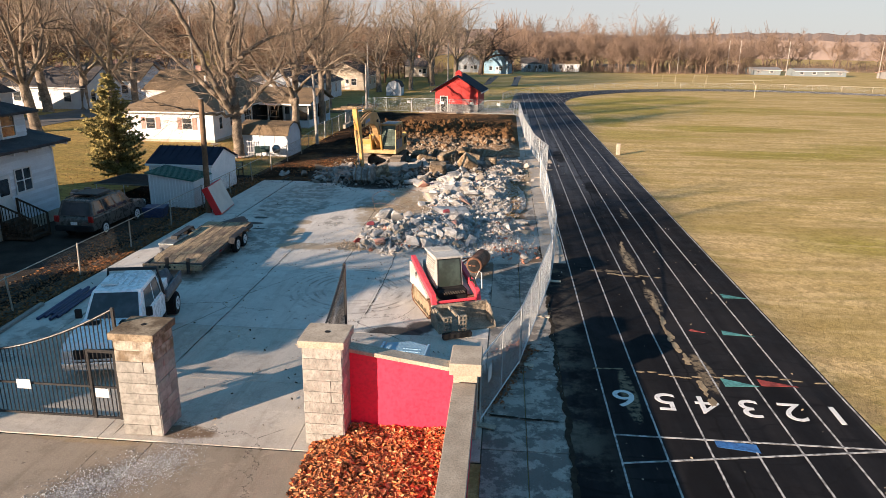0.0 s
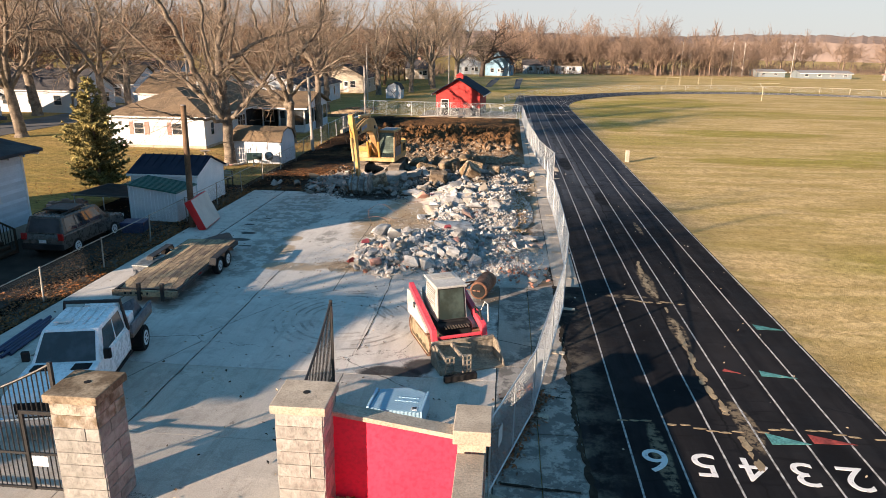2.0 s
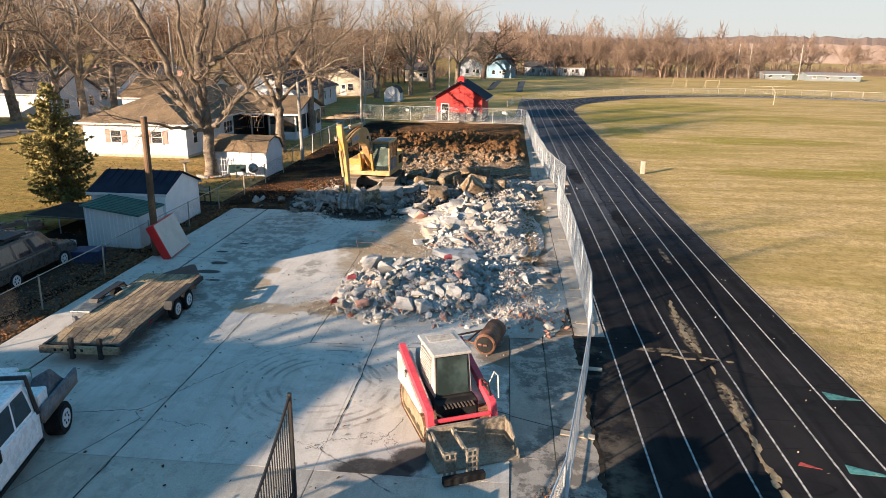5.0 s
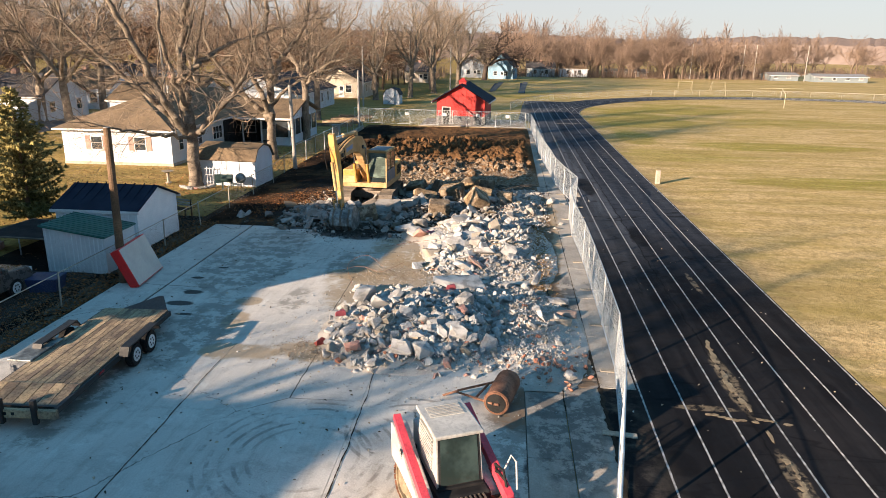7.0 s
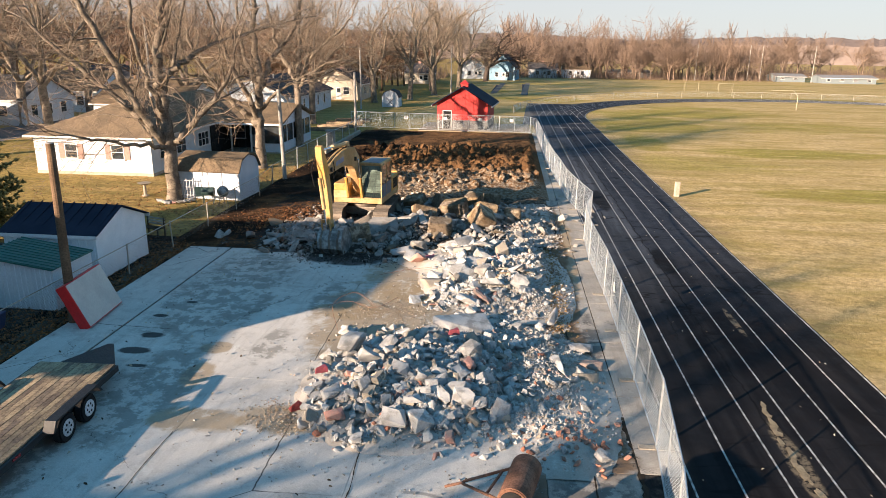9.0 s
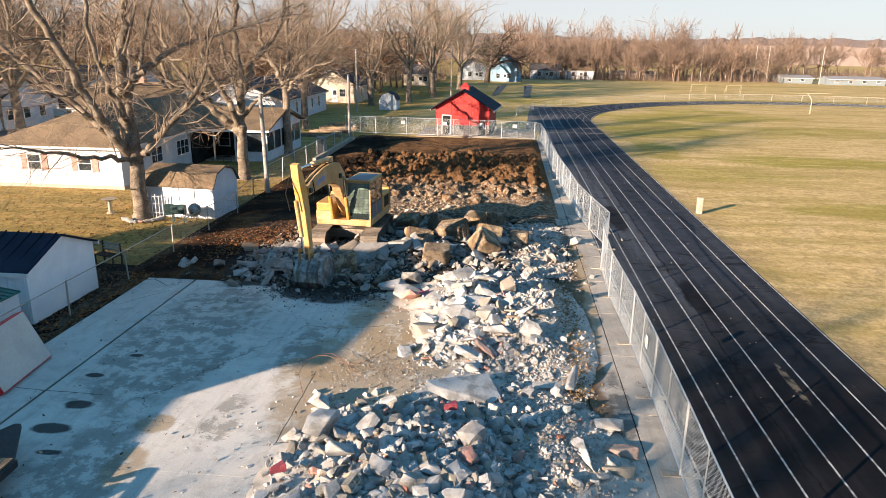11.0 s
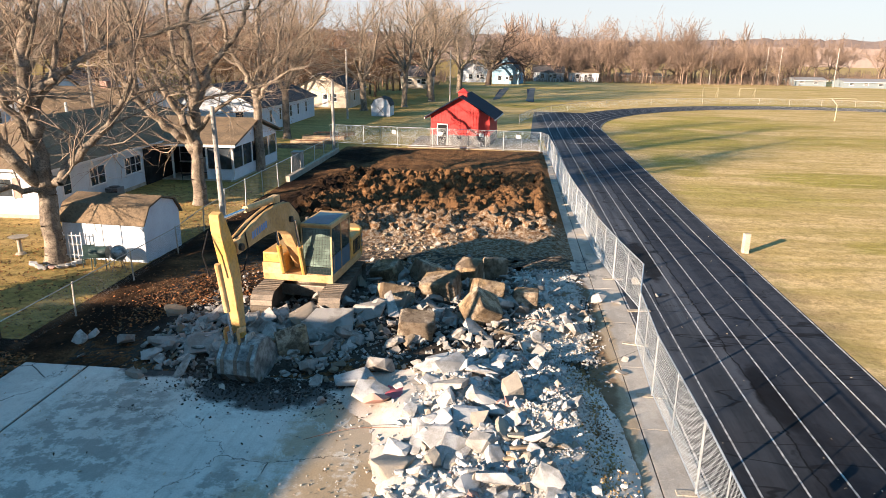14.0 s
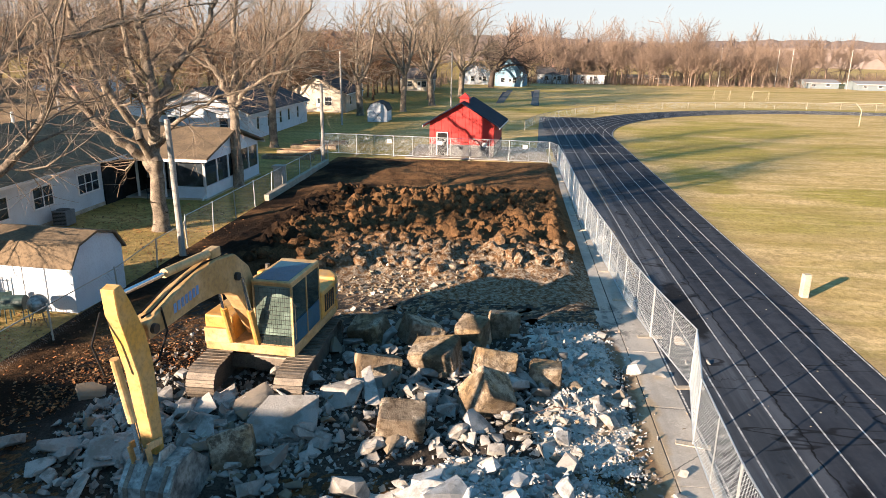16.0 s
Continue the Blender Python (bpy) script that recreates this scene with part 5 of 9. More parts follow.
# ---- near clapboard house beside the driveway ----
t = thing("clapboard_house", 0, 0, 0, 0, "white clapboard house with dark roof and upper dormer", "house")
HX, HY0, HY1 = -22.6, 21.0, 33.0
bm = B()
box(bm, -36.0, HX - 0.03, HY0, HY1, -0.1, 4.1)
part("wall", bm, M_WHITE, t)
for k in range(22):
    z = 0.55 + k * 0.16
    bm = B()
    prism(bm, [(HX - 0.03, z), (HX + 0.022, z), (HX - 0.004, z + 0.16), (HX - 0.03, z + 0.16)], "y", HY0, HY1)
    part("clapboard", bm, M_WHITE, t)
bm = B()
box(bm, -36.02, HX + 0.01, HY0 - 0.02, HY1 + 0.02, -0.1, 0.55)
part("foundation", bm, M_CAP, t)
for y in (HY0, HY1):
    bm = B()
    box(bm, HX - 0.06, HX + 0.035, y - 0.06, y + 0.06, 0.55, 4.1)
    part("corner_board", bm, M_TRIM, t)
bm = B()
prism(bm, [(HX + 0.75, 3.95), (HX + 0.75, 4.1), (-25.6, 4.85), (-33.0, 4.85), (-36.6, 4.1), (-36.6, 3.95)], "y", HY0 - 0.6, HY1 + 0.6, 0.02)
part("roof", bm, M_ROOFD, t, "dark shingled lower roof")
for k in range(14):
    bm = B()
    y = HY0 - 0.4 + k * 0.98
    box(bm, HX, HX + 0.68, y - 0.04, y + 0.04, 3.84, 3.95)
    part("rafter_tail", bm, M_TRIM, t)
bm = B()
box(bm, -34.5, -23.3, HY0 + 0.6, 32.3, 4.1, 5.55)
part("upper_wall", bm, M_WHITE, t)
for k in range(8):
    z = 4.3 + k * 0.155
    bm = B()
    prism(bm, [(-23.3, z), (-23.25, z), (-23.276, z + 0.155), (-23.3, z + 0.155)], "y", HY0 + 0.6, 32.3)
    part("clapboard", bm, M_WHITE, t)
bm = B()
for p in [(x, y, z) for x in (-35.0, -22.8) for y in (HY0 + 0.1, 32.8) for z in (5.5, 5.62)] + [(-32.0, 26.8, 7.6), (-26.0, 26.8, 7.6)]:
    bm.verts.new(p)
bmesh.ops.convex_hull(bm, input=bm.verts)
part("upper_roof", bm, M_ROOFD, t)
window(t, Matrix.Translation((-23.25, 31.0, 0)) @ Matrix.Rotation(math.pi / 2, 4, "Z"), 0.9, 0.95, 4.5, 1)
window(t, Matrix.Translation((HX + 0.02, 30.6, 0)) @ Matrix.Rotation(math.pi / 2, 4, "Z"), 1.05, 1.05, 1.95, 2)
house_door(t, Matrix.Translation((HX + 0.02, 29.2, 0)) @ Matrix.Rotation(math.pi / 2, 4, "Z"), 0.92, 2.05, 0.85)
M_OLDWOOD = mat("old_dark_wood", (0.075, 0.05, 0.035), (0.05, 0.035, 0.025), 3, 22, 0.9, 0.4, dark=0.6)
st = thing("porch_steps", HX + 0.03, 29.2, 0, 0, "old dark wooden steps with railing", "steps")
for k in range(5):
    bm = B()
    box(bm, 0.0, 1.5 - 0.28 * k, -0.6, 0.6, 0.02 + 0.165 * k, 0.165 * (k + 1), 0.01)
    part("step", bm, M_OLDWOOD, st)
for s in (-0.62, 0.62):
    for x in (0.08, 1.5):
        bm = B()
        box(bm, x - 0.04, x + 0.04, s - 0.04, s + 0.04, 0.0, 1.75 if x < 0.5 else 1.1)
        part("railing_post", bm, M_OLDWOOD, st)
    bm = B()
    prism(bm, [(0.04, 1.68), (1.54, 1.03), (1.54, 1.1), (0.04, 1.76)], "y", s - 0.03, s + 0.03)
    part("handrail", bm, M_OLDWOOD, st)
    for k in range(8):
        bm = B()
        x = 0.22 + 0.155 * k
        box(bm, x - 0.015, x + 0.015, s - 0.015, s + 0.015, 0.2, 1.68 - (x - 0.04) * 0.433)
        part("baluster", bm, M_OLDWOOD, st)
# a neighbour's house behind, out of view, added and sized to throw its shade over the gate
t = thing("house", 0, 0, 0, 0, "two-storey white house with dark hip roof beside the entrance", "house")
bm = B()
box(bm, -33.0, -22.35, 3.3, 8.15, -0.1, 5.35)
part("wall", bm, M_WHITE, t)
hip_roof(t, -33.0, -22.35, 3.3, 8.15, 5.4, 7.1, "x", M_ROOFD)
for y in (4.0, 6.9):
    for z in (1.0, 3.7):
        window(t, side(None, "e", -33.0, -22.35, 3.3, 8.15, y), 1.0, 1.2, z)

# ---- red shed on the far side ----
t = thing("red_shed", -5.85, 97.6, 0, -5, "red board-and-batten shed with navy metal roof and cupola", "shed")
gable(t, -2.95, 2.95, -3.1, 3.6, 3.0, 4.75, "y", M_RED, M_NAVY, 0.55, 0.12)
for k in range(19):
    bm = B()
    x = -2.85 + k * 0.317
    box(bm, x - 0.025, x + 0.025, -3.13, -3.1, 1.05, 3.0 + 1.75 * (1 - abs(x) / 2.95) - 0.12)
    part("batten", bm, M_RED, t)
bm = B()
box(bm, -2.98, 2.98, -3.14, 3.63, -0.1, 1.05)
part("skirting", bm, mat("dark_stone_skirting", (0.10, 0.10, 0.105), (0.15, 0.145, 0.14), 2, 12, 0.9, 0.4), t, "dark grey block skirting")
bm = B()
box(bm, -0.42, 0.42, -1.9, -1.06, 4.3, 5.1, 0.02)
part("cupola", bm, M_RED, t)
bm = B()
for p in [(-0.55, -2.03, 5.1), (0.55, -2.03, 5.1), (0.55, -0.93, 5.1), (-0.55, -0.93, 5.1), (0, -1.48, 5.55)]:
    bm.verts.new(p)
bmesh.ops.convex_hull(bm, input=bm.verts)
part("cupola_roof", bm, M_RED, t)
bm = B()
box(bm, -2.2, -1.3, -3.2, -3.12, 0.0, 2.05, 0.01)
d = part("door", bm, M_DARK, t, "dark door with pale frame")
bm = B()
for q in ((-2.28, -2.2, 0.0, 2.12), (-1.3, -1.22, 0.0, 2.12), (-2.28, -1.22, 2.05, 2.13)):
    box(bm, q[0], q[1], -3.22, -3.12, q[2], q[3])
part("door_frame", bm, M_TRIM, d)
bm = B()
box(bm, -11.0, 1.8, 92.6, 101.5, -0.2, 0.03, 0.01)
solid("shed_pad", bm, M_DRIVE, "pale concrete pad round the red shed", "pavement", kind="structure")
for u0, u1, v0, v1 in ((1.0, 2.2, 101.5, 131.0), (1.6, 3.6, 158.0, 205.0), (-4.6, -3.0, 162.0, 203.0)):
    bm = B()
    prism(bm, [(u0, v0), (u0 + 1.3, v0), (u1 + 1.3, v1), (u1, v1)], "z", -0.2, -0.01)
    solid("path", bm, M_ROAD, "narrow grey asphalt path across the grass", "path", kind="structure")

# ---- sheds by the yard fence ----
t = thing("barn_shed", -18.95, 55.9, 0, -4, "white gambrel garden shed with brown shingled roof", "shed")
bm = B()
prism(bm, [(-1.45, -0.05), (1.45, -0.05), (1.45, 1.75), (1.0, 2.35), (0, 2.62), (-1.0, 2.35), (-1.45, 1.75)], "x", -2.0, 2.0)
part("wall", bm, M_WHITE, t)
for s in (-1, 1):
    bm = B()
    prism(bm, [(0, 2.64), (s * 1.02, 2.37), (s * 1.56, 1.64), (s * 1.62, 1.68), (s * 1.07, 2.44), (0, 2.72)], "x", -2.12, 2.12)
    part("roof", bm, M_ROOF, t)
bm = B()
box(bm, -0.9, 0.9, -1.48, -1.45, 0.05, 1.65)
d = part("door", bm, M_WHITE, t)
bm = B()
box(bm, -0.01, 0.01, -1.49, -1.475, 0.05, 1.65)
part("door_seam", bm, M_INK, d)
t = thing("metal_shed", -18.95, 40.9, 0, 0, "pale metal garden shed with dark ribbed roof", "shed")
M_PALE = mat("pale_metal_siding", (0.74, 0.77, 0.78), (0.66, 0.70, 0.72), 1.5, 20, 0.5, 0.08, dark=0.85)
M_GREENR = mat("green_metal_roof", (0.03, 0.13, 0.11), (0.022, 0.10, 0.085), 1.5, 20, 0.45, 0.05, dark=0.8)
gable(t, -1.95, 1.95, -1.6, 2.2, 1.85, 2.6, "x", M_PALE, M_NAVY, 0.15, 0.06)
for k in range(9):
    bm = B()
    x = -1.9 + k * 0.475
    prism(bm, [(-1.78, 1.80), (0.3, 2.70), (0.3, 2.74), (-1.78, 1.84)], "x", x - 0.02, x + 0.02)
    part("roof_rib", bm, M_NAVY, t)
for k in range(13):
    bm = B()
    box(bm, -1.9 + k * 0.31, -1.86 + k * 0.31, -1.62, -1.6, 0.0, 1.85)
    part("siding_rib", bm, M_PALE, t)
t = thing("lean_to_shed", -17.95, 37.5, 0, 0, "small pale shed with a green metal lean-to roof", "shed")
bm = B()
prism(bm, [(-1.3, -0.05), (1.3, -0.05), (1.3, 1.5), (-1.3, 1.85)], "y", -1.45, 0.85)
part("wall", bm, M_PALE, t)
for k in range(14):
    bm = B()
    x = -1.2 + k * 0.185
    box(bm, x - 0.015, x + 0.015, -1.47, -1.45, 0.0, 1.62 - x * 0.135)
    part("siding_rib", bm, M_PALE, t)
bm = B()
prism(bm, [(-1.42, 1.90), (1.38, 1.49), (1.38, 1.54), (-1.42, 1.95)], "y", -1.58, 0.9)
part("roof", bm, M_GREENR, t)
for k in range(11):
    bm = B()
    y = -1.52 + k * 0.235
    prism(bm, [(-1.42, 1.95), (1.38, 1.54), (1.38, 1.57), (-1.42, 1.98)], "y", y - 0.02, y + 0.02)
    part("roof_rib", bm, M_GREENR, t)
t = thing("small_barn", -19.3, 124.0, 0, 0, "white gambrel shed with crossed barn doors", "shed")
bm = B()
prism(bm, [(-1.6, -0.05), (1.6, -0.05), (1.6, 1.8), (1.1, 2.7), (0, 3.1), (-1.1, 2.7), (-1.6, 1.8)], "y", -2.0, 2.0)
part("wall", bm, M_WHITE, t)
for s in (-1, 1):
    bm = B()
    prism(bm, [(0, 3.12), (s * 1.12, 2.72), (s * 1.72, 1.7), (s * 1.78, 1.74), (s * 1.17, 2.8), (0, 3.2)], "y", -2.12, 2.12)
    part("roof", bm, M_ROOFD, t)
for s in (-1, 1):
    bm = B()
    prism(bm, [(-0.8, 0.1), (-0.7, 0.1), (0.8, 1.75), (0.7, 1.75)] if s < 0 else [(0.7, 0.1), (0.8, 0.1), (-0.7, 1.75), (-0.8, 1.75)], "y", -2.05, -2.0)
    part("door_brace", bm, M_INK, t)
t.scale = (0.82, 0.82, 0.82)

# ---- entrance pillars, red wall, planting bed ----


def pillar(u, v, rz, w, h, label, stained=False):
    t = thing("stone_pillar", u, v, 0, rz, label, "pillar", "entrance pillars")
    bm = B()
    box(bm, -w / 2 + 0.03, w / 2 - 0.03, -w / 2 + 0.03, w / 2 - 0.03, -0.1, h)
    part("core", bm, M_STONE, t)
    rng = random.Random(int(u * 100))
    courses = 9
    ch = h / courses
    for k in range(courses):
        z0, z1 = k * ch + 0.001, (k + 1) * ch - 0.001
        brown = stained and k >= courses - 2
        for f in range(4):
            m = Matrix.Rotation(f * math.pi / 2, 4, "Z")
            split = rng.choice((1.0, 1.0, 0.62, 0.4)) if f % 2 else rng.choice((1.0,) * 7 + (0.7,))
            for a, b in ((0.0, split), (split, 1.0)):
                if a == 1.0:
                    continue
                x0, x1 = -w / 2 + 0.003 + a * (w - 0.006), -w / 2 - 0.003 + b * (w - 0.006)
                bm = B()
                bulge = rng.uniform(0.003, 0.014)
                lo = [bm.verts.new(m @ Vector(p)) for p in ((x0, -w / 2 + 0.03, z0), (x1, -w / 2 + 0.03, z0), (x1, -w / 2 + 0.03, z1), (x0, -w / 2 + 0.03, z1))]
                ins = 0.014
                hi = [bm.verts.new(m @ Vector((p[0], -w / 2 - bulge * rng.uniform(0.4, 1.2), p[1]))) for p in ((x0 + ins * rng.uniform(0.1, 1), z0 + ins * rng.random()), (x1 - ins * rng.uniform(0.1, 1), z0 + ins * rng.random()), (x1 - ins * rng.uniform(0.1, 1), z1 - ins * rng.random()), (x0 + ins * rng.uniform(0.1, 1), z1 - ins * rng.random()))]
                mid = bm.verts.new(m @ Vector(((x0 + x1) / 2 + rng.uniform(-0.08, 0.08), -w / 2 - bulge * 1.7, (z0 + z1) / 2)))
                for i in range(4):
                    j = (i + 1) % 4
                    bm.faces.new((lo[i], lo[j], hi[j], hi[i]))
                    bm.faces.new((hi[i], hi[j], mid))
                part("stone", bm, M_STONED if brown and rng.random() < 0.8 else M_STONE, t)
    bm = B()
    box(bm, -w / 2 - 0.07, w / 2 + 0.07, -w / 2 - 0.07, w / 2 + 0.07, h, h + 0.17, 0.02)
    part("cap", bm, M_CAPD if stained else M_CAP, t, "cast concrete cap")
    bm = B()
    cyl(bm, (0.02, 0.05, h + 0.165), (0.02, 0.05, h + 0.175), 0.07, seg=14)
    part("lamp_hole", bm, M_DARK, t, "dark hole where a lamp stood")
    return t


pillar(-7.76, 14.14, 0, 0.95, 2.47, "tall grey split-stone entrance pillar with brown-stained concrete cap", True)
pillar(-3.36, 14.2, 0, 0.92, 2.49, "tall pale split-stone entrance pillar with concrete cap")
t = thing("low_pillar", -0.14, 14.75, 0, 0, "short pale concrete end pillar with square cap", "pillar")
bm = B()
box(bm, -0.28, 0.28, -0.4, 0.4, -0.1, 1.72, 0.015)
part("shaft", bm, M_CAP, t)
bm = B()
box(bm, -0.37, 0.37, -0.52, 0.52, 1.72, 2.02, 0.02)
part("cap", bm, M_CAP, t)
t = thing("red_wall", 0, 0, 0, 0, "bright red painted wall with sloping concrete coping", "wall")
bm = B()
prism(bm, [(-2.92, -0.1), (-0.42, -0.1), (-0.42, 1.74), (-2.92, 2.11)], "y", 14.42, 14.68)
part("panel", bm, M_REDWALL, t)
bm = B()
prism(bm, [(-2.92, 2.11), (-0.42, 1.74), (-0.42, 1.84), (-2.92, 2.21)], "y", 14.36, 14.74, 0.012)
part("coping", bm, M_CAP, t)
t = thing("side_wall", 0, 0, 0, 0, "low concrete-capped wall running beside the planting bed, red inside", "wall")
bm = B()
box(bm, -0.38, 0.06, 4.0, 14.22, -0.1, 1.42)
part("panel", bm, M_REDWALL, t)
bm = B()
box(bm, -0.42, 0.12, 4.0, 14.22, 1.42, 1.55, 0.015)
part("coping", bm, M_CAP, t)
M_SOIL = mat("leaf_bed_soil", (0.30, 0.10, 0.04), (0.18, 0.07, 0.03), 2, 12, 0.95, 0.6, vary=False)
ob = heights("planting_bed", -3.6, -0.4, 4.0, 14.4, 0.3, lambda u, v: 0.02 + 0.12 * abs(fbm(u, v, 0.9, 3)) + 0.1 * sstep(-3.6, -3.0, u), M_SOIL)
tagged(ob, "planting bed heaped with fallen leaves", "planting bed", kind="structure")


def leaves(name, count, seed, area, size, mats, zfn, label):
    """Curled fallen leaves scattered by area(rng) -> u, v."""
    rng = random.Random(seed)
    per = [[[], []] for _ in mats]
    for k in range(count):
        u, v = area(rng)
        s = size * rng.uniform(0.6, 1.3)
        m = pose(u, v, zfn(u, v) + rng.uniform(0.0, 0.05), rng.uniform(-38, 38), rng.uniform(-38, 38), rng.uniform(0, 360))
        vs, fs = per[rng.randrange(len(mats))]
        i = len(vs)
        c = rng.uniform(0.1, 0.4) * s
        for p in ((-s, 0, 0), (-0.3 * s, -0.55 * s, c), (0.6 * s, -0.4 * s, c), (s, 0, 0), (0.5 * s, 0.5 * s, c), (-0.4 * s, 0.5 * s, c)):
            vs.append(tuple(m @ Vector(p)))
        fs += [(i, i + 1, i + 2, i + 3), (i, i + 3, i + 4, i + 5)]
    for (vs, fs), m in zip(per, mats):
        if vs:
            tagged(raw(name, vs, fs, m), label, "leaves", kind="stuff")


M_LEAF = [mat("orange_brown_leaf", (0.66, 0.20, 0.07), (0.52, 0.15, 0.05), 3, 12, 0.8, 0.2, vary=False, island=0.35), mat("tan_leaf", (0.62, 0.30, 0.14), (0.52, 0.23, 0.10), 3, 12, 0.8, 0.2, vary=False, island=0.35),
          mat("dark_leaf", (0.30, 0.12, 0.055), (0.22, 0.085, 0.04), 3, 12, 0.8, 0.2, vary=False, island=0.35)]
leaves("fallen_leaves", 9000, 3, lambda r: (r.uniform(-3.65, -0.42), 14.4 - 5.5 * r.random() ** 1.1), 0.06, M_LEAF, lambda u, v: 0.04 + 0.12 * abs(fbm(u, v, 0.9, 3)) + 0.1 * sstep(-3.6, -3.0, u), "heaped curled orange and brown fallen leaves")
leaves("fence_leaves", 2600, 4, lambda r: ((lambda a: (0.35 + 1.25 * a + r.gauss(0, 0.22) - 0.25, 16.0 + 3.6 * a + r.gauss(0, 0.3)))(r.random())), 0.05, M_LEAF[2:] + [mat("grey_leaf", (0.20, 0.14, 0.10), (0.14, 0.10, 0.08), 3, 12, 0.9, 0.2, vary=False, island=0.3)], lambda u, v: 0.01, "dead leaves drifted against the site fence")
M_LITTER = [mat("litter_rust", (0.30, 0.13, 0.05), (0.22, 0.10, 0.04), 3, 12, 0.9, 0.2, vary=False, island=0.35), mat("litter_brown", (0.16, 0.10, 0.055), (0.11, 0.07, 0.04), 3, 12, 0.9, 0.2, vary=False, island=0.35)]
leaves("lawn_leaves", 5200, 16, lambda r: (r.gauss(-20.5, 3.2), r.uniform(44, 72)) if r.random() < 0.7 else (r.uniform(-32, -17), r.uniform(36, 60)), 0.06, M_LITTER, lambda u, v: -0.06, "brown leaves scattered over the lawn")
leaves("yard_litter", 12000, 6, lambda r: (-15.7 - 2.6 * r.random() ** 1.5, r.uniform(14, 45)), 0.055, M_LITTER, lambda u, v: -0.05, "brown leaf litter along the yard fence")
leaves("soil_litter", 3600, 7, lambda r: (r.gauss(-12.9, 1.3), r.gauss(50.0, 1.8)), 0.05, M_LITTER, lambda u, v: dug(u, v), "rust-brown litter on dark soil")

# ---- iron gates ----


def gate_leaf(w, h0, h1, label):
    """Ironwork leaf from x = 0 to w whose top curves from h0 up to h1."""
    t = thing("iron_gate", 0, 0, 0, 0, label, "gate", "iron gates")
    n = 14
    top = [(w * k / n, 0, h0 + (h1 - h0) * (k / n) ** 1.7) for k in range(n + 1)]
    bm = B()
    tube(bm, top, 0.03, 8)
    part("top_rail", bm, M_BLACK, t)
    for z in (0.12, 0.95):
        bm = B()
        box(bm, 0, w, -0.02, 0.02, z - 0.025, z + 0.025)
        part("rail", bm, M_BLACK, t)
    for x, h in ((0.0, h0), (w, h1)):
        bm = B()
        box(bm, x - 0.035, x + 0.035, -0.035, 0.035, 0.0, h + 0.05, 0.005)
        part("stile", bm, M_BLACK, t)
    k = int(w / 0.105)
    for i in range(1, k):
        x = w * i / k
        bm = B()
        cyl(bm, (x, 0, 0.08), (x, 0, h0 + (h1 - h0) * (x / w) ** 1.7), 0.013, seg=6)
        part("bar", bm, M_BLACK, t)
    return t


g = gate_leaf(3.75, 1.75, 3.0, "closed black iron gate leaf with arched top")
g.matrix_world = SITE @ pose(-12.2, 14.15, 0, 0, 0, 0)
bm = B()
for q in ((2.95, 3.01, 0.1, 1.96), (3.62, 3.68, 0.1, 1.96), (3.01, 3.62, 1.88, 1.96)):
    box(bm, q[0], q[1], -0.05, -0.02, q[2], q[3])
part("wicket_frame", bm, M_BLACK, g)
g2 = gate_leaf(3.45, 1.65, 2.98, "open black iron gate leaf swung into the yard")
g2.matrix_world = SITE @ pose(-3.98, 14.72, 0, 0, 0, 88)
g3 = gate_leaf(3.4, 1.6, 2.6, "black iron fence leaf beyond the gate")
g3.matrix_world = SITE @ pose(-12.3, 14.15, 0, 0, 0, 180)
sign(-10.95, 14.08, 0.95, 0, 0.36, 0.25, "blank white notice tied to the iron gate", 0)
sign(-8.95, 14.08, 0.82, 0, 0.34, 0.24, "blank white notice tied to the iron gate", 0)
# ---- machines and vehicles ----
M_YEL = mat("worn_yellow_paint", (0.52, 0.265, 0.045), (0.43, 0.265, 0.10), 1.2, 9, 0.6, 0.05, dark=0.68)
M_YELP = mat("dusty_pale_yellow_paint", (0.52, 0.345, 0.17), (0.38, 0.23, 0.085), 1.4, 9, 0.65, 0.05, dark=0.68)
M_STEEL = mat("worn_track_steel", (0.20, 0.165, 0.13), (0.13, 0.11, 0.09), 3, 20, 0.6, 0.4, metal=0.5, dark=0.55)
M_BUCKET = mat("scraped_grey_steel", (0.36, 0.39, 0.38), (0.13, 0.14, 0.14), 2.5, 9, 0.5, 0.3, metal=0.5, dark=0.45)
M_CHROME = mat("chrome_rod", (0.75, 0.76, 0.78), (0.66, 0.67, 0.7), 3, 20, 0.18, 0.0, metal=1.0, dark=0.9)
M_RUBBER = mat("black_rubber", (0.013, 0.013, 0.014), (0.022, 0.021, 0.02), 4, 30, 0.85, 0.3, dark=0.7)
M_CABG = glass("cab_glass", (0.018, 0.028, 0.028), 0.05)
M_CABL = glass("dusty_cab_glass", (0.022, 0.034, 0.032), 0.07)
# a paler tint puts the windscreen's reflection into its colour
M_CABX = glass("hazy_cab_glass", (0.075, 0.10, 0.085), 0.15)
M_TEALP = mat("dark_teal_paint", (0.025, 0.10, 0.17), (0.02, 0.08, 0.13), 3, 20, 0.4, 0.05)
M_LOGO = mat("blue_lettering_paint", (0.10, 0.22, 0.48), (0.12, 0.24, 0.45), 3, 20, 0.5, 0.0)
M_PAINT = mat("white_car_paint", (0.78, 0.79, 0.80), (0.72, 0.73, 0.74), 0.6, 5, 0.3, 0.0, dark=0.97, spec=0.6)
M_GREYC = mat("bronze_grey_car_paint", (0.075, 0.07, 0.062), (0.06, 0.056, 0.05), 0.6, 5, 0.3, 0.02, dark=0.85, spec=0.6)
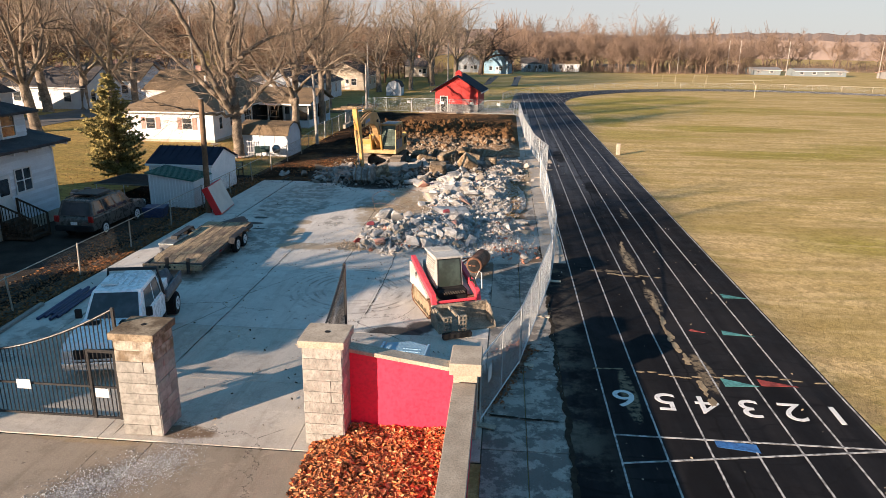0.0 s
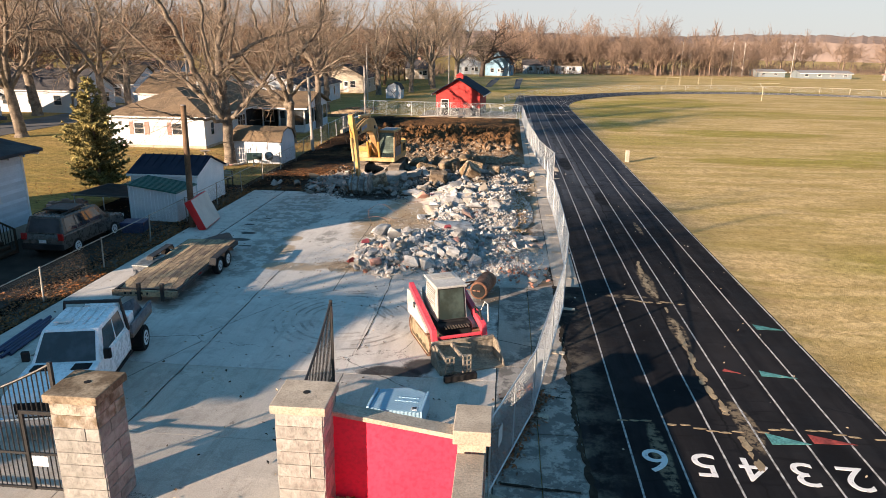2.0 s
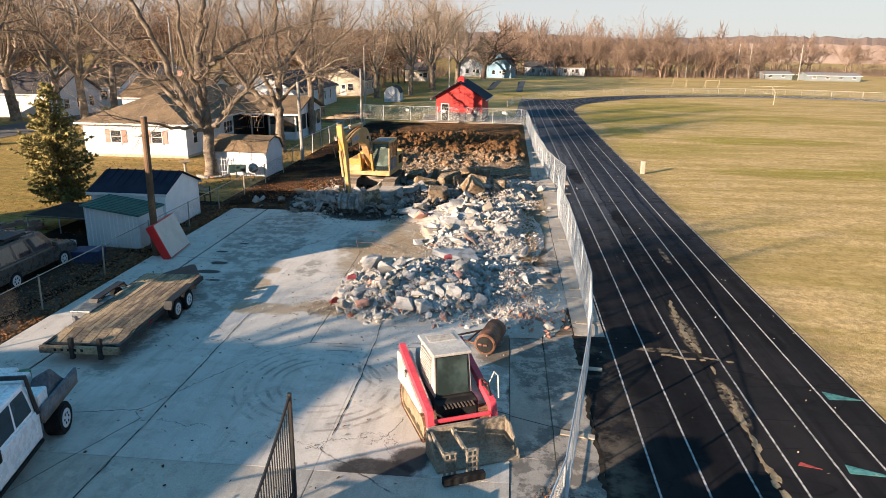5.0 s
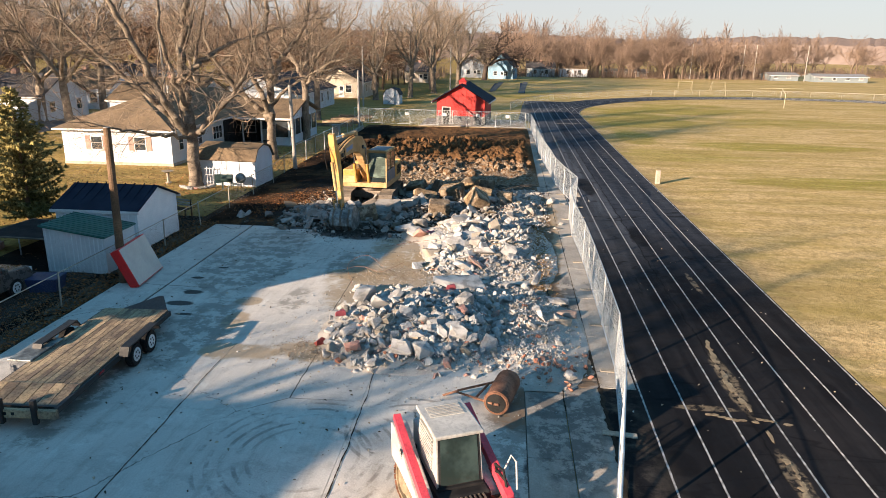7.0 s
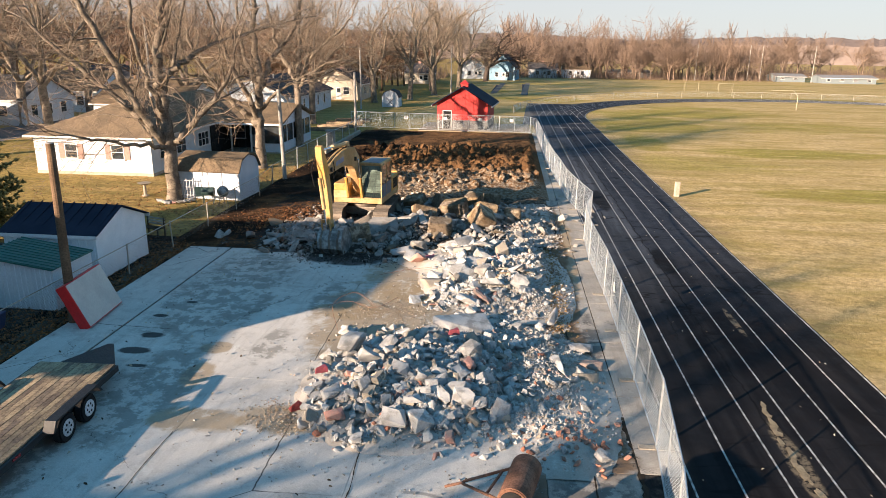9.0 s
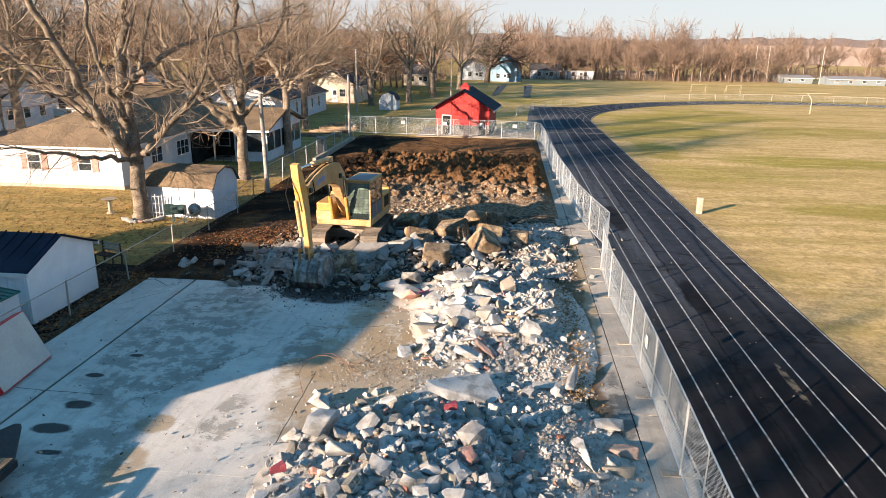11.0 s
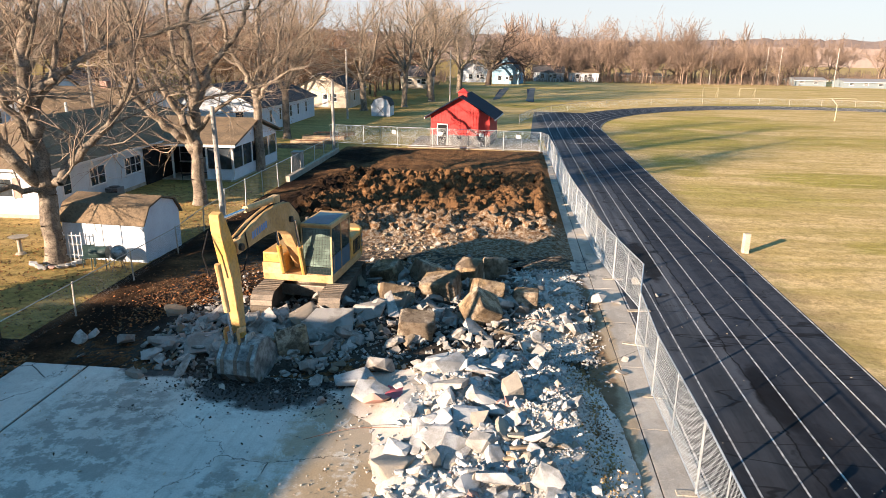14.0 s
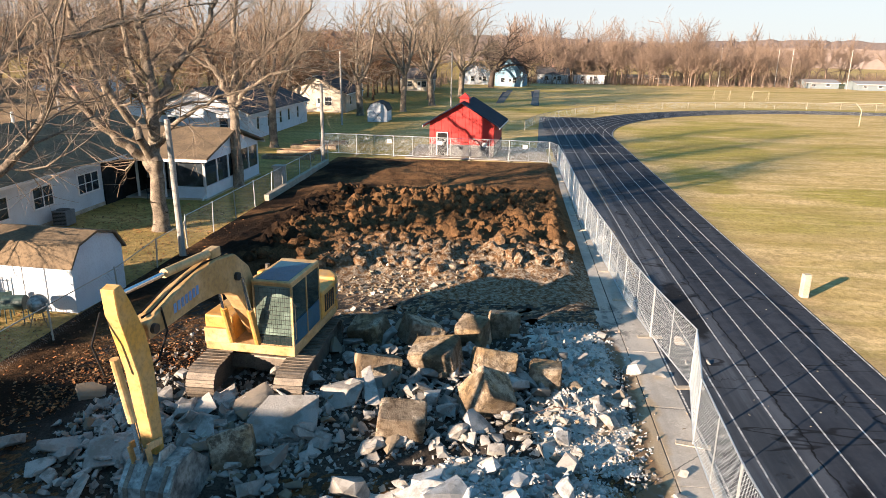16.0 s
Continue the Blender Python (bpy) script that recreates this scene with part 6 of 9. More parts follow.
M_RIM = mat("grey_rim", (0.66, 0.67, 0.68), (0.56, 0.57, 0.58), 4, 20, 0.4, 0.05, metal=0.2)
M_LAMP = mat("clear_lamp", (0.7, 0.7, 0.7), (0.55, 0.55, 0.55), 6, 20, 0.15, 0.0, spec=0.8)
M_TAIL = mat("red_lamp", (0.35, 0.015, 0.012), (0.28, 0.01, 0.01), 6, 20, 0.2, 0.0, spec=0.7)
M_SKRED = mat("faded_red_machine_paint", (0.58, 0.06, 0.085), (0.50, 0.05, 0.07), 1.5, 14, 0.45, 0.08, dark=0.75)
M_SKWHT = mat("dusty_white_machine_paint", (0.46, 0.45, 0.42), (0.38, 0.37, 0.34), 1.5, 14, 0.6, 0.08, dark=0.75)
M_RUST = mat("rusted_steel", (0.28, 0.15, 0.10), (0.17, 0.09, 0.06), 2.5, 18, 0.85, 0.4, metal=0.2, dark=0.55)
M_PLANK = mat("weathered_planks", (0.42, 0.32, 0.20), (0.17, 0.13, 0.10), 0.9, 14, 0.9, 0.4, dark=0.5)
M_TARP = mat("grey_tarp", (0.12, 0.13, 0.15), (0.18, 0.19, 0.2), 3, 12, 0.7, 0.4)


def ribbon(bm, pts, half, x0, x1):
    """A solid beam whose side outline follows pts (y, z) with half widths, pulled from x0 to x1."""
    up, dn = [], []
    for i, (p, h) in enumerate(zip(pts, half)):
        a, b = Vector(pts[max(i - 1, 0)]), Vector(pts[min(i + 1, len(pts) - 1)])
        d = (b - a).normalized()
        n = Vector((-d.y, d.x))
        up.append(tuple(Vector(p) + n * h))
        dn.append(tuple(Vector(p) - n * h))
    return prism(bm, up + dn[::-1], "x", x0, x1)


def stadium(y0, y1, z0, z1, n=8, lift=0.0):
    r = (z1 - z0) / 2
    pts = []
    for k in range(n + 1):
        a = math.pi / 2 + math.pi * k / n
        pts.append((y0 + r + r * math.cos(a), z0 + r + r * math.sin(a)))
    for k in range(n + 1):
        a = -math.pi / 2 + math.pi * k / n
        pts.append((y1 - r + r * math.cos(a), z0 + r + r * math.sin(a)))
    return pts


def around(pts, step):
    """Points and headings at even steps round a closed outline."""
    out, carry = [], 0.0
    for a, b in zip(pts, pts[1:] + pts[:1]):
        a, b = Vector(a), Vector(b)
        L = (b - a).length
        s = carry
        while s < L:
            p = a + (b - a) * (s / L)
            out.append((p, math.atan2(b.y - a.y, b.x - a.x)))
            s += step
        carry = s - L
    return out


def crawler(t, x, w, y0, y1, z0, z1, pad, pad_m, belt_m, label):
    """A track: belt, pads, rollers and its frame."""
    outline = stadium(y0, y1, z0, z1)
    inner = stadium(y0 + 0.06, y1 - 0.06, z0 + 0.06, z1 - 0.06)
    bm = B()
    k = len(outline)
    vs = [[bm.verts.new((xx, *p)) for p in o] for xx in (x - w / 2 + 0.04, x + w / 2 - 0.04) for o in (outline, inner)]
    for i in range(k):
        j = (i + 1) % k
        bm.faces.new((vs[0][i], vs[0][j], vs[2][j], vs[2][i]))
        bm.faces.new((vs[1][i], vs[1][j], vs[3][j], vs[3][i]))
        bm.faces.new((vs[0][i], vs[0][j], vs[1][j], vs[1][i]))
        bm.faces.new((vs[2][i], vs[2][j], vs[3][j], vs[3][i]))
    bmesh.ops.recalc_face_normals(bm, faces=bm.faces)
    belt = part("track_belt", bm, belt_m, t, label)
    bm = B()
    box(bm, -w / 2, w / 2, -pad * 0.46, pad * 0.46, -0.004, 0.022)
    box(bm, -w / 2, w / 2, -pad * 0.1, pad * 0.02, 0.02, 0.05)
    me = mesh_of("track_pad", bm, pad_m)
    for p, a in around(outline, pad):
        o = new("track_pad", me)
        o.parent = belt
        o.matrix_basis = Matrix.Translation((x, p.x, p.y)) @ Matrix.Rotation(a, 4, "X") @ Matrix.Rotation(math.pi, 4, "X")
    bm = B()
    box(bm, x - w * 0.3, x + w * 0.3, y0 + 0.35, y1 - 0.35, z0 + 0.16, z1 - 0.16, 0.03)
    part("track_frame", bm, belt_m, t)
    r = (z1 - z0) / 2
    for y, rr in ((y0 + r, r * 0.82), (y1 - r, r * 0.82)):
        bm = B()
        cyl(bm, (x - w * 0.28, y, z0 + r), (x + w * 0.28, y, z0 + r), rr, seg=18)
        part("track_wheel", bm, belt_m, t)
    n = int((y1 - y0 - 2 * r) / 0.42)
    for i in range(n):
        y = y0 + r + 0.3 + i * 0.42
        bm = B()
        cyl(bm, (x - w * 0.25, y, z0 + 0.16), (x + w * 0.25, y, z0 + 0.16), 0.1, seg=12)
        part("roller", bm, belt_m, t)


# excavator
ex = thing("excavator", -8.5, 50.75, 0.12, -5, "yellow tracked excavator with boom lowered over rubble", "excavator")
for x in (-1.2, 1.2):
    crawler(ex, x, 0.78, -2.4, 2.1, 0.0, 0.92, 0.19, M_STEEL, M_STEEL, "worn steel crawler track")
for ob in ex.children:
    ob.matrix_basis = pose(0.06, 0, 0, 0, 0, 5)
bm = B()
box(bm, -0.95, 0.95, -0.9, 0.9, 0.35, 0.8, 0.05)
cyl(bm, (0, 0, 0.78), (0, 0, 1.1), 0.75, seg=28)
part("undercarriage", bm, M_STEEL, ex)
bm = B()
prism(bm, [(-1.32, -1.35), (1.32, -1.35), (1.32, 2.0), (0.9, 2.65), (-0.9, 2.65), (-1.32, 2.0)], "z", 1.08, 1.34, 0.03)
part("platform", bm, M_YELP, ex)
bm = B()
prism(bm, [(-1.33, 0.75), (1.33, 0.75), (1.33, 1.95), (-1.33, 1.95)], "z", 1.34, 2.22, 0.07)
part("engine_cover", bm, M_YEL, ex)
bm = B()
prism(bm, [(-1.33, 1.97), (1.33, 1.97), (1.33, 2.2), (0.95, 2.72), (-0.95, 2.72), (-1.33, 2.2)], "z", 1.15, 2.3, 0.08)
part("counterweight", bm, M_YEL, ex)
bm = B()
box(bm, -1.33, -0.5, -1.3, 0.72, 1.34, 2.1, 0.06)
part("tank", bm, M_YEL, ex)
bm = B()
box(bm, -1.30, -0.55, -1.42, -1.31, 1.34, 1.75, 0.02)
part("step_box", bm, M_YELP, ex)
bm = B()
cyl(bm, (-0.7, 1.5, 2.2), (-0.7, 1.5, 2.75), 0.07, seg=10)
part("exhaust", bm, M_STEEL, ex)
for k in range(5):
    bm = B()
    box(bm, 1.331, 1.345, 1.0 + k * 0.17, 1.1 + k * 0.17, 1.5, 2.05)
    part("vent_slat", bm, M_DARK, ex)
for k, q in enumerate(((0.80, 1.95, 1.95, 2.1), (0.85, 1.75, 1.75, 1.85), (0.85, 1.55, 1.6, 1.68))):
    bm = B()
    box(bm, 1.335, 1.342, 1.98, 2.16, q[2] - 0.04, q[3] - 0.04)
    part("decal_bar", bm, M_INK, ex)
# cab
CX0, CX1, CY0, CY1, CZ0, CZ1 = 0.22, 1.30, -1.35, 0.62, 1.34, 3.18
bm = B()
post = 0.06
for x in (CX0, CX1):
    for y in (CY0, CY1, -0.35):
        box(bm, x - post / 2, x + post / 2, y - post / 2, y + post / 2, CZ0, CZ1, 0.012)
for z in (CZ0 + 0.03, CZ1 - 0.03):
    for x in (CX0, CX1):
        box(bm, x - post / 2, x + post / 2, CY0, CY1, z - 0.04, z + 0.04)
    for y in (CY0, CY1):
        box(bm, CX0, CX1, y - post / 2, y + post / 2, z - 0.04, z + 0.04)
cab = part("cab_frame", bm, M_YELP, ex, "yellow cab frame with wire guard")
bm = B()
box(bm, CX0 - 0.03, CX1 + 0.03, CY0 - 0.08, CY1 + 0.03, CZ1, CZ1 + 0.09, 0.04)
part("cab_roof", bm, M_YELP, cab)
bm = B()
box(bm, CX0 + 0.08, CX1 - 0.08, CY0 + 0.02, 0.3, CZ1 + 0.088, CZ1 + 0.10)
part("roof_window", bm, M_TEALP, cab, "dark blue roof window")
bm = B()
box(bm, CX0 + 0.03, CX1 - 0.03, CY0 - 0.005, CY0 + 0.01, CZ0 + 0.35, CZ1 - 0.06)
part("windscreen", bm, M_CABX, cab)
bm = B()
box(bm, CX0 + 0.03, CX1 - 0.03, CY0 - 0.01, CY0 + 0.015, CZ0 + 0.02, CZ0 + 0.33)
part("lower_windscreen", bm, M_CABG, cab)
for x, nm in ((CX0, "side_window"), (CX1, "door_window")):
    for y0, y1 in ((CY0 + 0.04, -0.39), (-0.31, CY1 - 0.04)):
        bm = B()
        box(bm, x - 0.008, x + 0.008, y0, y1, CZ0 + 0.75, CZ1 - 0.08)
        part(nm, bm, M_CABG, cab)
        bm = B()
        box(bm, x - 0.02, x + 0.02, y0, y1, CZ0 + 0.04, CZ0 + 0.72)
        part("door_panel", bm, M_TEALP if x == CX1 else M_YEL, cab)
bm = B()
box(bm, CX0 + 0.03, CX1 - 0.03, CY1 - 0.01, CY1 + 0.01, CZ0 + 0.04, CZ1 - 0.06)
part("rear_panel", bm, M_CABG, cab)
rows = []
for k in range(9):
    x = CX0 + 0.06 + k * (CX1 - CX0 - 0.12) / 8
    rows.append((x, CY0 - 0.06, CZ0 + 0.05, x, CY0 - 0.06, CZ1 - 0.1, 0.0045, 0.0045))
for k in range(14):
    z = CZ0 + 0.06 + k * 0.128
    rows.append((CX0 + 0.03, CY0 - 0.06, z, CX1 - 0.03, CY0 - 0.06, z, 0.0045, 0.0045))
tubes("wire_guard", rows, M_BLACK, 4, cab)
bm = B()
box(bm, 0.5, 1.02, -0.5, 0.05, CZ0 + 0.05, CZ0 + 0.5, 0.05)
box(bm, 0.5, 1.02, 0.0, 0.14, CZ0 + 0.4, CZ0 + 1.15, 0.05)
part("seat", bm, M_DARK, cab)
bm = B()
tube(bm, [(CX1 + 0.03, CY0 - 0.02, CZ0 + 0.25), (CX1 + 0.1, CY0 - 0.02, CZ0 + 0.3), (CX1 + 0.1, CY0 - 0.02, CZ0 + 1.3), (CX1 + 0.03, CY0 - 0.02, CZ0 + 1.35)], 0.014, 6)
part("grab_rail", bm, M_BLACK, cab)
# boom, stick, bucket
BX = -0.12
bm = B()
ribbon(bm, [(-0.55, 1.5), (-1.05, 2.45), (-1.6, 3.3), (-2.15, 3.68), (-2.9, 3.83), (-3.8, 3.83), (-4.7, 3.74), (-5.75, 3.58)], [0.24, 0.38, 0.46, 0.50, 0.44, 0.37, 0.31, 0.19], BX - 0.21, BX + 0.21)
bmesh.ops.bevel(bm, geom=list(bm.edges), offset=0.025, segments=1, affect="EDGES")
boom = part("boom", bm, M_YELP, ex, "bent pale yellow boom")
for k in range(7):
    bm = B()
    y = -3.85 - k * 0.155
    zc = 3.83 + (y + 3.8) * 0.1
    box(bm, BX + 0.211, BX + 0.216, y - 0.055, y + 0.05, zc - 0.11, zc + 0.11)
    part("logo_bar", bm, M_LOGO, boom)
for y, z in ((-2.0, 3.55), (-5.62, 3.6), (-0.62, 1.58)):
    bm = B()
    cyl(bm, (BX - 0.3, y, z), (BX + 0.3, y, z), 0.11, seg=16)
    part("pin", bm, M_BLACK, boom)
for x in (BX - 0.38, BX + 0.38):
    bm = B()
    cyl(bm, (x, -1.35, 1.4), (x, -1.7, 2.5), 0.095, seg=12)
    c = part("boom_cylinder", bm, M_YEL, ex)
    bm = B()
    cyl(bm, (x, -1.7, 2.5), (x, -2.0, 3.52), 0.05, seg=12)
    part("rod", bm, M_CHROME, c)
bm = B()
cyl(bm, (BX, -2.75, 4.40), (BX, -4.75, 4.50), 0.105, seg=12)
c = part("stick_cylinder", bm, M_YELP, ex)
bm = B()
cyl(bm, (BX, -4.75, 4.50), (BX, -6.2, 4.55), 0.055, seg=12)
part("rod", bm, M_CHROME, c)
bm = B()
box(bm, BX - 0.12, BX + 0.12, -2.95, -2.5, 4.15, 4.5, 0.03)
part("cylinder_bracket", bm, M_YELP, boom)
for s in (-0.1, 0.1):
    bm = B()
    tube(bm, [(BX + s, -0.95, 3.1), (BX + s, -1.5, 3.9), (BX + s, -2.2, 4.24), (BX + s, -3.4, 4.3), (BX + s, -4.6, 4.14), (BX + s, -5.5, 3.9), (BX + s, -5.8, 3.9)], 0.025, 6)
    part("hose", bm, M_RUBBER, boom)
bm = B()
tube(bm, [(BX + 0.22, -5.3, 3.95), (BX + 0.28, -5.25, 3.4), (BX + 0.26, -5.6, 2.9), (BX + 0.2, -6.2, 2.8)], 0.022, 6)
part("hose", bm, M_RUBBER, ex)
bm = B()
tube(bm, [(BX - 0.2, -6.6, 4.3), (BX - 0.28, -6.85, 3.7), (BX - 0.2, -6.7, 3.0)], 0.022, 6)
part("hose", bm, M_RUBBER, ex)
bm = B()
ribbon(bm, [(-6.45, 4.78), (-6.35, 4.3), (-6.15, 3.6), (-6.05, 2.9), (-6.05, 1.8), (-6.07, 0.85)], [0.12, 0.23, 0.29, 0.26, 0.20, 0.13], BX - 0.155, BX + 0.155)
bmesh.ops.bevel(bm, geom=list(bm.edges), offset=0.02, segments=1, affect="EDGES")
stick = part("stick", bm, M_YEL, ex, "bright yellow dipper stick")
bm = B()
cyl(bm, (BX, -6.72, 3.4), (BX, -6.55, 1.95), 0.09, seg=12)
c = part("bucket_cylinder", bm, M_YELP, ex)
bm = B()
cyl(bm, (BX, -6.55, 1.95), (BX, -6.48, 1.2), 0.05, seg=12)
part("rod", bm, M_CHROME, c)
for s in (-0.2, 0.2):
    bm = B()
    ribbon(bm, [(-6.05, 1.25), (-6.52, 1.35)], [0.07, 0.07], BX + s - 0.02, BX + s + 0.02)
    ribbon(bm, [(-6.52, 1.35), (-6.45, 0.75)], [0.06, 0.06], BX + s - 0.02, BX + s + 0.02)
    part("link", bm, M_YELP, stick)
bm = B()
back = [(-5.85, 0.98), (-6.45, 0.95), (-6.85, 0.6), (-6.92, 0.2), (-6.68, -0.1), (-5.75, -0.14)]
ribbon(bm, back, [0.03] * 6, BX - 0.56, BX + 0.56)
bucket = part("bucket", bm, M_BUCKET, ex, "scraped grey steel digging bucket")
for x in (-0.4, 0.0, 0.4):
    bm = B()
    ribbon(bm, [(y - 0.03 * (1 if y < -6.3 else 0), z - (0.035 if z < 0 else 0)) for y, z in back[1:]], [0.02] * 5, BX + x - 0.05, BX + x + 0.05)
    part("wear_strip", bm, M_STEEL, bucket)
bm = B()
prism(bm, [(-5.85, -0.2), (-5.5, -0.16), (-5.5, -0.1), (-5.85, -0.09)], "x", BX - 0.58, BX + 0.58)
part("cutting_edge", bm, M_STEEL, bucket)
for x in (-0.56, 0.56):
    bm = B()
    prism(bm, back + [(-5.35, 0.1), (-5.45, 0.55)], "x", BX + x - 0.02, BX + x + 0.02)
    part("side_plate", bm, M_BUCKET, bucket)
bm = B()
for s in (-0.2, 0.2):
    prism(bm, [(-5.85, 0.96), (-6.55, 0.96), (-6.4, 1.2), (-6.0, 1.15)], "x", BX + s - 0.03, BX + s + 0.03)
part("ear", bm, M_BUCKET, bucket)
for k in range(5):
    bm = B()
    x = BX - 0.48 + k * 0.24
    prism(bm, [(-5.8, -0.17), (-5.45, -0.12), (-5.8, -0.06)], "x", x - 0.05, x + 0.05)
    part("tooth", bm, M_STEEL, bucket)


def aslant(ob, by, shift):
    """Leans a part and its pieces sideways below the stick's pin."""
    for v in ob.data.vertices:
        v.co.x += by * (4.4 - v.co.z) + shift
    for c in ob.children:
        aslant(c, by, shift)


for ob in list(ex.children):
    kind = ob.name.split(".")[0]
    if kind in ("stick", "bucket", "bucket_cylinder"):
        aslant(ob, 0.065, 0.2 if kind == "bucket" else 0.0)


def frustum(base, top, z0, z1):
    """Eight corners: base and top as (x half, y front, y back)."""
    bx, b0, b1 = base
    tx, t0, t1 = top
    return [Vector(p) for p in ((-bx, b0, z0), (bx, b0, z0), (bx, b1, z0), (-bx, b1, z0), (-tx, t0, z1), (tx, t0, z1), (tx, t1, z1), (-tx, t1, z1))]


def facet(c, ids, a0, a1, b0, b1, out=0.008):
    """A thin panel on one face of a frustum, between shares a along and b up."""
    p = [c[i] for i in ids]
    n = (p[1] - p[0]).cross(p[3] - p[0]).normalized()
    def at(a, b):
        return (p[0] * (1 - a) + p[1] * a) * (1 - b) + (p[3] * (1 - a) + p[2] * a) * b
    q = [at(a0, b0), at(a1, b0), at(a1, b1), at(a0, b1)]
    bm = B()
    lo = [bm.verts.new(v - n * 0.01) for v in q]
    hi = [bm.verts.new(v + n * out) for v in q]
    bm.faces.new(hi)
    for i in range(4):
        bm.faces.new((lo[i], lo[(i + 1) % 4], hi[(i + 1) % 4], hi[i]))
    return bm


# skid steer on rubber tracks
sk = thing("skid_steer", -1.36, 22.75, 0.0, 24, "red and white compact track loader with grapple bucket", "loader")
for x in (-0.80, 0.80):
    crawler(sk, x, 0.40, -1.15, 1.2, 0.0, 0.66, 0.13, M_RUST, mat("dusty_rubber_track", (0.30, 0.24, 0.16), (0.20, 0.16, 0.11), 3, 18, 0.9, 0.4), "dusty rubber crawler track")
bm = B()
box(bm, -0.6, 0.6, -0.95, 1.25, 0.3, 0.95, 0.06)
part("chassis", bm, M_DARK, sk)
for s in (-1, 1):
    bm = B()
    prism(bm, [(1.45, 0.62), (1.5, 1.42), (1.2, 1.45), (0.3, 1.1), (-0.75, 0.8), (-0.75, 0.66)], "x", s * 0.62, s * 1.0, 0.03)
    part("side_panel", bm, M_SKWHT, sk)
    bm = B()
    ribbon(bm, [(1.35, 1.62), (0.4, 1.33), (-0.6, 1.06), (-1.2, 0.9), (-1.42, 0.42)], [0.07, 0.09, 0.10, 0.13, 0.09], s * 0.97, s * 0.80)
    part("lift_arm", bm, M_SKRED, sk, "faded red lift arm")
    bm = B()
    cyl(bm, (s * 0.86, 0.9, 1.0), (s * 0.86, -0.9, 0.85), 0.055, seg=10)
    part("lift_cylinder", bm, M_CHROME, sk)
    bm = B()
    cyl(bm, (s * 0.99, 0.62, 1.12), (s * 1.0, 0.62, 1.12), 0.12, seg=16)
    part("arm_pivot", bm, M_DARK, sk)
bm = B()
box(bm, -0.8, 0.8, -1.34, -1.26, 0.66, 0.76, 0.03)
part("cross_beam", bm, M_SKRED, sk)
c = [Vector(p) for p in ((-0.53, -0.62, 0.9), (0.53, -0.62, 0.9), (0.53, 0.9, 0.9), (-0.53, 0.9, 0.9), (-0.5, -0.42, 2.02), (0.5, -0.42, 2.02), (0.46, 0.82, 1.98), (-0.46, 0.82, 1.98))]
bm = B()
for p in [(-0.53, -0.62, 0.9), (0.53, -0.62, 0.9), (-0.5, -0.42, 2.02), (0.5, -0.42, 2.02), (-0.53, 0.9, 0.9), (0.53, 0.9, 0.9), (-0.46, 0.82, 1.98), (0.46, 0.82, 1.98)]:
    bm.verts.new(p)
bmesh.ops.convex_hull(bm, input=bm.verts)
cab = part("cab", bm, M_SKWHT, sk, "dusty white enclosed cab")
bm = B()
box(bm, -0.56, 0.56, -0.52, 0.9, 2.0, 2.08, 0.03)
part("roof", bm, M_SKWHT, cab)
part("windscreen_frame", facet(c, (0, 1, 5, 4), 0.03, 0.97, 0.06, 0.97, 0.006), M_DARK, cab)
part("windscreen", facet(c, (0, 1, 5, 4), 0.08, 0.92, 0.10, 0.94, 0.014), M_CABL, cab)
for k in range(8):
    bm = B()
    box(bm, -0.4, 0.4, 0.25 + k * 0.06, 0.28 + k * 0.06, 2.078, 2.10)
    part("roof_slat", bm, M_SKWHT, cab)
bm = B()
box(bm, -0.53, 0.53, -0.70, -0.60, 0.9, 1.0, 0.02)
part("sill", bm, M_DARK, cab)
for s in (-1, 1):
    for k in range(11):
        bm = B()
        box(bm, s * 0.50, s * 0.545, -0.25, 0.62, 1.1 + k * 0.075, 1.14 + k * 0.075)
        part("side_slat", bm, M_SKWHT, cab)
bm = B()
box(bm, -0.45, 0.45, 0.95, 1.5, 0.8, 1.45, 0.08)
part("engine_hood", bm, M_SKWHT, sk)
bm = B()
for k in range(9):
    box(bm, -0.42 + k * 0.1, -0.38 + k * 0.1, -1.15, -0.66, 0.9, 0.93)
part("foot_grate", bm, M_STEEL, sk)
bm = B()
tube(bm, [(0.95, -0.7, 1.1), (1.15, -0.7, 1.5), (1.15, -0.95, 1.5), (1.1, -1.15, 1.0)], 0.022, 8)
part("hose_guard", bm, M_SKWHT, sk)
bm = B()
tube(bm, [(0.9, -0.6, 1.0), (0.75, -0.75, 1.4), (0.85, -0.95, 1.35), (0.9, -1.1, 0.95)], 0.03, 8)
tube(bm, [(0.85, -0.5, 1.05), (0.8, -0.8, 1.25), (0.92, -1.0, 1.1)], 0.03, 8)
part("hose_bundle", bm, M_DARK, sk)
M_BKT = mat("muddy_bucket_steel", (0.38, 0.33, 0.26), (0.24, 0.205, 0.16), 2, 14, 0.75, 0.3, metal=0.2, dark=0.6)
bm = B()
scoop = [(-1.5, 0.62), (-1.52, 0.1), (-1.62, 0.03), (-2.4, 0.03)]
ribbon(bm, scoop, [0.025] * 4, -1.05, 1.15)
bk = part("bucket", bm, M_BKT, sk, "muddy open steel bucket")
for x in (-1.05, 1.15):
    bm = B()
    prism(bm, [(-1.48, 0.66), (-1.5, 0.03), (-2.42, 0.03), (-2.35, 0.2), (-1.8, 0.64)], "x", x - 0.02, x + 0.02)
    part("side_plate", bm, M_BKT, bk)
bm = B()
box(bm, -1.05, 1.15, -1.58, -1.46, 0.58, 0.70, 0.02)
part("top_bar", bm, M_BKT, bk)
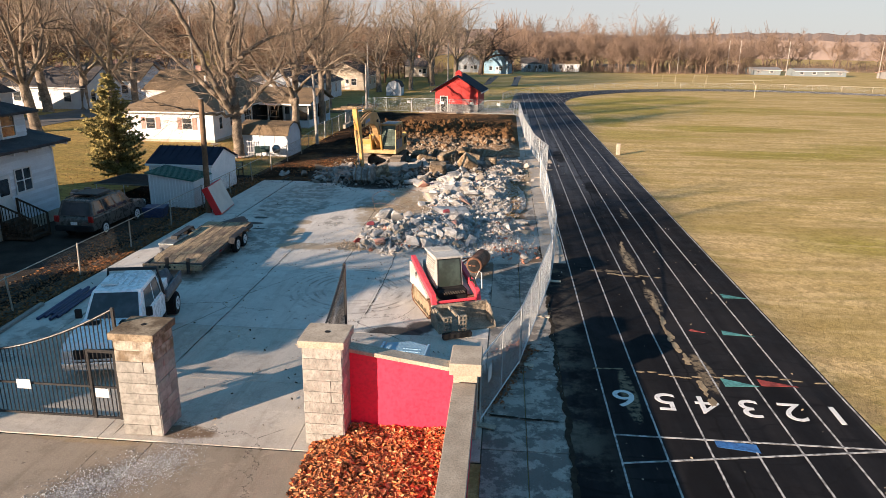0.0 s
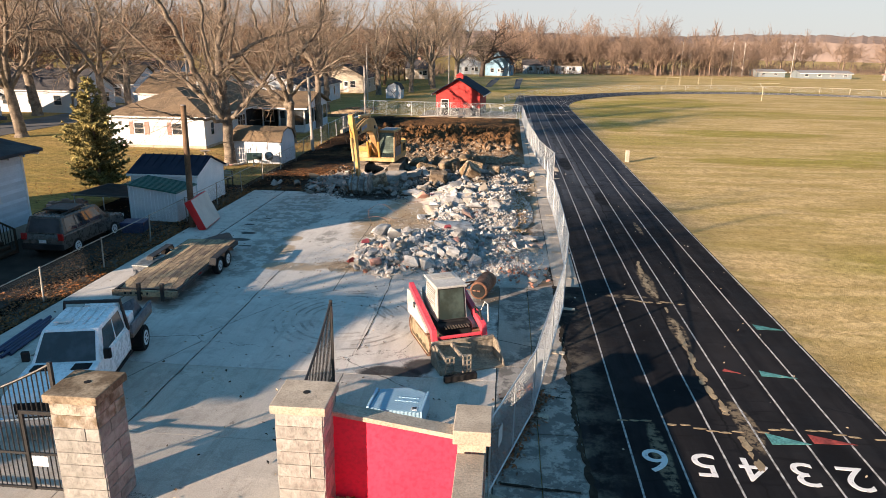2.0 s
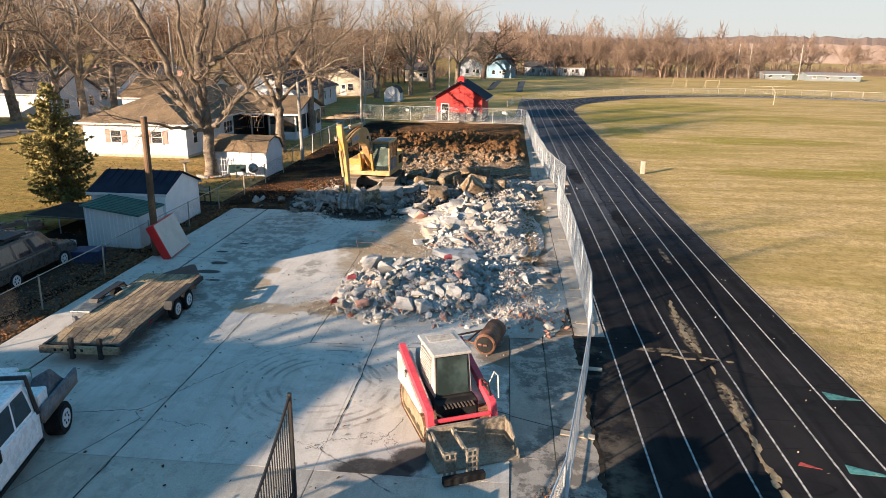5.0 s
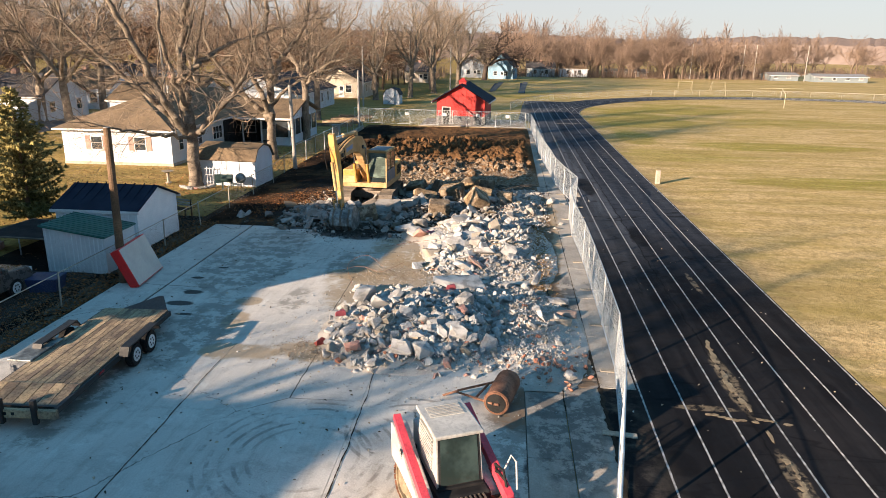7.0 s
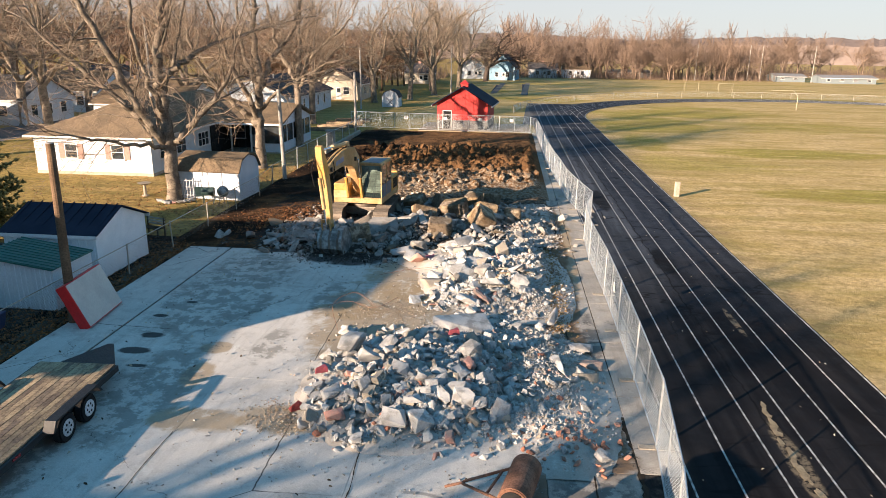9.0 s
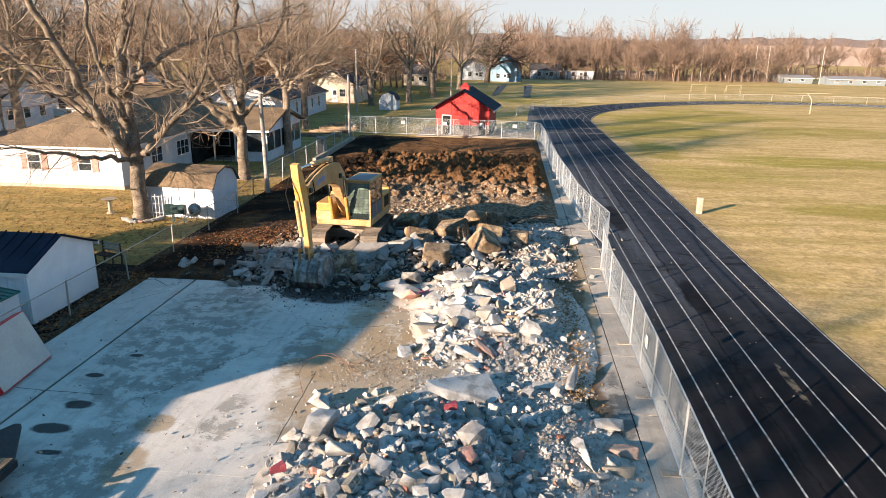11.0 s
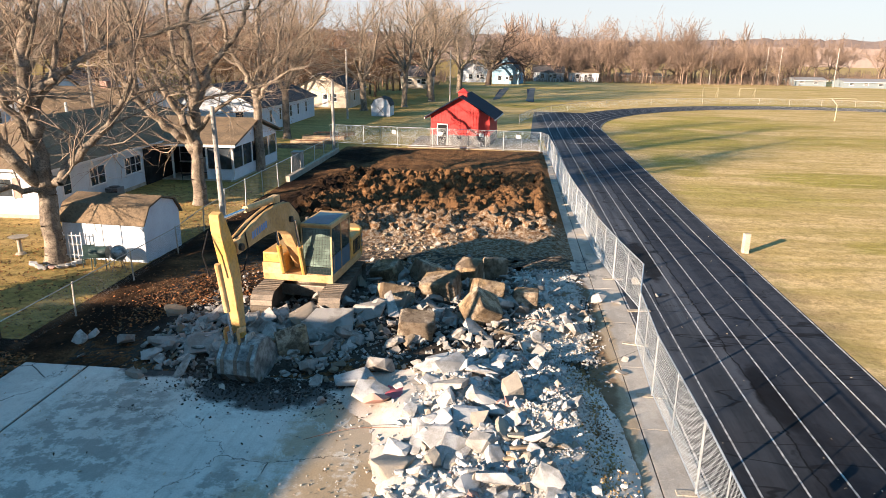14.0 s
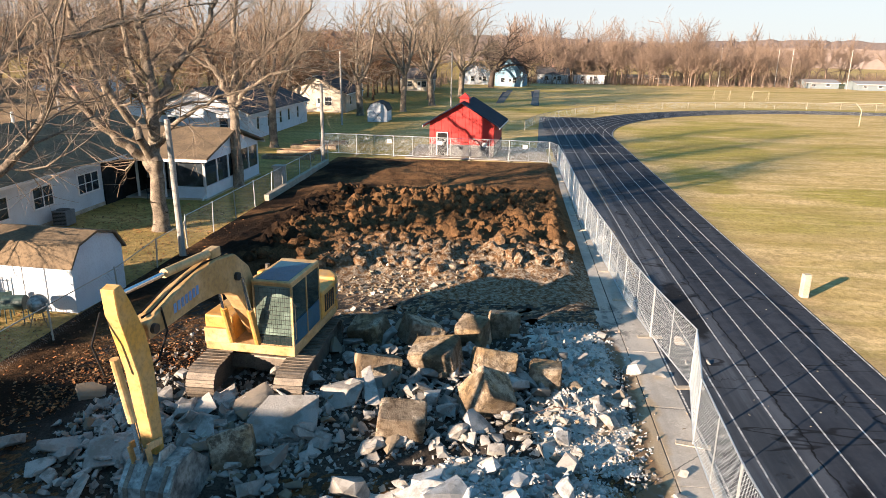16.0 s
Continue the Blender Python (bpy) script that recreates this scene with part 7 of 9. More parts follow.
for x in (-1.0, -0.42):
    g = B()
    for a in range(3):
        box(g, x + a * 0.13, x + a * 0.13 + 0.035, -2.75, -2.68, 0.1, 0.72)
    for a in range(5):
        box(g, x - 0.01, x + 0.30, -2.76, -2.67, 0.1 + a * 0.145, 0.14 + a * 0.145)
    box(g, x, x + 0.06, -2.7, -1.6, 0.55, 0.66)
    part("grapple_claw", g, M_BKT, bk, "pale barred grapple claw")
bm = B()
box(bm, -1.08, 0.0, -2.95, -2.78, 0.02, 0.2, 0.02)
part("grapple_bar", bm, M_DARK, bk)
sk.scale = (0.9, 0.93, 0.98)


def wheel(t, x, y, r, w, face=1, dual=False):
    bm = B()
    cyl(bm, (x - w / 2, y, r), (x + w / 2, y, r), r, seg=24)
    bmesh.ops.bevel(bm, geom=[e for e in bm.edges if abs(e.verts[0].co.x - e.verts[1].co.x) < 1e-4], offset=0.04, segments=2, affect="EDGES")
    ty = part("tyre", bm, M_RUBBER, t)
    bm = B()
    xf = x + face * w / 2
    cyl(bm, (xf - face * 0.06, y, r), (xf + face * 0.008, y, r), r * 0.64, r * 0.58, seg=20)
    rim = part("rim", bm, M_RIM, ty)
    for k in range(6):
        a = k * math.pi / 3
        bm = B()
        yy, zz = y + r * 0.3 * math.cos(a), r + r * 0.3 * math.sin(a)
        cyl(bm, (xf, yy, zz), (xf + face * 0.012, yy, zz), r * 0.09, seg=8)
        part("hub_hole", bm, M_DARK, ty)
    return ty


def hull(points, bev=0.0):
    bm = B()
    for p in points:
        bm.verts.new(p)
    bmesh.ops.convex_hull(bm, input=bm.verts)
    if bev:
        bmesh.ops.bevel(bm, geom=list(bm.edges), offset=bev, segments=2, profile=0.6, affect="EDGES")
    return bm


# white crew-cab work truck, nose towards the gate (front is -y)
tk = thing("pickup_truck", -10.98, 18.9, 0, 13, "white crew-cab work truck with steel flatbed and tool boxes", "truck")
bm = B()
prism(bm, [(-2.95, 0.45), (1.05, 0.45), (1.05, 1.18), (-1.4, 1.2), (-2.75, 1.12), (-2.98, 0.95)], "x", -0.97, 0.97, 0.06)
body = part("body", bm, M_PAINT, tk)
c = frustum((0.93, -1.3, 1.05), (0.77, -0.72, 0.92), 1.16, 1.88)
part("cab", hull(c, 0.05), M_PAINT, tk)
cab = tk.children[-1]
part("windscreen", facet(c, (0, 1, 5, 4), 0.06, 0.94, 0.06, 0.92), M_GLASS, cab)
part("rear_window", facet(c, (2, 3, 7, 6), 0.1, 0.9, 0.15, 0.88), M_GLASS, cab)
for ids in ((1, 2, 6, 5), (3, 0, 4, 7)):
    f = ids[0] == 1
    part("front_window", facet(c, ids, 0.14 if f else 0.46, 0.54 if f else 0.86, 0.12, 0.86), M_GLASS, cab)
    part("rear_door_window", facet(c, ids, 0.58 if f else 0.1, 0.9 if f else 0.42, 0.12, 0.86), M_GLASS, cab)
for k in range(5):
    bm = B()
    box(bm, -0.5 + k * 0.25 - 0.03, -0.5 + k * 0.25 + 0.03, -0.45, 0.75, 1.905, 1.918, 0.004)
    part("roof_rib", bm, M_PAINT, cab)
bm = B()
box(bm, -0.62, -0.1, -0.35, -0.15, 1.9, 1.95, 0.02)
part("roof_lamp", bm, M_TRIM, cab)
bm = B()
tube(bm, [(-0.97, 0.95, 1.1), (-0.82, 0.95, 2.0), (0.82, 0.95, 2.0), (0.97, 0.95, 1.1)], 0.06, 8)
part("headache_rack", bm, M_BLACK, tk)
bm = B()
box(bm, -0.98, 0.98, -3.1, -2.92, 0.42, 0.68, 0.05)
part("front_bumper", bm, M_CHROME, tk)
bm = B()
box(bm, -0.6, 0.6, -3.0, -2.95, 0.72, 1.0, 0.02)
part("grille", bm, M_DARK, tk)
for s in (-1, 1):
    bm = B()
    box(bm, s * 0.64, s * 0.94, -3.0, -2.9, 0.74, 1.0, 0.03)
    part("headlight", bm, M_LAMP, tk)
    bm = B()
    box(bm, s * 1.0, s * 1.2, -1.2, -1.08, 1.2, 1.48, 0.03)
    part("mirror", bm, M_DARK, tk)
    bm = B()
    box(bm, s * 0.9, s * 0.985, -2.45, -1.45, 0.5, 0.92, 0.1)
    part("wheel_arch", bm, M_DARK, tk)
    wheel(tk, s * 0.86, -1.95, 0.4, 0.27, s)
    wheel(tk, s * 0.92, 1.95, 0.4, 0.42, s)
    bm = B()
    box(bm, s * 0.30, s * 0.78, -1.72, -1.38, 1.185, 1.205, 0.01)
    part("cowl_vent", bm, M_DARK, tk)
    bm = B()
    box(bm, s * 0.92, s * 1.0, -1.2, 1.0, 0.36, 0.44, 0.02)
    part("running_board", bm, M_DARK, tk)
bm = B()
box(bm, -1.05, 1.05, 1.05, 3.05, 0.78, 0.92, 0.02)
part("flatbed", bm, M_STEEL, tk)
for s in (-1, 1):
    bm = B()
    box(bm, s * 0.98, s * 1.06, 1.05, 3.05, 0.92, 1.2, 0.01)
    part("side_board", bm, M_TARP, tk)
bm = B()
box(bm, -0.95, 0.95, 1.1, 1.6, 0.92, 1.45, 0.03)
part("tool_box", bm, M_PAINT, tk)
bm = B()
box(bm, -0.55, 0.25, 1.75, 2.35, 0.92, 1.5, 0.08)
part("fuel_tank", bm, M_PAINT, tk)
bm = hull([(0.3, 1.7, 0.92), (0.9, 1.75, 0.92), (0.92, 2.8, 0.92), (0.2, 2.9, 0.92), (0.45, 1.9, 1.5), (0.8, 2.2, 1.62), (0.5, 2.6, 1.35)], 0.05)
part("tarp_bundle", bm, M_TARP, tk, "crumpled grey tarpaulin")
bm = B()
cyl(bm, (-0.1, 2.62, 0.92), (-0.1, 2.62, 1.35), 0.17, seg=16)
part("green_drum", bm, mat("green_plastic", (0.03, 0.16, 0.06), (0.025, 0.12, 0.05), 4, 20, 0.4, 0.05), tk, "green plastic drum")
bm = B()
box(bm, -0.9, -0.3, 2.35, 2.85, 0.92, 1.4, 0.1)
part("white_jug", bm, M_SIGN, tk, "white plastic container")

tk.scale = (0.9, 1.0, 1.0)

# grey suv, nose away from the gate
sv = thing("suv", -19.35, 31.6, -0.03, 180, "bronze-grey suv parked beside the clapboard house", "car")
bm = B()
prism(bm, [(-2.4, 0.42), (2.4, 0.42), (2.42, 0.9), (2.3, 1.08), (-1.15, 1.1), (-2.25, 1.0), (-2.42, 0.75)], "x", -0.94, 0.94, 0.07)
part("body", bm, M_GREYC, sv)
c = frustum((0.9, -1.2, 2.25), (0.72, -0.55, 2.05), 1.06, 1.8)
part("cabin", hull(c, 0.05), M_GREYC, sv)
cab = sv.children[-1]
part("windscreen", facet(c, (0, 1, 5, 4), 0.06, 0.94, 0.08, 0.92), M_GLASS, cab)
part("rear_window", facet(c, (2, 3, 7, 6), 0.08, 0.92, 0.1, 0.88), M_GLASS, cab)
for ids in ((1, 2, 6, 5), (3, 0, 4, 7)):
    f = ids[0] == 1
    for a, b in ((0.12, 0.38), (0.42, 0.68), (0.72, 0.94)):
        part("side_window", facet(c, ids, a if f else 1 - b, b if f else 1 - a, 0.12, 0.86), M_GLASS, cab)
for s in (-1, 1):
    wheel(sv, s * 0.82, -1.45, 0.38, 0.26, s)
    wheel(sv, s * 0.82, 1.45, 0.38, 0.26, s)
    bm = B()
    box(bm, s * 0.72, s * 0.95, 2.34, 2.44, 0.85, 1.15, 0.03)
    part("tail_light", bm, M_TAIL, sv)
    bm = B()
    box(bm, s * 0.6, s * 0.92, -2.44, -2.34, 0.72, 0.92, 0.03)
    part("headlight", bm, M_LAMP, sv)
    bm = B()
    tube(bm, [(s * 0.62, -0.3, 1.82), (s * 0.62, -0.2, 1.87), (s * 0.62, 1.8, 1.87), (s * 0.62, 1.9, 1.82)], 0.022, 6)
    part("roof_rail", bm, M_BLACK, sv)
    bm = B()
    box(bm, s * 0.95, s * 1.12, -0.95, -0.83, 1.1, 1.28, 0.03)
    part("mirror", bm, M_GREYC, sv)
bm = B()
box(bm, -0.93, 0.93, 2.36, 2.5, 0.42, 0.68, 0.05)
part("rear_bumper", bm, M_DARK, sv)
bm = B()
box(bm, -0.16, 0.16, 2.42, 2.435, 0.72, 0.86)
part("plain_plate", bm, M_SIGN, sv)
bm = B()
box(bm, -0.6, 0.6, 0.1, 1.3, 1.88, 1.96, 0.03)
part("roof_rack", bm, M_BLACK, sv)
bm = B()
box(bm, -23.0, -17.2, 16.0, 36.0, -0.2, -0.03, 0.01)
# house shade is put into the gravel's dark colour
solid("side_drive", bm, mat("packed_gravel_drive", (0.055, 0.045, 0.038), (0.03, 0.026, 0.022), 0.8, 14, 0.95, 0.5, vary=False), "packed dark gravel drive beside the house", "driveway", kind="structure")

# flatbed trailer
tr = thing("flatbed_trailer", -12.3, 27.9, 0, 2.5, "flatbed equipment trailer with worn plank deck", "trailer")
bm = B()
for x in (-1.25, 0.95):
    box(bm, x - 0.05, x + 0.05, -3.3, 3.1, 0.42, 0.58)
for k in range(8):
    box(bm, -1.2, 0.9, -3.2 + k * 0.88, -3.12 + k * 0.88, 0.44, 0.56)
part("frame", bm, M_BLACK, tr)
rng = random.Random(9)
for k in range(13):
    bm = B()
    x = -1.22 + k * 0.165
    box(bm, x, x + 0.155, -2.2, 3.1, 0.58, 0.615 + rng.uniform(0, 0.008), 0.006)
    part("plank", bm, M_PLANK, tr)
bm = B()
prism(bm, [(-3.3, 0.42), (-2.2, 0.6), (-2.2, 0.63), (-3.3, 0.45)], "x", -1.25, 0.95)
part("dovetail", bm, M_PLANK, tr)
for k in range(7):
    bm = B()
    x = -1.24 + k * 0.31
    prism(bm, [(-3.3, 0.452), (-2.2, 0.632), (-2.2, 0.66), (-3.3, 0.48)], "x", x, x + 0.29)
    part("plank", bm, M_PLANK, tr)
bm = B()
box(bm, -1.35, 1.02, -3.42, -3.3, 0.34, 0.56, 0.015)
part("end_beam", bm, M_PLANK, tr)
for x in (-0.35, 0.5):
    bm = B()
    box(bm, x - 0.06, x + 0.06, -3.48, -3.36, 0.2, 0.85, 0.01)
    part("stake", bm, M_BLACK, tr)
for k in range(5):
    bm = B()
    box(bm, -0.9 + k * 0.2, -0.82 + k * 0.2, -3.425, -3.42, 0.42, 0.5)
    part("slot", bm, M_DARK, tr)
for s in (-1, 1):
    for y in (0.25, 1.18):
        wheel(tr, s * 1.12 - (0.3 if s < 0 else 0), y, 0.36, 0.22, s)
    bm = B()
    prism(bm, [(-0.35, 0.55), (-0.2, 0.8), (1.6, 0.8), (1.78, 0.55), (1.7, 0.55), (1.55, 0.76), (-0.15, 0.76), (-0.27, 0.55)], "x", s * 1.0 - (0.3 if s < 0 else 0), s * 1.27 - (0.3 if s < 0 else 0))
    part("mudguard", bm, M_BLACK, tr)
    bm = B()
    box(bm, s * 1.0, s * 1.02, -1.4, -1.15, 0.5, 0.56)
    part("reflector", bm, M_TAIL, tr)
bm = B()
prism(bm, [(-0.9, 3.1), (0.9, 3.1), (0.08, 4.6), (-0.08, 4.6)], "z", 0.42, 0.52)
part("drawbar", bm, M_BLACK, tr)
t = thing("tool_chest", -13.75, 27.6, 0, 1.5, "grey steel chest beside the trailer", "chest")
bm = B()
box(bm, -0.32, 0.32, -0.75, 0.75, 0.0, 0.62, 0.03)
part("chest_body", bm, M_TARP, t)
bm = B()
box(bm, -0.34, 0.34, -0.77, 0.77, 0.62, 0.68, 0.02)
part("lid", bm, M_BUCKET, t)
t = thing("pipe_bundle", -14.6, 21.5, 0, 4, "bundle of blue plastic pipes on the ground", "pipes")
M_BPIPE = mat("blue_pipe", (0.022, 0.04, 0.11), (0.018, 0.03, 0.08), 3, 20, 0.4, 0.05)
for k in range(5):
    bm = B()
    cyl(bm, (-0.3 + k * 0.14, -1.6 + 0.2 * (k % 3), 0.055), (-0.34 + k * 0.14, 1.2 + 0.3 * (k % 2), 0.055), 0.055, seg=10)
    part("pipe", bm, M_BPIPE, t)
t = thing("timber_beam", -15.3, 18.6, 0, 5, "long grey timber lying along the fence", "beam")
bm = B()
box(bm, -0.08, 0.08, -2.6, 2.6, 0.0, 0.1, 0.01)
part("beam", bm, M_POLEG, t)

# rusty lawn roller
t = thing("lawn_roller", -0.33, 27.25, 0, -14, "rusty steel ground roller with bent drawbar frame", "roller")
bm = B()
cyl(bm, (0, -0.85, 0.42), (0, 0.85, 0.42), 0.42, seg=32)
bmesh.ops.bevel(bm, geom=[e for e in bm.edges if abs(e.verts[0].co.y - e.verts[1].co.y) < 1e-4], offset=0.03, segments=2, affect="EDGES")
part("drum", bm, M_RUST, t)
bm = B()
cyl(bm, (0, -0.87, 0.42), (0, -0.84, 0.42), 0.33, seg=28)
part("drum_end", bm, M_DARK, t)
for a, b in (((-0.1, -0.9, 0.42), (-1.5, -0.35, 0.3)), ((-0.1, 0.9, 0.42), (-1.5, -0.25, 0.3)), ((-0.75, -0.62, 0.36), (-0.6, 0.55, 0.36)), ((-1.5, -0.3, 0.3), (-2.0, -0.3, 0.05)), ((-0.05, -0.92, 0.42), (0.1, -0.9, 0.42)), ((-0.05, 0.92, 0.42), (0.1, 0.9, 0.42))):
    bm = B()
    cyl(bm, a, b, 0.04, seg=8)
    part("frame_bar", bm, M_RUST, t)

t.scale = (0.8, 0.8, 0.8)
t = thing("plastic_cabin", -2.15, 18.1, 0, -4, "pale blue moulded plastic cabin lying on its back", "cabin")
M_SKYB = mat("pale_blue_plastic", (0.30, 0.47, 0.58), (0.26, 0.42, 0.53), 2, 14, 0.45, 0.05, dark=0.9)
bm = B()
prism(bm, [(-0.66, -0.6), (0.66, -0.6), (0.64, 0.44), (0.1, 0.64), (-0.6, 0.42)], "z", 0.0, 0.46, 0.04)
part("shell", bm, M_SKYB, t)
for x, y1 in ((-0.67, 0.40), (0.67, 0.44)):
    bm = B()
    box(bm, x - 0.035, x + 0.035, -0.6, y1, 0.0, 0.5, 0.02)
    part("corner_post", bm, M_SKYB, t)
bm = B()
box(bm, -0.1, 0.5, -0.12, -0.05, 0.455, 0.475, 0.008)
part("raised_rib", bm, M_SKYB, t)
bm = B()
box(bm, -0.02, 0.5, 0.06, 0.11, 0.455, 0.475, 0.008)
part("raised_rib", bm, M_SKYB, t)
bm = B()
box(bm, 0.40, 0.55, -0.52, -0.36, 0.455, 0.47)
part("label_plate", bm, M_SIGN, t, "small white label with a black mark")
bm = B()
box(bm, 0.42, 0.53, -0.45, -0.37, 0.468, 0.474)
part("label_mark", bm, M_BLACK, t)

# leaning sign cabinet, red edge and white face
t = new("sign_cabinet")
t.matrix_world = SITE @ pose(-14.62, 35.75, 0.05, 0, -24, 6)
tagged(t, "red-edged white sign cabinet leaning against a pole", "sign cabinet")
bm = B()
box(bm, -0.36, 0.0, -1.2, 1.2, 0.0, 1.62, 0.02)
part("case", bm, mat("red_sign_case", (0.62, 0.02, 0.02), (0.52, 0.018, 0.018), 2, 14, 0.45, 0.05, dark=0.85), t)
bm = B()
box(bm, 0.0, 0.015, -1.17, 1.17, 0.03, 1.59, 0.004)
part("face", bm, mat("dull_white_panel", (0.50, 0.47, 0.42), (0.44, 0.41, 0.37), 1.5, 14, 0.6, 0.0, dark=0.92), t, "blank dull white face")
# ---- poles ----


def pole(u, v, h, r, m, label, lean=(0, 0)):
    t = thing("wooden_pole", u, v, -0.1, 0, label, "pole", "poles")
    bm = B()
    cyl(bm, (0, 0, 0), (lean[0], lean[1], h), r, r * 0.82, 14)
    part("shaft", bm, m, t)
    bm = B()
    cyl(bm, (lean[0], lean[1], h), (lean[0], lean[1], h + 0.03), r * 0.8, r * 0.7, 14)
    part("top", bm, M_POLEG, t, "weathered pole top")
    return t


pole(-15.45, 35.1, 6.2, 0.16, M_POLE, "short brown wooden pole beside the sign cabinet", (0.1, 0))
pole(-16.6, 61.6, 6.3, 0.15, M_POLEG, "grey weathered wooden pole on the fence line", (-0.15, 0))
pole(-17.6, 89.6, 6.5, 0.15, M_POLEG, "grey wooden pole at the garden corner")
pole(-23, 118, 9, 0.14, M_POLEG, "tall grey utility pole in the gardens")
for u, v, h in ((-40, 88, 12), (-33, 150, 10), (-12, 150, 9)):
    pole(u, v, h, 0.14, M_POLEG, "tall grey utility pole between the houses")
for u, v in ((76, 250), (78.5, 246), (92, 240), (117, 232), (58, 244)):
    pole(u, v, 11, 0.13, M_POLEG, "far pale light pole beside the field")
t = thing("field_marker", 10.4, 59.95, -0.06, 8, "short pale concrete marker post in the grass", "marker post")
bm = B()
box(bm, -0.15, 0.15, -0.13, 0.13, 0.0, 1.0, 0.03)
part("post", bm, M_CAP, t)
t = thing("goal_post", 46.4, 133.5, -0.06, 0, "yellowish football goal post at the field's end", "goal post")
M_GOAL = mat("cream_post_paint", (0.45, 0.41, 0.29), (0.40, 0.36, 0.25), 2, 20, 0.5, 0.0)
bm = B()
tube(bm, [(0, 0, 0), (0, 0, 2.2), (0, 2.0, 3.05)], 0.06, 10)
part("upright_base", bm, M_GOAL, t)
bm = B()
tube(bm, [(-3.6, 2.0, 3.05), (3.6, 2.0, 3.05)], 0.025, 8)
part("crossbar", bm, M_GOAL, t)
for u in (42.0, 49.8):
    t = thing("soccer_goal", u, 183.5, -0.06, 0, "small white goal frame on the far grass", "goal", "small goals")
    for p, q in (((-1.6, 0, 0), (-1.6, 0, 1.9)), ((1.6, 0, 0), (1.6, 0, 1.9)), ((-1.6, 0, 1.9), (1.6, 0, 1.9)), ((-1.6, 0, 1.9), (-1.6, 1.6, 0)), ((1.6, 0, 1.9), (1.6, 1.6, 0))):
        bm = B()
        cyl(bm, p, q, 0.022, seg=6)
        part("bar", bm, M_GOAL, t)
M_RUNWAY = mat("dark_blue_runway", (0.020, 0.028, 0.055), (0.030, 0.038, 0.065), 0.8, 12, 0.85, 0.1, spec=0.15)
for pts in ([(1.94, 156.6), (3.10, 156.9), (4.13, 200.6), (2.7, 200.0)], [(-4.65, 160.4), (-3.8, 160.6), (-2.77, 195.5), (-3.99, 195.1)]):
    bm = B()
    prism(bm, pts, "z", -0.1, -0.045)
    solid("jump_runway", bm, M_RUNWAY, "dark blue jump runway strip across the grass", "runway", "runways", "structure")

# ---- rubble ----


def rubble_mat(name, cols, stone=False):
    m, nt, p = start(name)
    c = n_coord(nt, True)
    r = nt.nodes.new("ShaderNodeObjectInfo").outputs["Random"]
    isl = nt.nodes.new("ShaderNodeNewGeometry").outputs["Random Per Island"]
    pick = n_math(nt, "FRACT", n_math(nt, "ADD", n_math(nt, "MULTIPLY", r, 7.3), n_math(nt, "MULTIPLY", isl, 3.7)))
    col = n_mix(nt, n_map(nt, pick, 0.2, 0.45), cols[0], cols[1])
    col = n_mix(nt, n_map(nt, pick, 0.78, 0.84), col, cols[2])
    col = n_mix(nt, n_map(nt, pick, 0.94, 0.95), col, cols[3])
    big = n_noise(nt, c, 1.8, 5.0, 0.65)
    fine = n_noise(nt, c, 26.0, 5.0, 0.7)
    col = n_mix(nt, n_map(nt, big, 0.44, 0.62, 0.0, 0.75), col, (cols[1][0] * 0.55, cols[1][1] * 0.52, cols[1][2] * 0.48))
    col = n_mix(nt, n_map(nt, fine, 0.33, 0.6, 0.22, 0.0), col, (0.14, 0.12, 0.10))
    nt.links.new(col, p.inputs["Base Color"])
    p.inputs["Roughness"].default_value = 0.92
    p.inputs["Specular IOR Level"].default_value = 0.1
    nt.links.new(n_bump(nt, n_math(nt, "ADD", fine, n_math(nt, "MULTIPLY", big, 2.0)), 0.45, 0.05), p.inputs["Normal"])
    return m


M_RUB = rubble_mat("broken_concrete", ((0.50, 0.495, 0.48), (0.38, 0.385, 0.385), (0.32, 0.28, 0.225), (0.42, 0.23, 0.19)))
M_PEB = rubble_mat("concrete_crumbs", ((0.53, 0.52, 0.50), (0.40, 0.395, 0.38), (0.29, 0.24, 0.185), (0.48, 0.37, 0.32)))
M_TANPEB = rubble_mat("tan_gravel", ((0.36, 0.29, 0.205), (0.26, 0.20, 0.14), (0.22, 0.16, 0.10), (0.56, 0.52, 0.46)))
M_ROCK = rubble_mat("soiled_broken_concrete", ((0.36, 0.345, 0.325), (0.27, 0.26, 0.245), (0.19, 0.15, 0.105), (0.42, 0.39, 0.35)))
M_DUST = concrete_mat("crushed_concrete", (0.52, 0.49, 0.45), (0.38, 0.345, 0.30), crack=False)


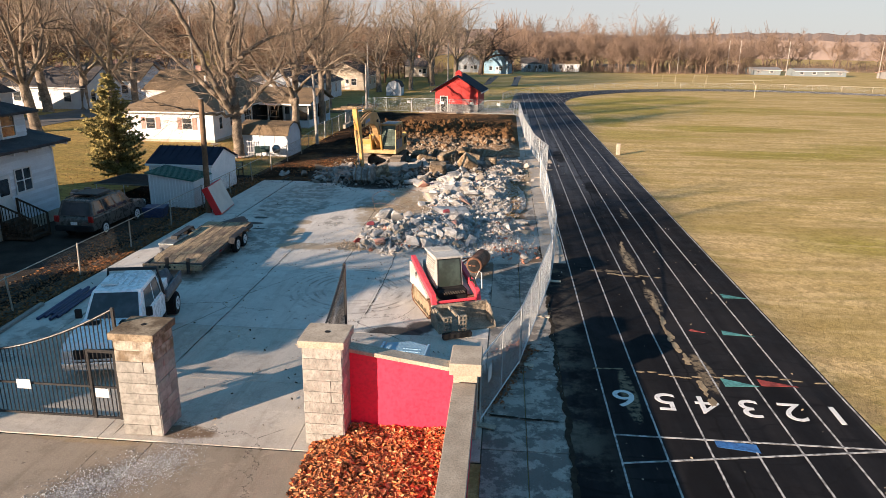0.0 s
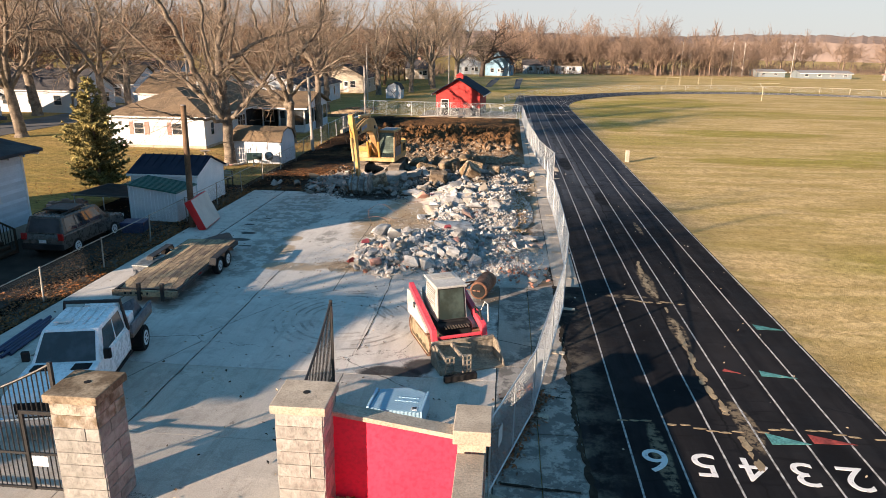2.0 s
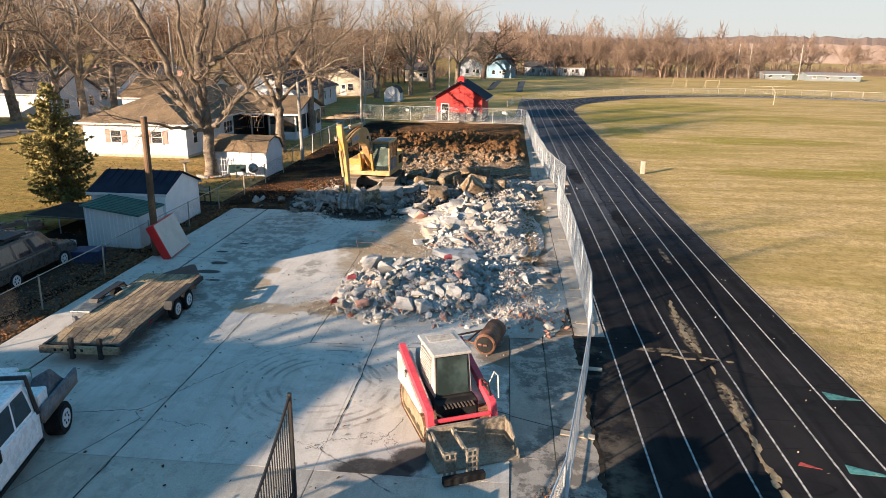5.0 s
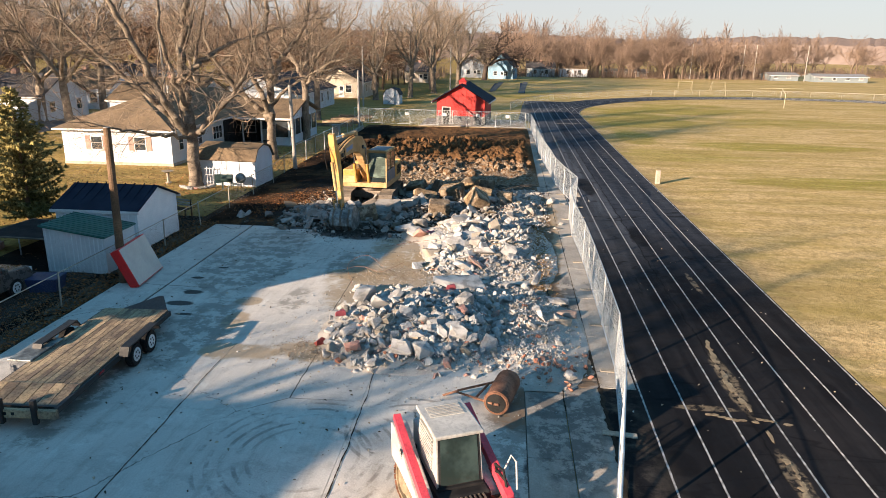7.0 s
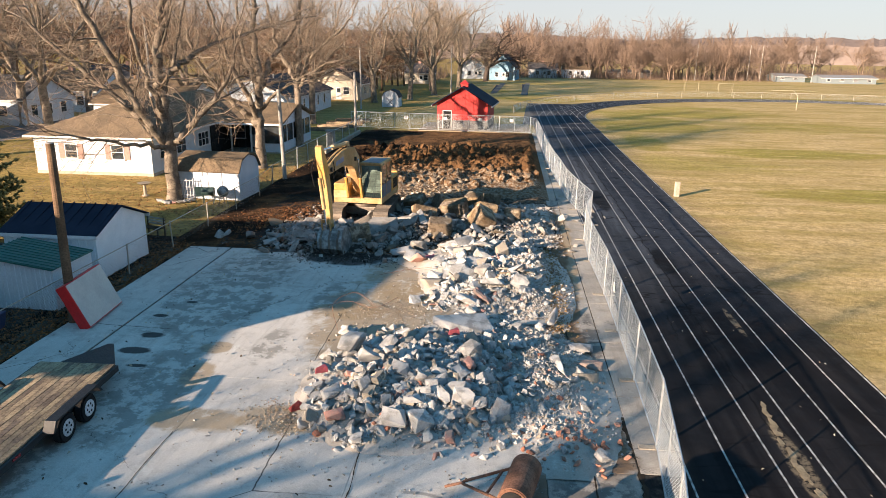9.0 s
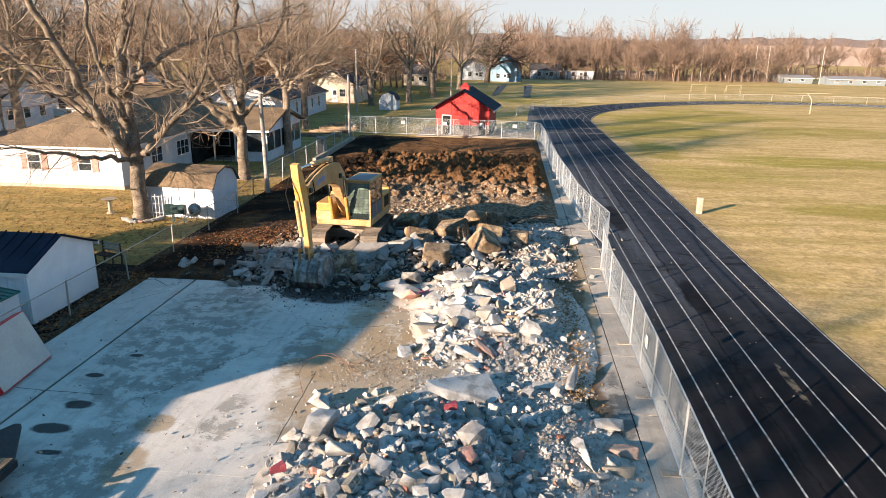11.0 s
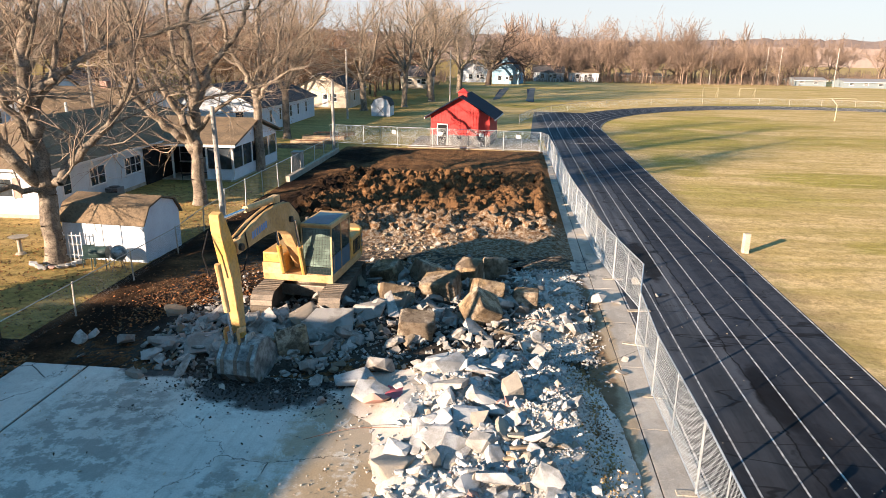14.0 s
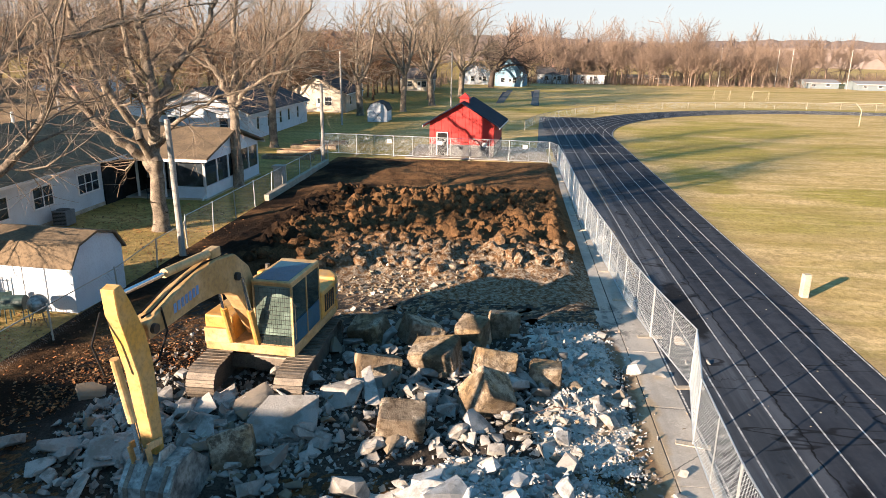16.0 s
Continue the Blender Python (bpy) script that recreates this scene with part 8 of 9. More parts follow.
def block_mat():
    m, nt, p = start("footing_block")
    c = n_coord(nt, True)
    big = n_noise(nt, c, 1.1, 5.0, 0.65)
    mid = n_noise(nt, c, 4.0, 5.0, 0.7)
    fine = n_noise(nt, c, 18.0, 5.0, 0.7)
    col = n_mix(nt, n_map(nt, big, 0.38, 0.6), (0.34, 0.235, 0.125), (0.50, 0.42, 0.32))
    col = n_mix(nt, n_map(nt, n_noise(nt, c, 0.7, 4.0, 0.6), 0.46, 0.56, 0.0, 0.75), col, (0.12, 0.085, 0.055))
    col = n_mix(nt, n_map(nt, mid, 0.45, 0.62, 0.0, 0.8), col, (0.085, 0.058, 0.036))
    col = n_mix(nt, n_map(nt, fine, 0.35, 0.6, 0.4, 0.0), col, (0.10, 0.08, 0.06))
    nt.links.new(col, p.inputs["Base Color"])
    p.inputs["Roughness"].default_value = 0.93
    p.inputs["Specular IOR Level"].default_value = 0.1
    nt.links.new(n_bump(nt, n_math(nt, "ADD", mid, fine), 1.0, 0.09), p.inputs["Normal"])
    return m


M_BLOCK = block_mat()


def chunk_mesh(rng, sx, sy, sz, n=11, m=None, rough=0.75):
    """An angular broken lump."""
    bm = B()
    for k in range(n):
        p = Vector((rng.uniform(-1, 1), rng.uniform(-1, 1), rng.uniform(-1, 1)))
        q = max(abs(p.x), abs(p.y), abs(p.z))
        p = p / q * rng.uniform(rough, 1.0)
        bm.verts.new((p.x * sx / 2, p.y * sy / 2, p.z * sz / 2))
    got = bmesh.ops.convex_hull(bm, input=bm.verts)
    bmesh.ops.delete(bm, geom=[v for v in bm.verts if not v.link_faces], context="VERTS")
    return mesh_of("chunk", bm, m or M_RUB)


rng = random.Random(77)
CHUNKS = [chunk_mesh(rng, 1, rng.uniform(0.6, 1.0), rng.uniform(0.4, 0.8), rng.choice((16, 19, 22)), None, 0.86) for _ in range(16)]
ROCKS = [chunk_mesh(rng, 1, rng.uniform(0.6, 1.0), rng.uniform(0.25, 0.6), rng.choice((11, 13, 15)), M_ROCK, 0.82) for _ in range(12)]

SLABS = [chunk_mesh(rng, 1, rng.uniform(0.55, 0.9), rng.uniform(0.18, 0.32), rng.choice((20, 24, 28)), None, 0.88) for _ in range(10)]


def strew(parent, meshes, count, seed, spot, size, zfn, sink=0.25):
    rng = random.Random(seed)
    for k in range(count):
        u, v = spot(rng)
        s = size(rng)
        o = new("chunk", rng.choice(meshes))
        o.parent = parent
        o.matrix_basis = pose(u, v, zfn(u, v) + s * sink, rng.uniform(-40, 40), rng.uniform(-40, 40), rng.uniform(0, 360)) @ Matrix.Diagonal((s, s * rng.uniform(0.8, 1.15), s * rng.uniform(0.75, 1.1), 1))


def pebbles(name, count, seed, spot, size, zfn, m, label):
    """Small stones joined into one loose spread."""
    rng = random.Random(seed)
    base = [Vector(p) for p in ((1, 0, 0), (-0.5, 0.85, 0.1), (-0.5, -0.8, -0.1), (0.1, 0.1, 0.8), (0, -0.1, -0.8))]
    tri = [(0, 1, 3), (1, 2, 3), (2, 0, 3), (1, 0, 4), (2, 1, 4), (0, 2, 4)]
    vs, fs = [], []
    for k in range(count):
        u, v = spot(rng)
        s = size(rng)
        m4 = pose(u, v, zfn(u, v) + s * 0.2, rng.uniform(-60, 60), rng.uniform(-60, 60), rng.uniform(0, 360))
        i = len(vs)
        for b in base:
            vs.append(tuple(m4 @ (Vector((b.x * rng.uniform(0.7, 1.2), b.y * rng.uniform(0.7, 1.2), b.z * rng.uniform(0.6, 1.2))) * s)))
        fs += [(i + a, i + b, i + c) for a, b, c in tri]
    tagged(raw(name, vs, fs, m), label, "rubble", kind="stuff")


def lumps(name, meshes, count, seed, spot, size, zfn, m, label):
    """Angular lumps joined into one heap."""
    rng = random.Random(seed)
    shapes = [([Vector(v.co) for v in me.vertices], [tuple(p.vertices) for p in me.polygons]) for me in meshes]
    vs, fs = [], []
    for k in range(count):
        u, v = spot(rng)
        s = size(rng)
        m4 = pose(u, v, zfn(u, v) + s * rng.uniform(0.05, 0.35), rng.uniform(-60, 60), rng.uniform(-60, 60), rng.uniform(0, 360)) @ Matrix.Diagonal((s, s * rng.uniform(0.7, 1.1), s * rng.uniform(0.6, 1.1), 1))
        co, po = rng.choice(shapes)
        i = len(vs)
        vs += [tuple(m4 @ c) for c in co]
        fs += [tuple(i + j for j in p) for p in po]
    tagged(raw(name, vs, fs, m), label, "rubble", kind="stuff")


def bump2(u, v, cu, cv, ru, rv):
    d = ((u - cu) / ru) ** 2 + ((v - cv) / rv) ** 2
    return max(0.0, 1 - d) ** 0.8


def mound_a(u, v):
    h = 0.62 * bump2(u, v, -3.6, 31.6, 2.9, 3.2) + 0.22 * bump2(u, v, -1.2, 33.5, 3.0, 4.6) + 0.16 * bump2(u, v, 0.9, 31.8, 1.6, 4.2)
    return -0.06 + h * (0.85 + 0.5 * fbm(u, v, 1.1, 3, 4.0)) + (0.03 if h > 0 else 0)


def mound_b(u, v):
    h = 0.55 * bump2(u, v, -1.6, 42.5, 2.9, 4.9) + 0.3 * bump2(u, v, 0.4, 41.0, 1.7, 5.6) + 0.2 * bump2(u, v, -3.6, 43.8, 2.2, 1.8)
    return -0.06 + h * (0.85 + 0.5 * fbm(u, v, 1.0, 3, 14.0)) + (0.03 if h > 0 else 0)


def mound_c(u, v):
    h = 0.5 * bump2(u, v, -4.0, 50.8, 5.4, 5.2) + 0.38 * bump2(u, v, -9.5, 47.6, 4.6, 3.4) + 0.25 * bump2(u, v, 0.0, 51.0, 2.2, 5.0)
    base = dug(u, v) if v > 44.3 else -0.045
    return max(base, -0.06 + h * (0.8 + 0.5 * fbm(u, v, 0.9, 3, 24.0)))


pa = new("rubble_pile")
pa.matrix_world = SITE
tagged(pa, "heap of broken white concrete lumps and bricks", "rubble pile")
ob = heights("rubble_bed", -7.0, 2.6, 28.0, 38.0, 0.2, mound_a, M_DUST)
ob.parent = pa
ob.matrix_parent_inverse = pa.matrix_world.inverted()
strew(pa, CHUNKS, 212, 1, lambda r: (-3.3 + 3.1 * r.uniform(-1, 1) * r.uniform(0.5, 1), 32.2 + 3.5 * r.uniform(-1, 1) * r.uniform(0.6, 1)), lambda r: 0.2 + 0.5 * r.random() ** 2.4, mound_a)
strew(pa, CHUNKS, 70, 2, lambda r: (r.uniform(-1.4, 1.7), r.uniform(28.8, 37.2)), lambda r: 0.12 + 0.34 * r.random() ** 3, mound_a)
pebbles("rubble_stones", 7000, 21, lambda r: (r.uniform(-5.8, 1.6), r.uniform(28.7, 36.6)) if r.random() < 0.4 else (r.gauss(0.1, 0.8), r.uniform(29.5, 37.4)), lambda r: 0.02 + 0.07 * r.random() ** 3, mound_a, M_PEB, "small broken concrete stones on the heap")
pebbles("loose_stones", 1700, 22, lambda r: (r.uniform(-6.8, 2.2), r.uniform(28.2, 38.0)), lambda r: 0.02 + 0.05 * r.random() ** 2, mound_a, M_PEB, "loose gravel and crumbs of concrete round the heap")
lumps("rubble_lumps", CHUNKS, 1900, 61, lambda r: (-3.0 + 3.4 * r.uniform(-1, 1) * r.uniform(0.4, 1), 32.3 + 3.9 * r.uniform(-1, 1) * r.uniform(0.5, 1)), lambda r: 0.11 + 0.26 * r.random() ** 2, mound_a, M_RUB, "broken white concrete lumps heaped close together")
lumps("brick_lumps", CHUNKS, 90, 62, lambda r: (r.gauss(1.3, 0.6), r.gauss(29.6, 0.6)) if r.random() < 0.6 else (r.uniform(-5.5, 1), r.uniform(29, 35)), lambda r: 0.10 + 0.12 * r.random(), mound_a, mat("broken_brick", (0.40, 0.16, 0.10), (0.34, 0.20, 0.15), 3, 14, 0.9, 0.3, vary=False, island=0.3), "broken reddish bricks scattered in the rubble")
pb = new("rubble_pile")
pb.matrix_world = SITE
tagged(pb, "low spread of broken white concrete slabs and dust", "rubble pile")
ob = heights("rubble_bed", -5.8, 2.5, 36.6, 48.0, 0.2, mound_b, M_DUST)
ob.parent = pb
ob.matrix_parent_inverse = pb.matrix_world.inverted()
strew(pb, SLABS + CHUNKS[:4], 135, 3, lambda r: (r.gauss(-2.2, 0.95), r.uniform(37.6, 46.2)), lambda r: 0.28 + 0.75 * r.random() ** 2.2, mound_b, 0.16)
strew(pb, CHUNKS, 70, 4, lambda r: (r.gauss(0.2, 0.6), r.uniform(37.5, 46.5)), lambda r: 0.10 + 0.22 * r.random() ** 2.5, mound_b)
pebbles("rubble_stones", 11000, 23, lambda r: (r.gauss(-1.6, 1.3), r.uniform(37.0, 47.2)) if r.random() < 0.3 else (r.gauss(0.0, 0.75), r.uniform(37.0, 47.4)), lambda r: 0.018 + 0.055 * r.random() ** 2.5, mound_b, M_PEB, "small broken concrete stones in the spread")
lumps("rubble_lumps", CHUNKS, 2000, 63, lambda r: (min(r.gauss(-1.5, 1.0), r.uniform(0.3, 0.9)), r.uniform(37.2, 46.6)), lambda r: 0.07 + 0.22 * r.random() ** 2.6, mound_b, M_RUB, "broken white concrete lumps spread along the walk")
pc = new("rubble_pile")
pc.matrix_world = SITE
tagged(pc, "soiled heap of rocks and broken footings round the excavator", "rubble pile")
ob = heights("rubble_bed", -14.5, 2.4, 44.1, 57.5, 0.2, mound_c, dirt_mat("dark_rubble_soil", (0.022, 0.019, 0.017), (0.085, 0.072, 0.06), False))
ob.parent = pc
ob.matrix_parent_inverse = pc.matrix_world.inverted()
strew(pc, ROCKS, 130, 5, lambda r: (r.gauss(-9.6, 2.0), r.gauss(46.6, 1.3)), lambda r: 0.25 + 0.65 * r.random() ** 2, mound_c)
strew(pc, ROCKS, 165, 6, lambda r: (r.gauss(-3.6, 2.2), r.gauss(50.0, 2.2)), lambda r: 0.25 + 0.7 * r.random() ** 2, mound_c)
lumps("rock_lumps", ROCKS, 2200, 64, lambda r: (r.uniform(-12.2, -6.0), r.gauss(46.6, 1.2)) if r.random() < 0.45 else (r.gauss(-3.2, 2.4), r.gauss(50.2, 2.6)), lambda r: 0.10 + 0.36 * r.random() ** 2, mound_c, M_ROCK, "soiled grey rocks packed round the excavator")
pebbles("rock_crumbs", 3600, 24, lambda r: (r.uniform(-12.6, 2.0), r.gauss(48.4, 2.4)), lambda r: 0.03 + 0.09 * r.random() ** 2, mound_c, M_ROCK, "small soiled stones between the rocks")
ob = heights("crushed_spread", -1.1, 2.0, 46.6, 56.0, 0.2, lambda u, v: mound_c(u, v) + 0.03 * sstep(-1.1, -0.4, u) * sstep(2.0, 1.5, u) * sstep(56.0, 54.6, v) - 0.015 + 0.02 * fbm(u, v, 2.0, 3, 6.0), M_DUST)
ob.parent = pc
ob.matrix_parent_inverse = pc.matrix_world.inverted()
pebbles("mud_crumbs", 2600, 77, lambda r: (r.gauss(-7.9, 1.3), 44.3 - abs(r.gauss(0, 0.75))), lambda r: 0.015 + 0.05 * r.random() ** 3, lambda u, v: -0.006, mat("wet_mud_crumbs", (0.03, 0.024, 0.02), (0.06, 0.05, 0.042), 3, 12, 0.9, 0.3, vary=False, island=0.4), "dark wet mud and crumbs dropped before the bucket")
pebbles("pale_crumbs", 5200, 25, lambda r: (r.gauss(0.7, 0.7), r.uniform(46.5, 55.6)), lambda r: 0.02 + 0.07 * r.random() ** 2.5, mound_c, M_PEB, "pale concrete crumbs beside the walk")
pebbles("gravel_bank", 420, 26, lambda r: (r.gauss(-6.2, 1.6), r.gauss(58.6, 1.2)), lambda r: 0.03 + 0.12 * r.random() ** 2.5, lambda u, v: dug(u, v), M_TANPEB, "pale gravel and stones spread on the soil")


def clods(count, seed):
    rng = random.Random(seed)
    vs, fs = [], []
    for k in range(count):
        u, v = rng.uniform(-13.5, 1.3), rng.uniform(60, 79)
        s = 0.05 + 0.34 * rng.random() ** 4
        bm = bmesh.new()
        bmesh.ops.create_icosphere(bm, subdivisions=1, radius=s)
        m = pose(u, v, dug(u, v) + s * 0.3, rng.uniform(0, 360), rng.uniform(0, 360), 0)
        i = len(vs)
        ids = {}
        for q, w in enumerate(bm.verts):
            ids[w] = i + q
            vs.append(tuple(m @ (w.co * rng.uniform(0.6, 1.25))))
        fs += [tuple(ids[w] for w in f.verts) for f in bm.faces]
        bm.free()
    tagged(raw("soil_clods", vs, fs, M_DIRT), "loose brown clods of dug soil", "soil", kind="stuff")


clods(1500, 12)
# big cut footing blocks and slabs, each a thing of its own
rng = random.Random(41)


def footing(u, v, z, s, turn, tilt, label, name="footing_block", m=None, rough=0.9, n=14, group="footing blocks"):
    me = chunk_mesh(random.Random(int(u * 31 + v * 17)), s[0], s[1], s[2], n, m or M_BLOCK, rough)
    me.name = name
    bm = bmesh.new()
    bm.from_mesh(me)
    bmesh.ops.bevel(bm, geom=list(bm.edges), offset=0.018, segments=1, affect="EDGES")
    bm.to_mesh(me)
    bm.free()
    ob = new(name, me)
    ob.matrix_world = SITE @ pose(u, v, z, tilt[0], tilt[1], turn)
    return tagged(ob, label, "concrete block", group)


def cut_block(u, v, z, s, turn, tilt, label):
    """A squared block with chipped corners."""
    r = random.Random(int(u * 53 + v * 29))
    bm = B()
    pts = []
    s = tuple(k * 0.86 for k in s)
    tilt = (tilt[0] * 1.5, tilt[1] * 1.5)
    for x in (-1, 1):
        for y in (-1, 1):
            for q in (-1, 1):
                c = Vector((x * s[0], y * s[1], q * s[2])) / 2
                for k in range(3):
                    e = Vector(c)
                    e[k] *= r.uniform(0.72, 0.92)
                    pts.append(e)
    for p in pts:
        bm.verts.new(p + Vector((r.uniform(-0.04, 0.04), r.uniform(-0.04, 0.04), r.uniform(-0.04, 0.04))))
    bmesh.ops.convex_hull(bm, input=bm.verts)
    bmesh.ops.bevel(bm, geom=list(bm.edges), offset=0.02, segments=1, affect="EDGES")
    ob = new("footing_block", mesh_of("footing_block", bm, M_BLOCK))
    ob.matrix_world = SITE @ pose(u, v, mound_c(u, v) + 0.40 * s[2], tilt[0], tilt[1], turn)
    return tagged(ob, label, "concrete block", "footing blocks")


for u, v, z, s, turn, tilt, lab in (
        (-4.05, 47.4, 0.62, (1.3, 1.0, 0.95), 6, (8, 4), "tan-faced footing block at the front of the rocks"),
        (-2.0, 48.65, 0.68, (1.15, 1.1, 1.2), 38, (22, 18), "footing block standing tilted on one corner"),
        (-0.44, 50.15, 0.55, (0.98, 0.9, 1.0), -4, (-4, 0), "upright square tan footing block"),
        (-5.2, 50.2, 0.85, (1.45, 1.0, 0.85), 22, (-12, 8), "soiled footing block with a pale top"),
        (-3.55, 50.75, 1.05, (1.55, 1.25, 1.15), -12, (6, -6), "largest soiled footing block on the heap"),
        (-1.9, 50.6, 0.8, (1.25, 1.05, 1.0), 18, (-14, 10), "footing block leaning back on the rocks"),
        (-2.6, 52.5, 0.85, (1.0, 1.0, 1.15), -20, (10, 0), "upright grey footing block"),
        (-1.65, 53.9, 0.62, (1.1, 0.9, 1.0), 8, (-8, 4), "grey footing block at the back of the heap"),
        (-4.3, 53.0, 0.75, (1.4, 1.1, 0.9), 30, (0, 14), "dark footing block half buried in rubble"),
        (-6.0, 52.9, 0.7, (1.3, 1.0, 0.8), -15, (10, -8), "dark broken footing beside the excavator"),
        (-7.75, 45.95, 0.55, (1.1, 0.75, 1.05), 20, (-18, -8), "broken footing with a soiled face beside the bucket")):
    cut_block(u, v, z, s, turn, tilt, lab)
for u, v, z, s, turn, tilt in ((-6.95, 47.15, 0.55, (1.8, 1.5, 0.35), 14, (32, 10)), (-5.9, 48.5, 0.62, (1.35, 1.1, 0.3), -20, (24, -8)), (-10.55, 45.6, 0.38, (1.1, 1.0, 0.22), 10, (28, 4)),
                               (-8.0, 48.0, 0.55, (1.2, 1.0, 0.28), 40, (20, -14)), (-11.9, 45.9, 0.25, (1.2, 0.6, 0.2), 50, (14, 20)), (-5.1, 48.9, 0.7, (0.5, 1.5, 0.3), 24, (20, 20))):
    footing(u, v, z, s, turn, tilt, "broken grey floor slab tilted on the rocks", "broken_slab", M_ROCK, 0.86, 14, "broken slabs")
for u, v, z, s, turn, tilt in ((-5.35, 44.35, 0.25, (1.45, 0.8, 0.3), 16, (10, 6)), (-4.75, 43.4, 0.28, (1.0, 0.8, 0.35), -10, (14, 6)), (-3.2, 44.9, 0.4, (1.2, 0.7, 0.3), 30, (10, -10)), (-2.3, 43.2, 0.5, (1.3, 0.8, 0.3), -24, (12, 14)),
                               (-2.6, 41.0, 0.5, (1.1, 0.9, 0.35), 12, (16, -6)), (-3.6, 40.2, 0.3, (1.0, 0.8, 0.4), 60, (12, 0)), (-1.5, 44.6, 0.55, (1.2, 0.6, 0.25), 45, (-10, 18)), (-2.1, 36.0, 0.42, (2.2, 1.5, 0.24), 8, (9, 8)),
                               (1.75, 34.7, 0.12, (0.9, 0.6, 0.3), 12, (4, 6)), (1.8, 33.7, 0.12, (1.0, 0.5, 0.22), -8, (4, 8)), (1.6, 32.8, 0.12, (0.9, 0.6, 0.3), 20, (-6, 4)), (-4.4, 31.4, 1.05, (0.65, 0.5, 0.8), 20, (14, 20)),
                               (-5.2, 32.9, 0.85, (0.8, 0.7, 0.7), 50, (0, 24)), (0.9, 33.2, 0.3, (0.3, 1.4, 0.25), 12, (0, 8)), (0.95, 37.0, 0.3, (0.3, 1.3, 0.25), -14, (6, 0))):
    footing(u, v, z, s, turn, tilt, "broken white concrete slab lying in the rubble", "broken_slab", M_RUB, 0.84, 13, "broken slabs")
t = thing("timber_scraps", -0.35, 40.6, 0.45, 12, "splintered brown timber in the rubble", "timber")
for k in range(3):
    bm = B()
    box(bm, -0.8 + 0.1 * k, 0.7, -0.15 + 0.13 * k, -0.06 + 0.13 * k, 0.05 * k, 0.05 * k + 0.06, 0.01)
    part("stick", bm, M_PLANK, t)
def bend(pts, n=7):
    """A smooth run through pts."""
    q = [Vector(p) for p in pts]
    q = [q[0] * 2 - q[1]] + q + [q[-1] * 2 - q[-2]]
    out = []
    for a, b, c, d in zip(q, q[1:], q[2:], q[3:]):
        for k in range(n):
            t = k / n
            out.append(tuple(0.5 * ((2 * b) + (c - a) * t + (2 * a - 5 * b + 4 * c - d) * t * t + (3 * b - a - 3 * c + d) * t ** 3)))
    return out + [tuple(q[-2])]


pebbles("walk_soil", 4200, 74, lambda r: (r.gauss(1.25, 0.26), r.uniform(33.5, 52.0)), lambda r: 0.015 + 0.04 * r.random() ** 2, lambda u, v: max(-0.02, mound_b(u, v) if v < 46 else -0.02), mat("ochre_crumbly_soil", (0.30, 0.20, 0.085), (0.17, 0.10, 0.05), 1.2, 12, 0.95, 0.3, vary=False, island=0.4), "ochre crumbly soil along the walk's edge")
pebbles("sand_grit", 2200, 75, lambda r: (r.gauss(-4.6, 0.8), r.gauss(37.4, 0.7)) if r.random() < 0.6 else (r.gauss(-6.3, 0.5), r.gauss(29.9, 0.5)), lambda r: 0.012 + 0.03 * r.random() ** 2, lambda u, v: -0.002, M_TANPEB, "tan grit spread on the concrete")
M_PINK = mat("torn_red_plastic", (0.36, 0.075, 0.09), (0.28, 0.06, 0.07), 3, 14, 0.5, 0.3)
ob = heights("torn_sheet", -4.35, -3.3, 43.05, 43.75, 0.1, lambda u, v: 0.3 + 0.14 * fbm(u, v, 2.6, 3), M_PINK)
tagged(ob, "torn red plastic sheet caught in the rubble", "sheet")
for pts in ([(-7.2, 37.4, 0.1), (-6.4, 37.6, 0.25), (-5.4, 37.2, 0.2), (-4.6, 37.9, 0.4)], [(-5.9, 33.9, 0.7), (-6.2, 34.6, 1.3), (-5.6, 35.2, 1.5), (-4.9, 35.0, 1.1)], [(-6.0, 41.2, 0.06), (-4.9, 41.6, 0.2), (-3.6, 41.3, 0.5)],
            [(-0.9, 48.6, 0.3), (-0.2, 48.8, 0.45), (0.6, 49.0, 0.25)]):
    bm = B()
    tube(bm, bend(pts), 0.008, 5)
    solid("bent_rebar", bm, M_RUST, "bent rusty reinforcing bar in rubble", "rebar", "bent bars")
for u, v, z, rz, col in ((-5.7, 31.2, 0.75, 25, M_PINK), (-6.1, 30.1, 0.2, 40, M_MARKR), (-1.9, 33.4, 0.6, 70, M_DARK), (-2.3, 34.2, 0.75, 10, M_PINK)):
    t = thing("painted_lump", u, v, z, rz, "concrete lump with old painted face", "rubble")
    t.scale = (0.6, 0.6, 0.6)
    part("lump", hull([(-0.3, -0.2, -0.12), (0.3, -0.15, -0.15), (0.25, 0.2, -0.1), (-0.28, 0.2, -0.14), (-0.25, -0.15, 0.14), (0.28, -0.1, 0.12), (0.2, 0.16, 0.16)], 0.02), col, t)
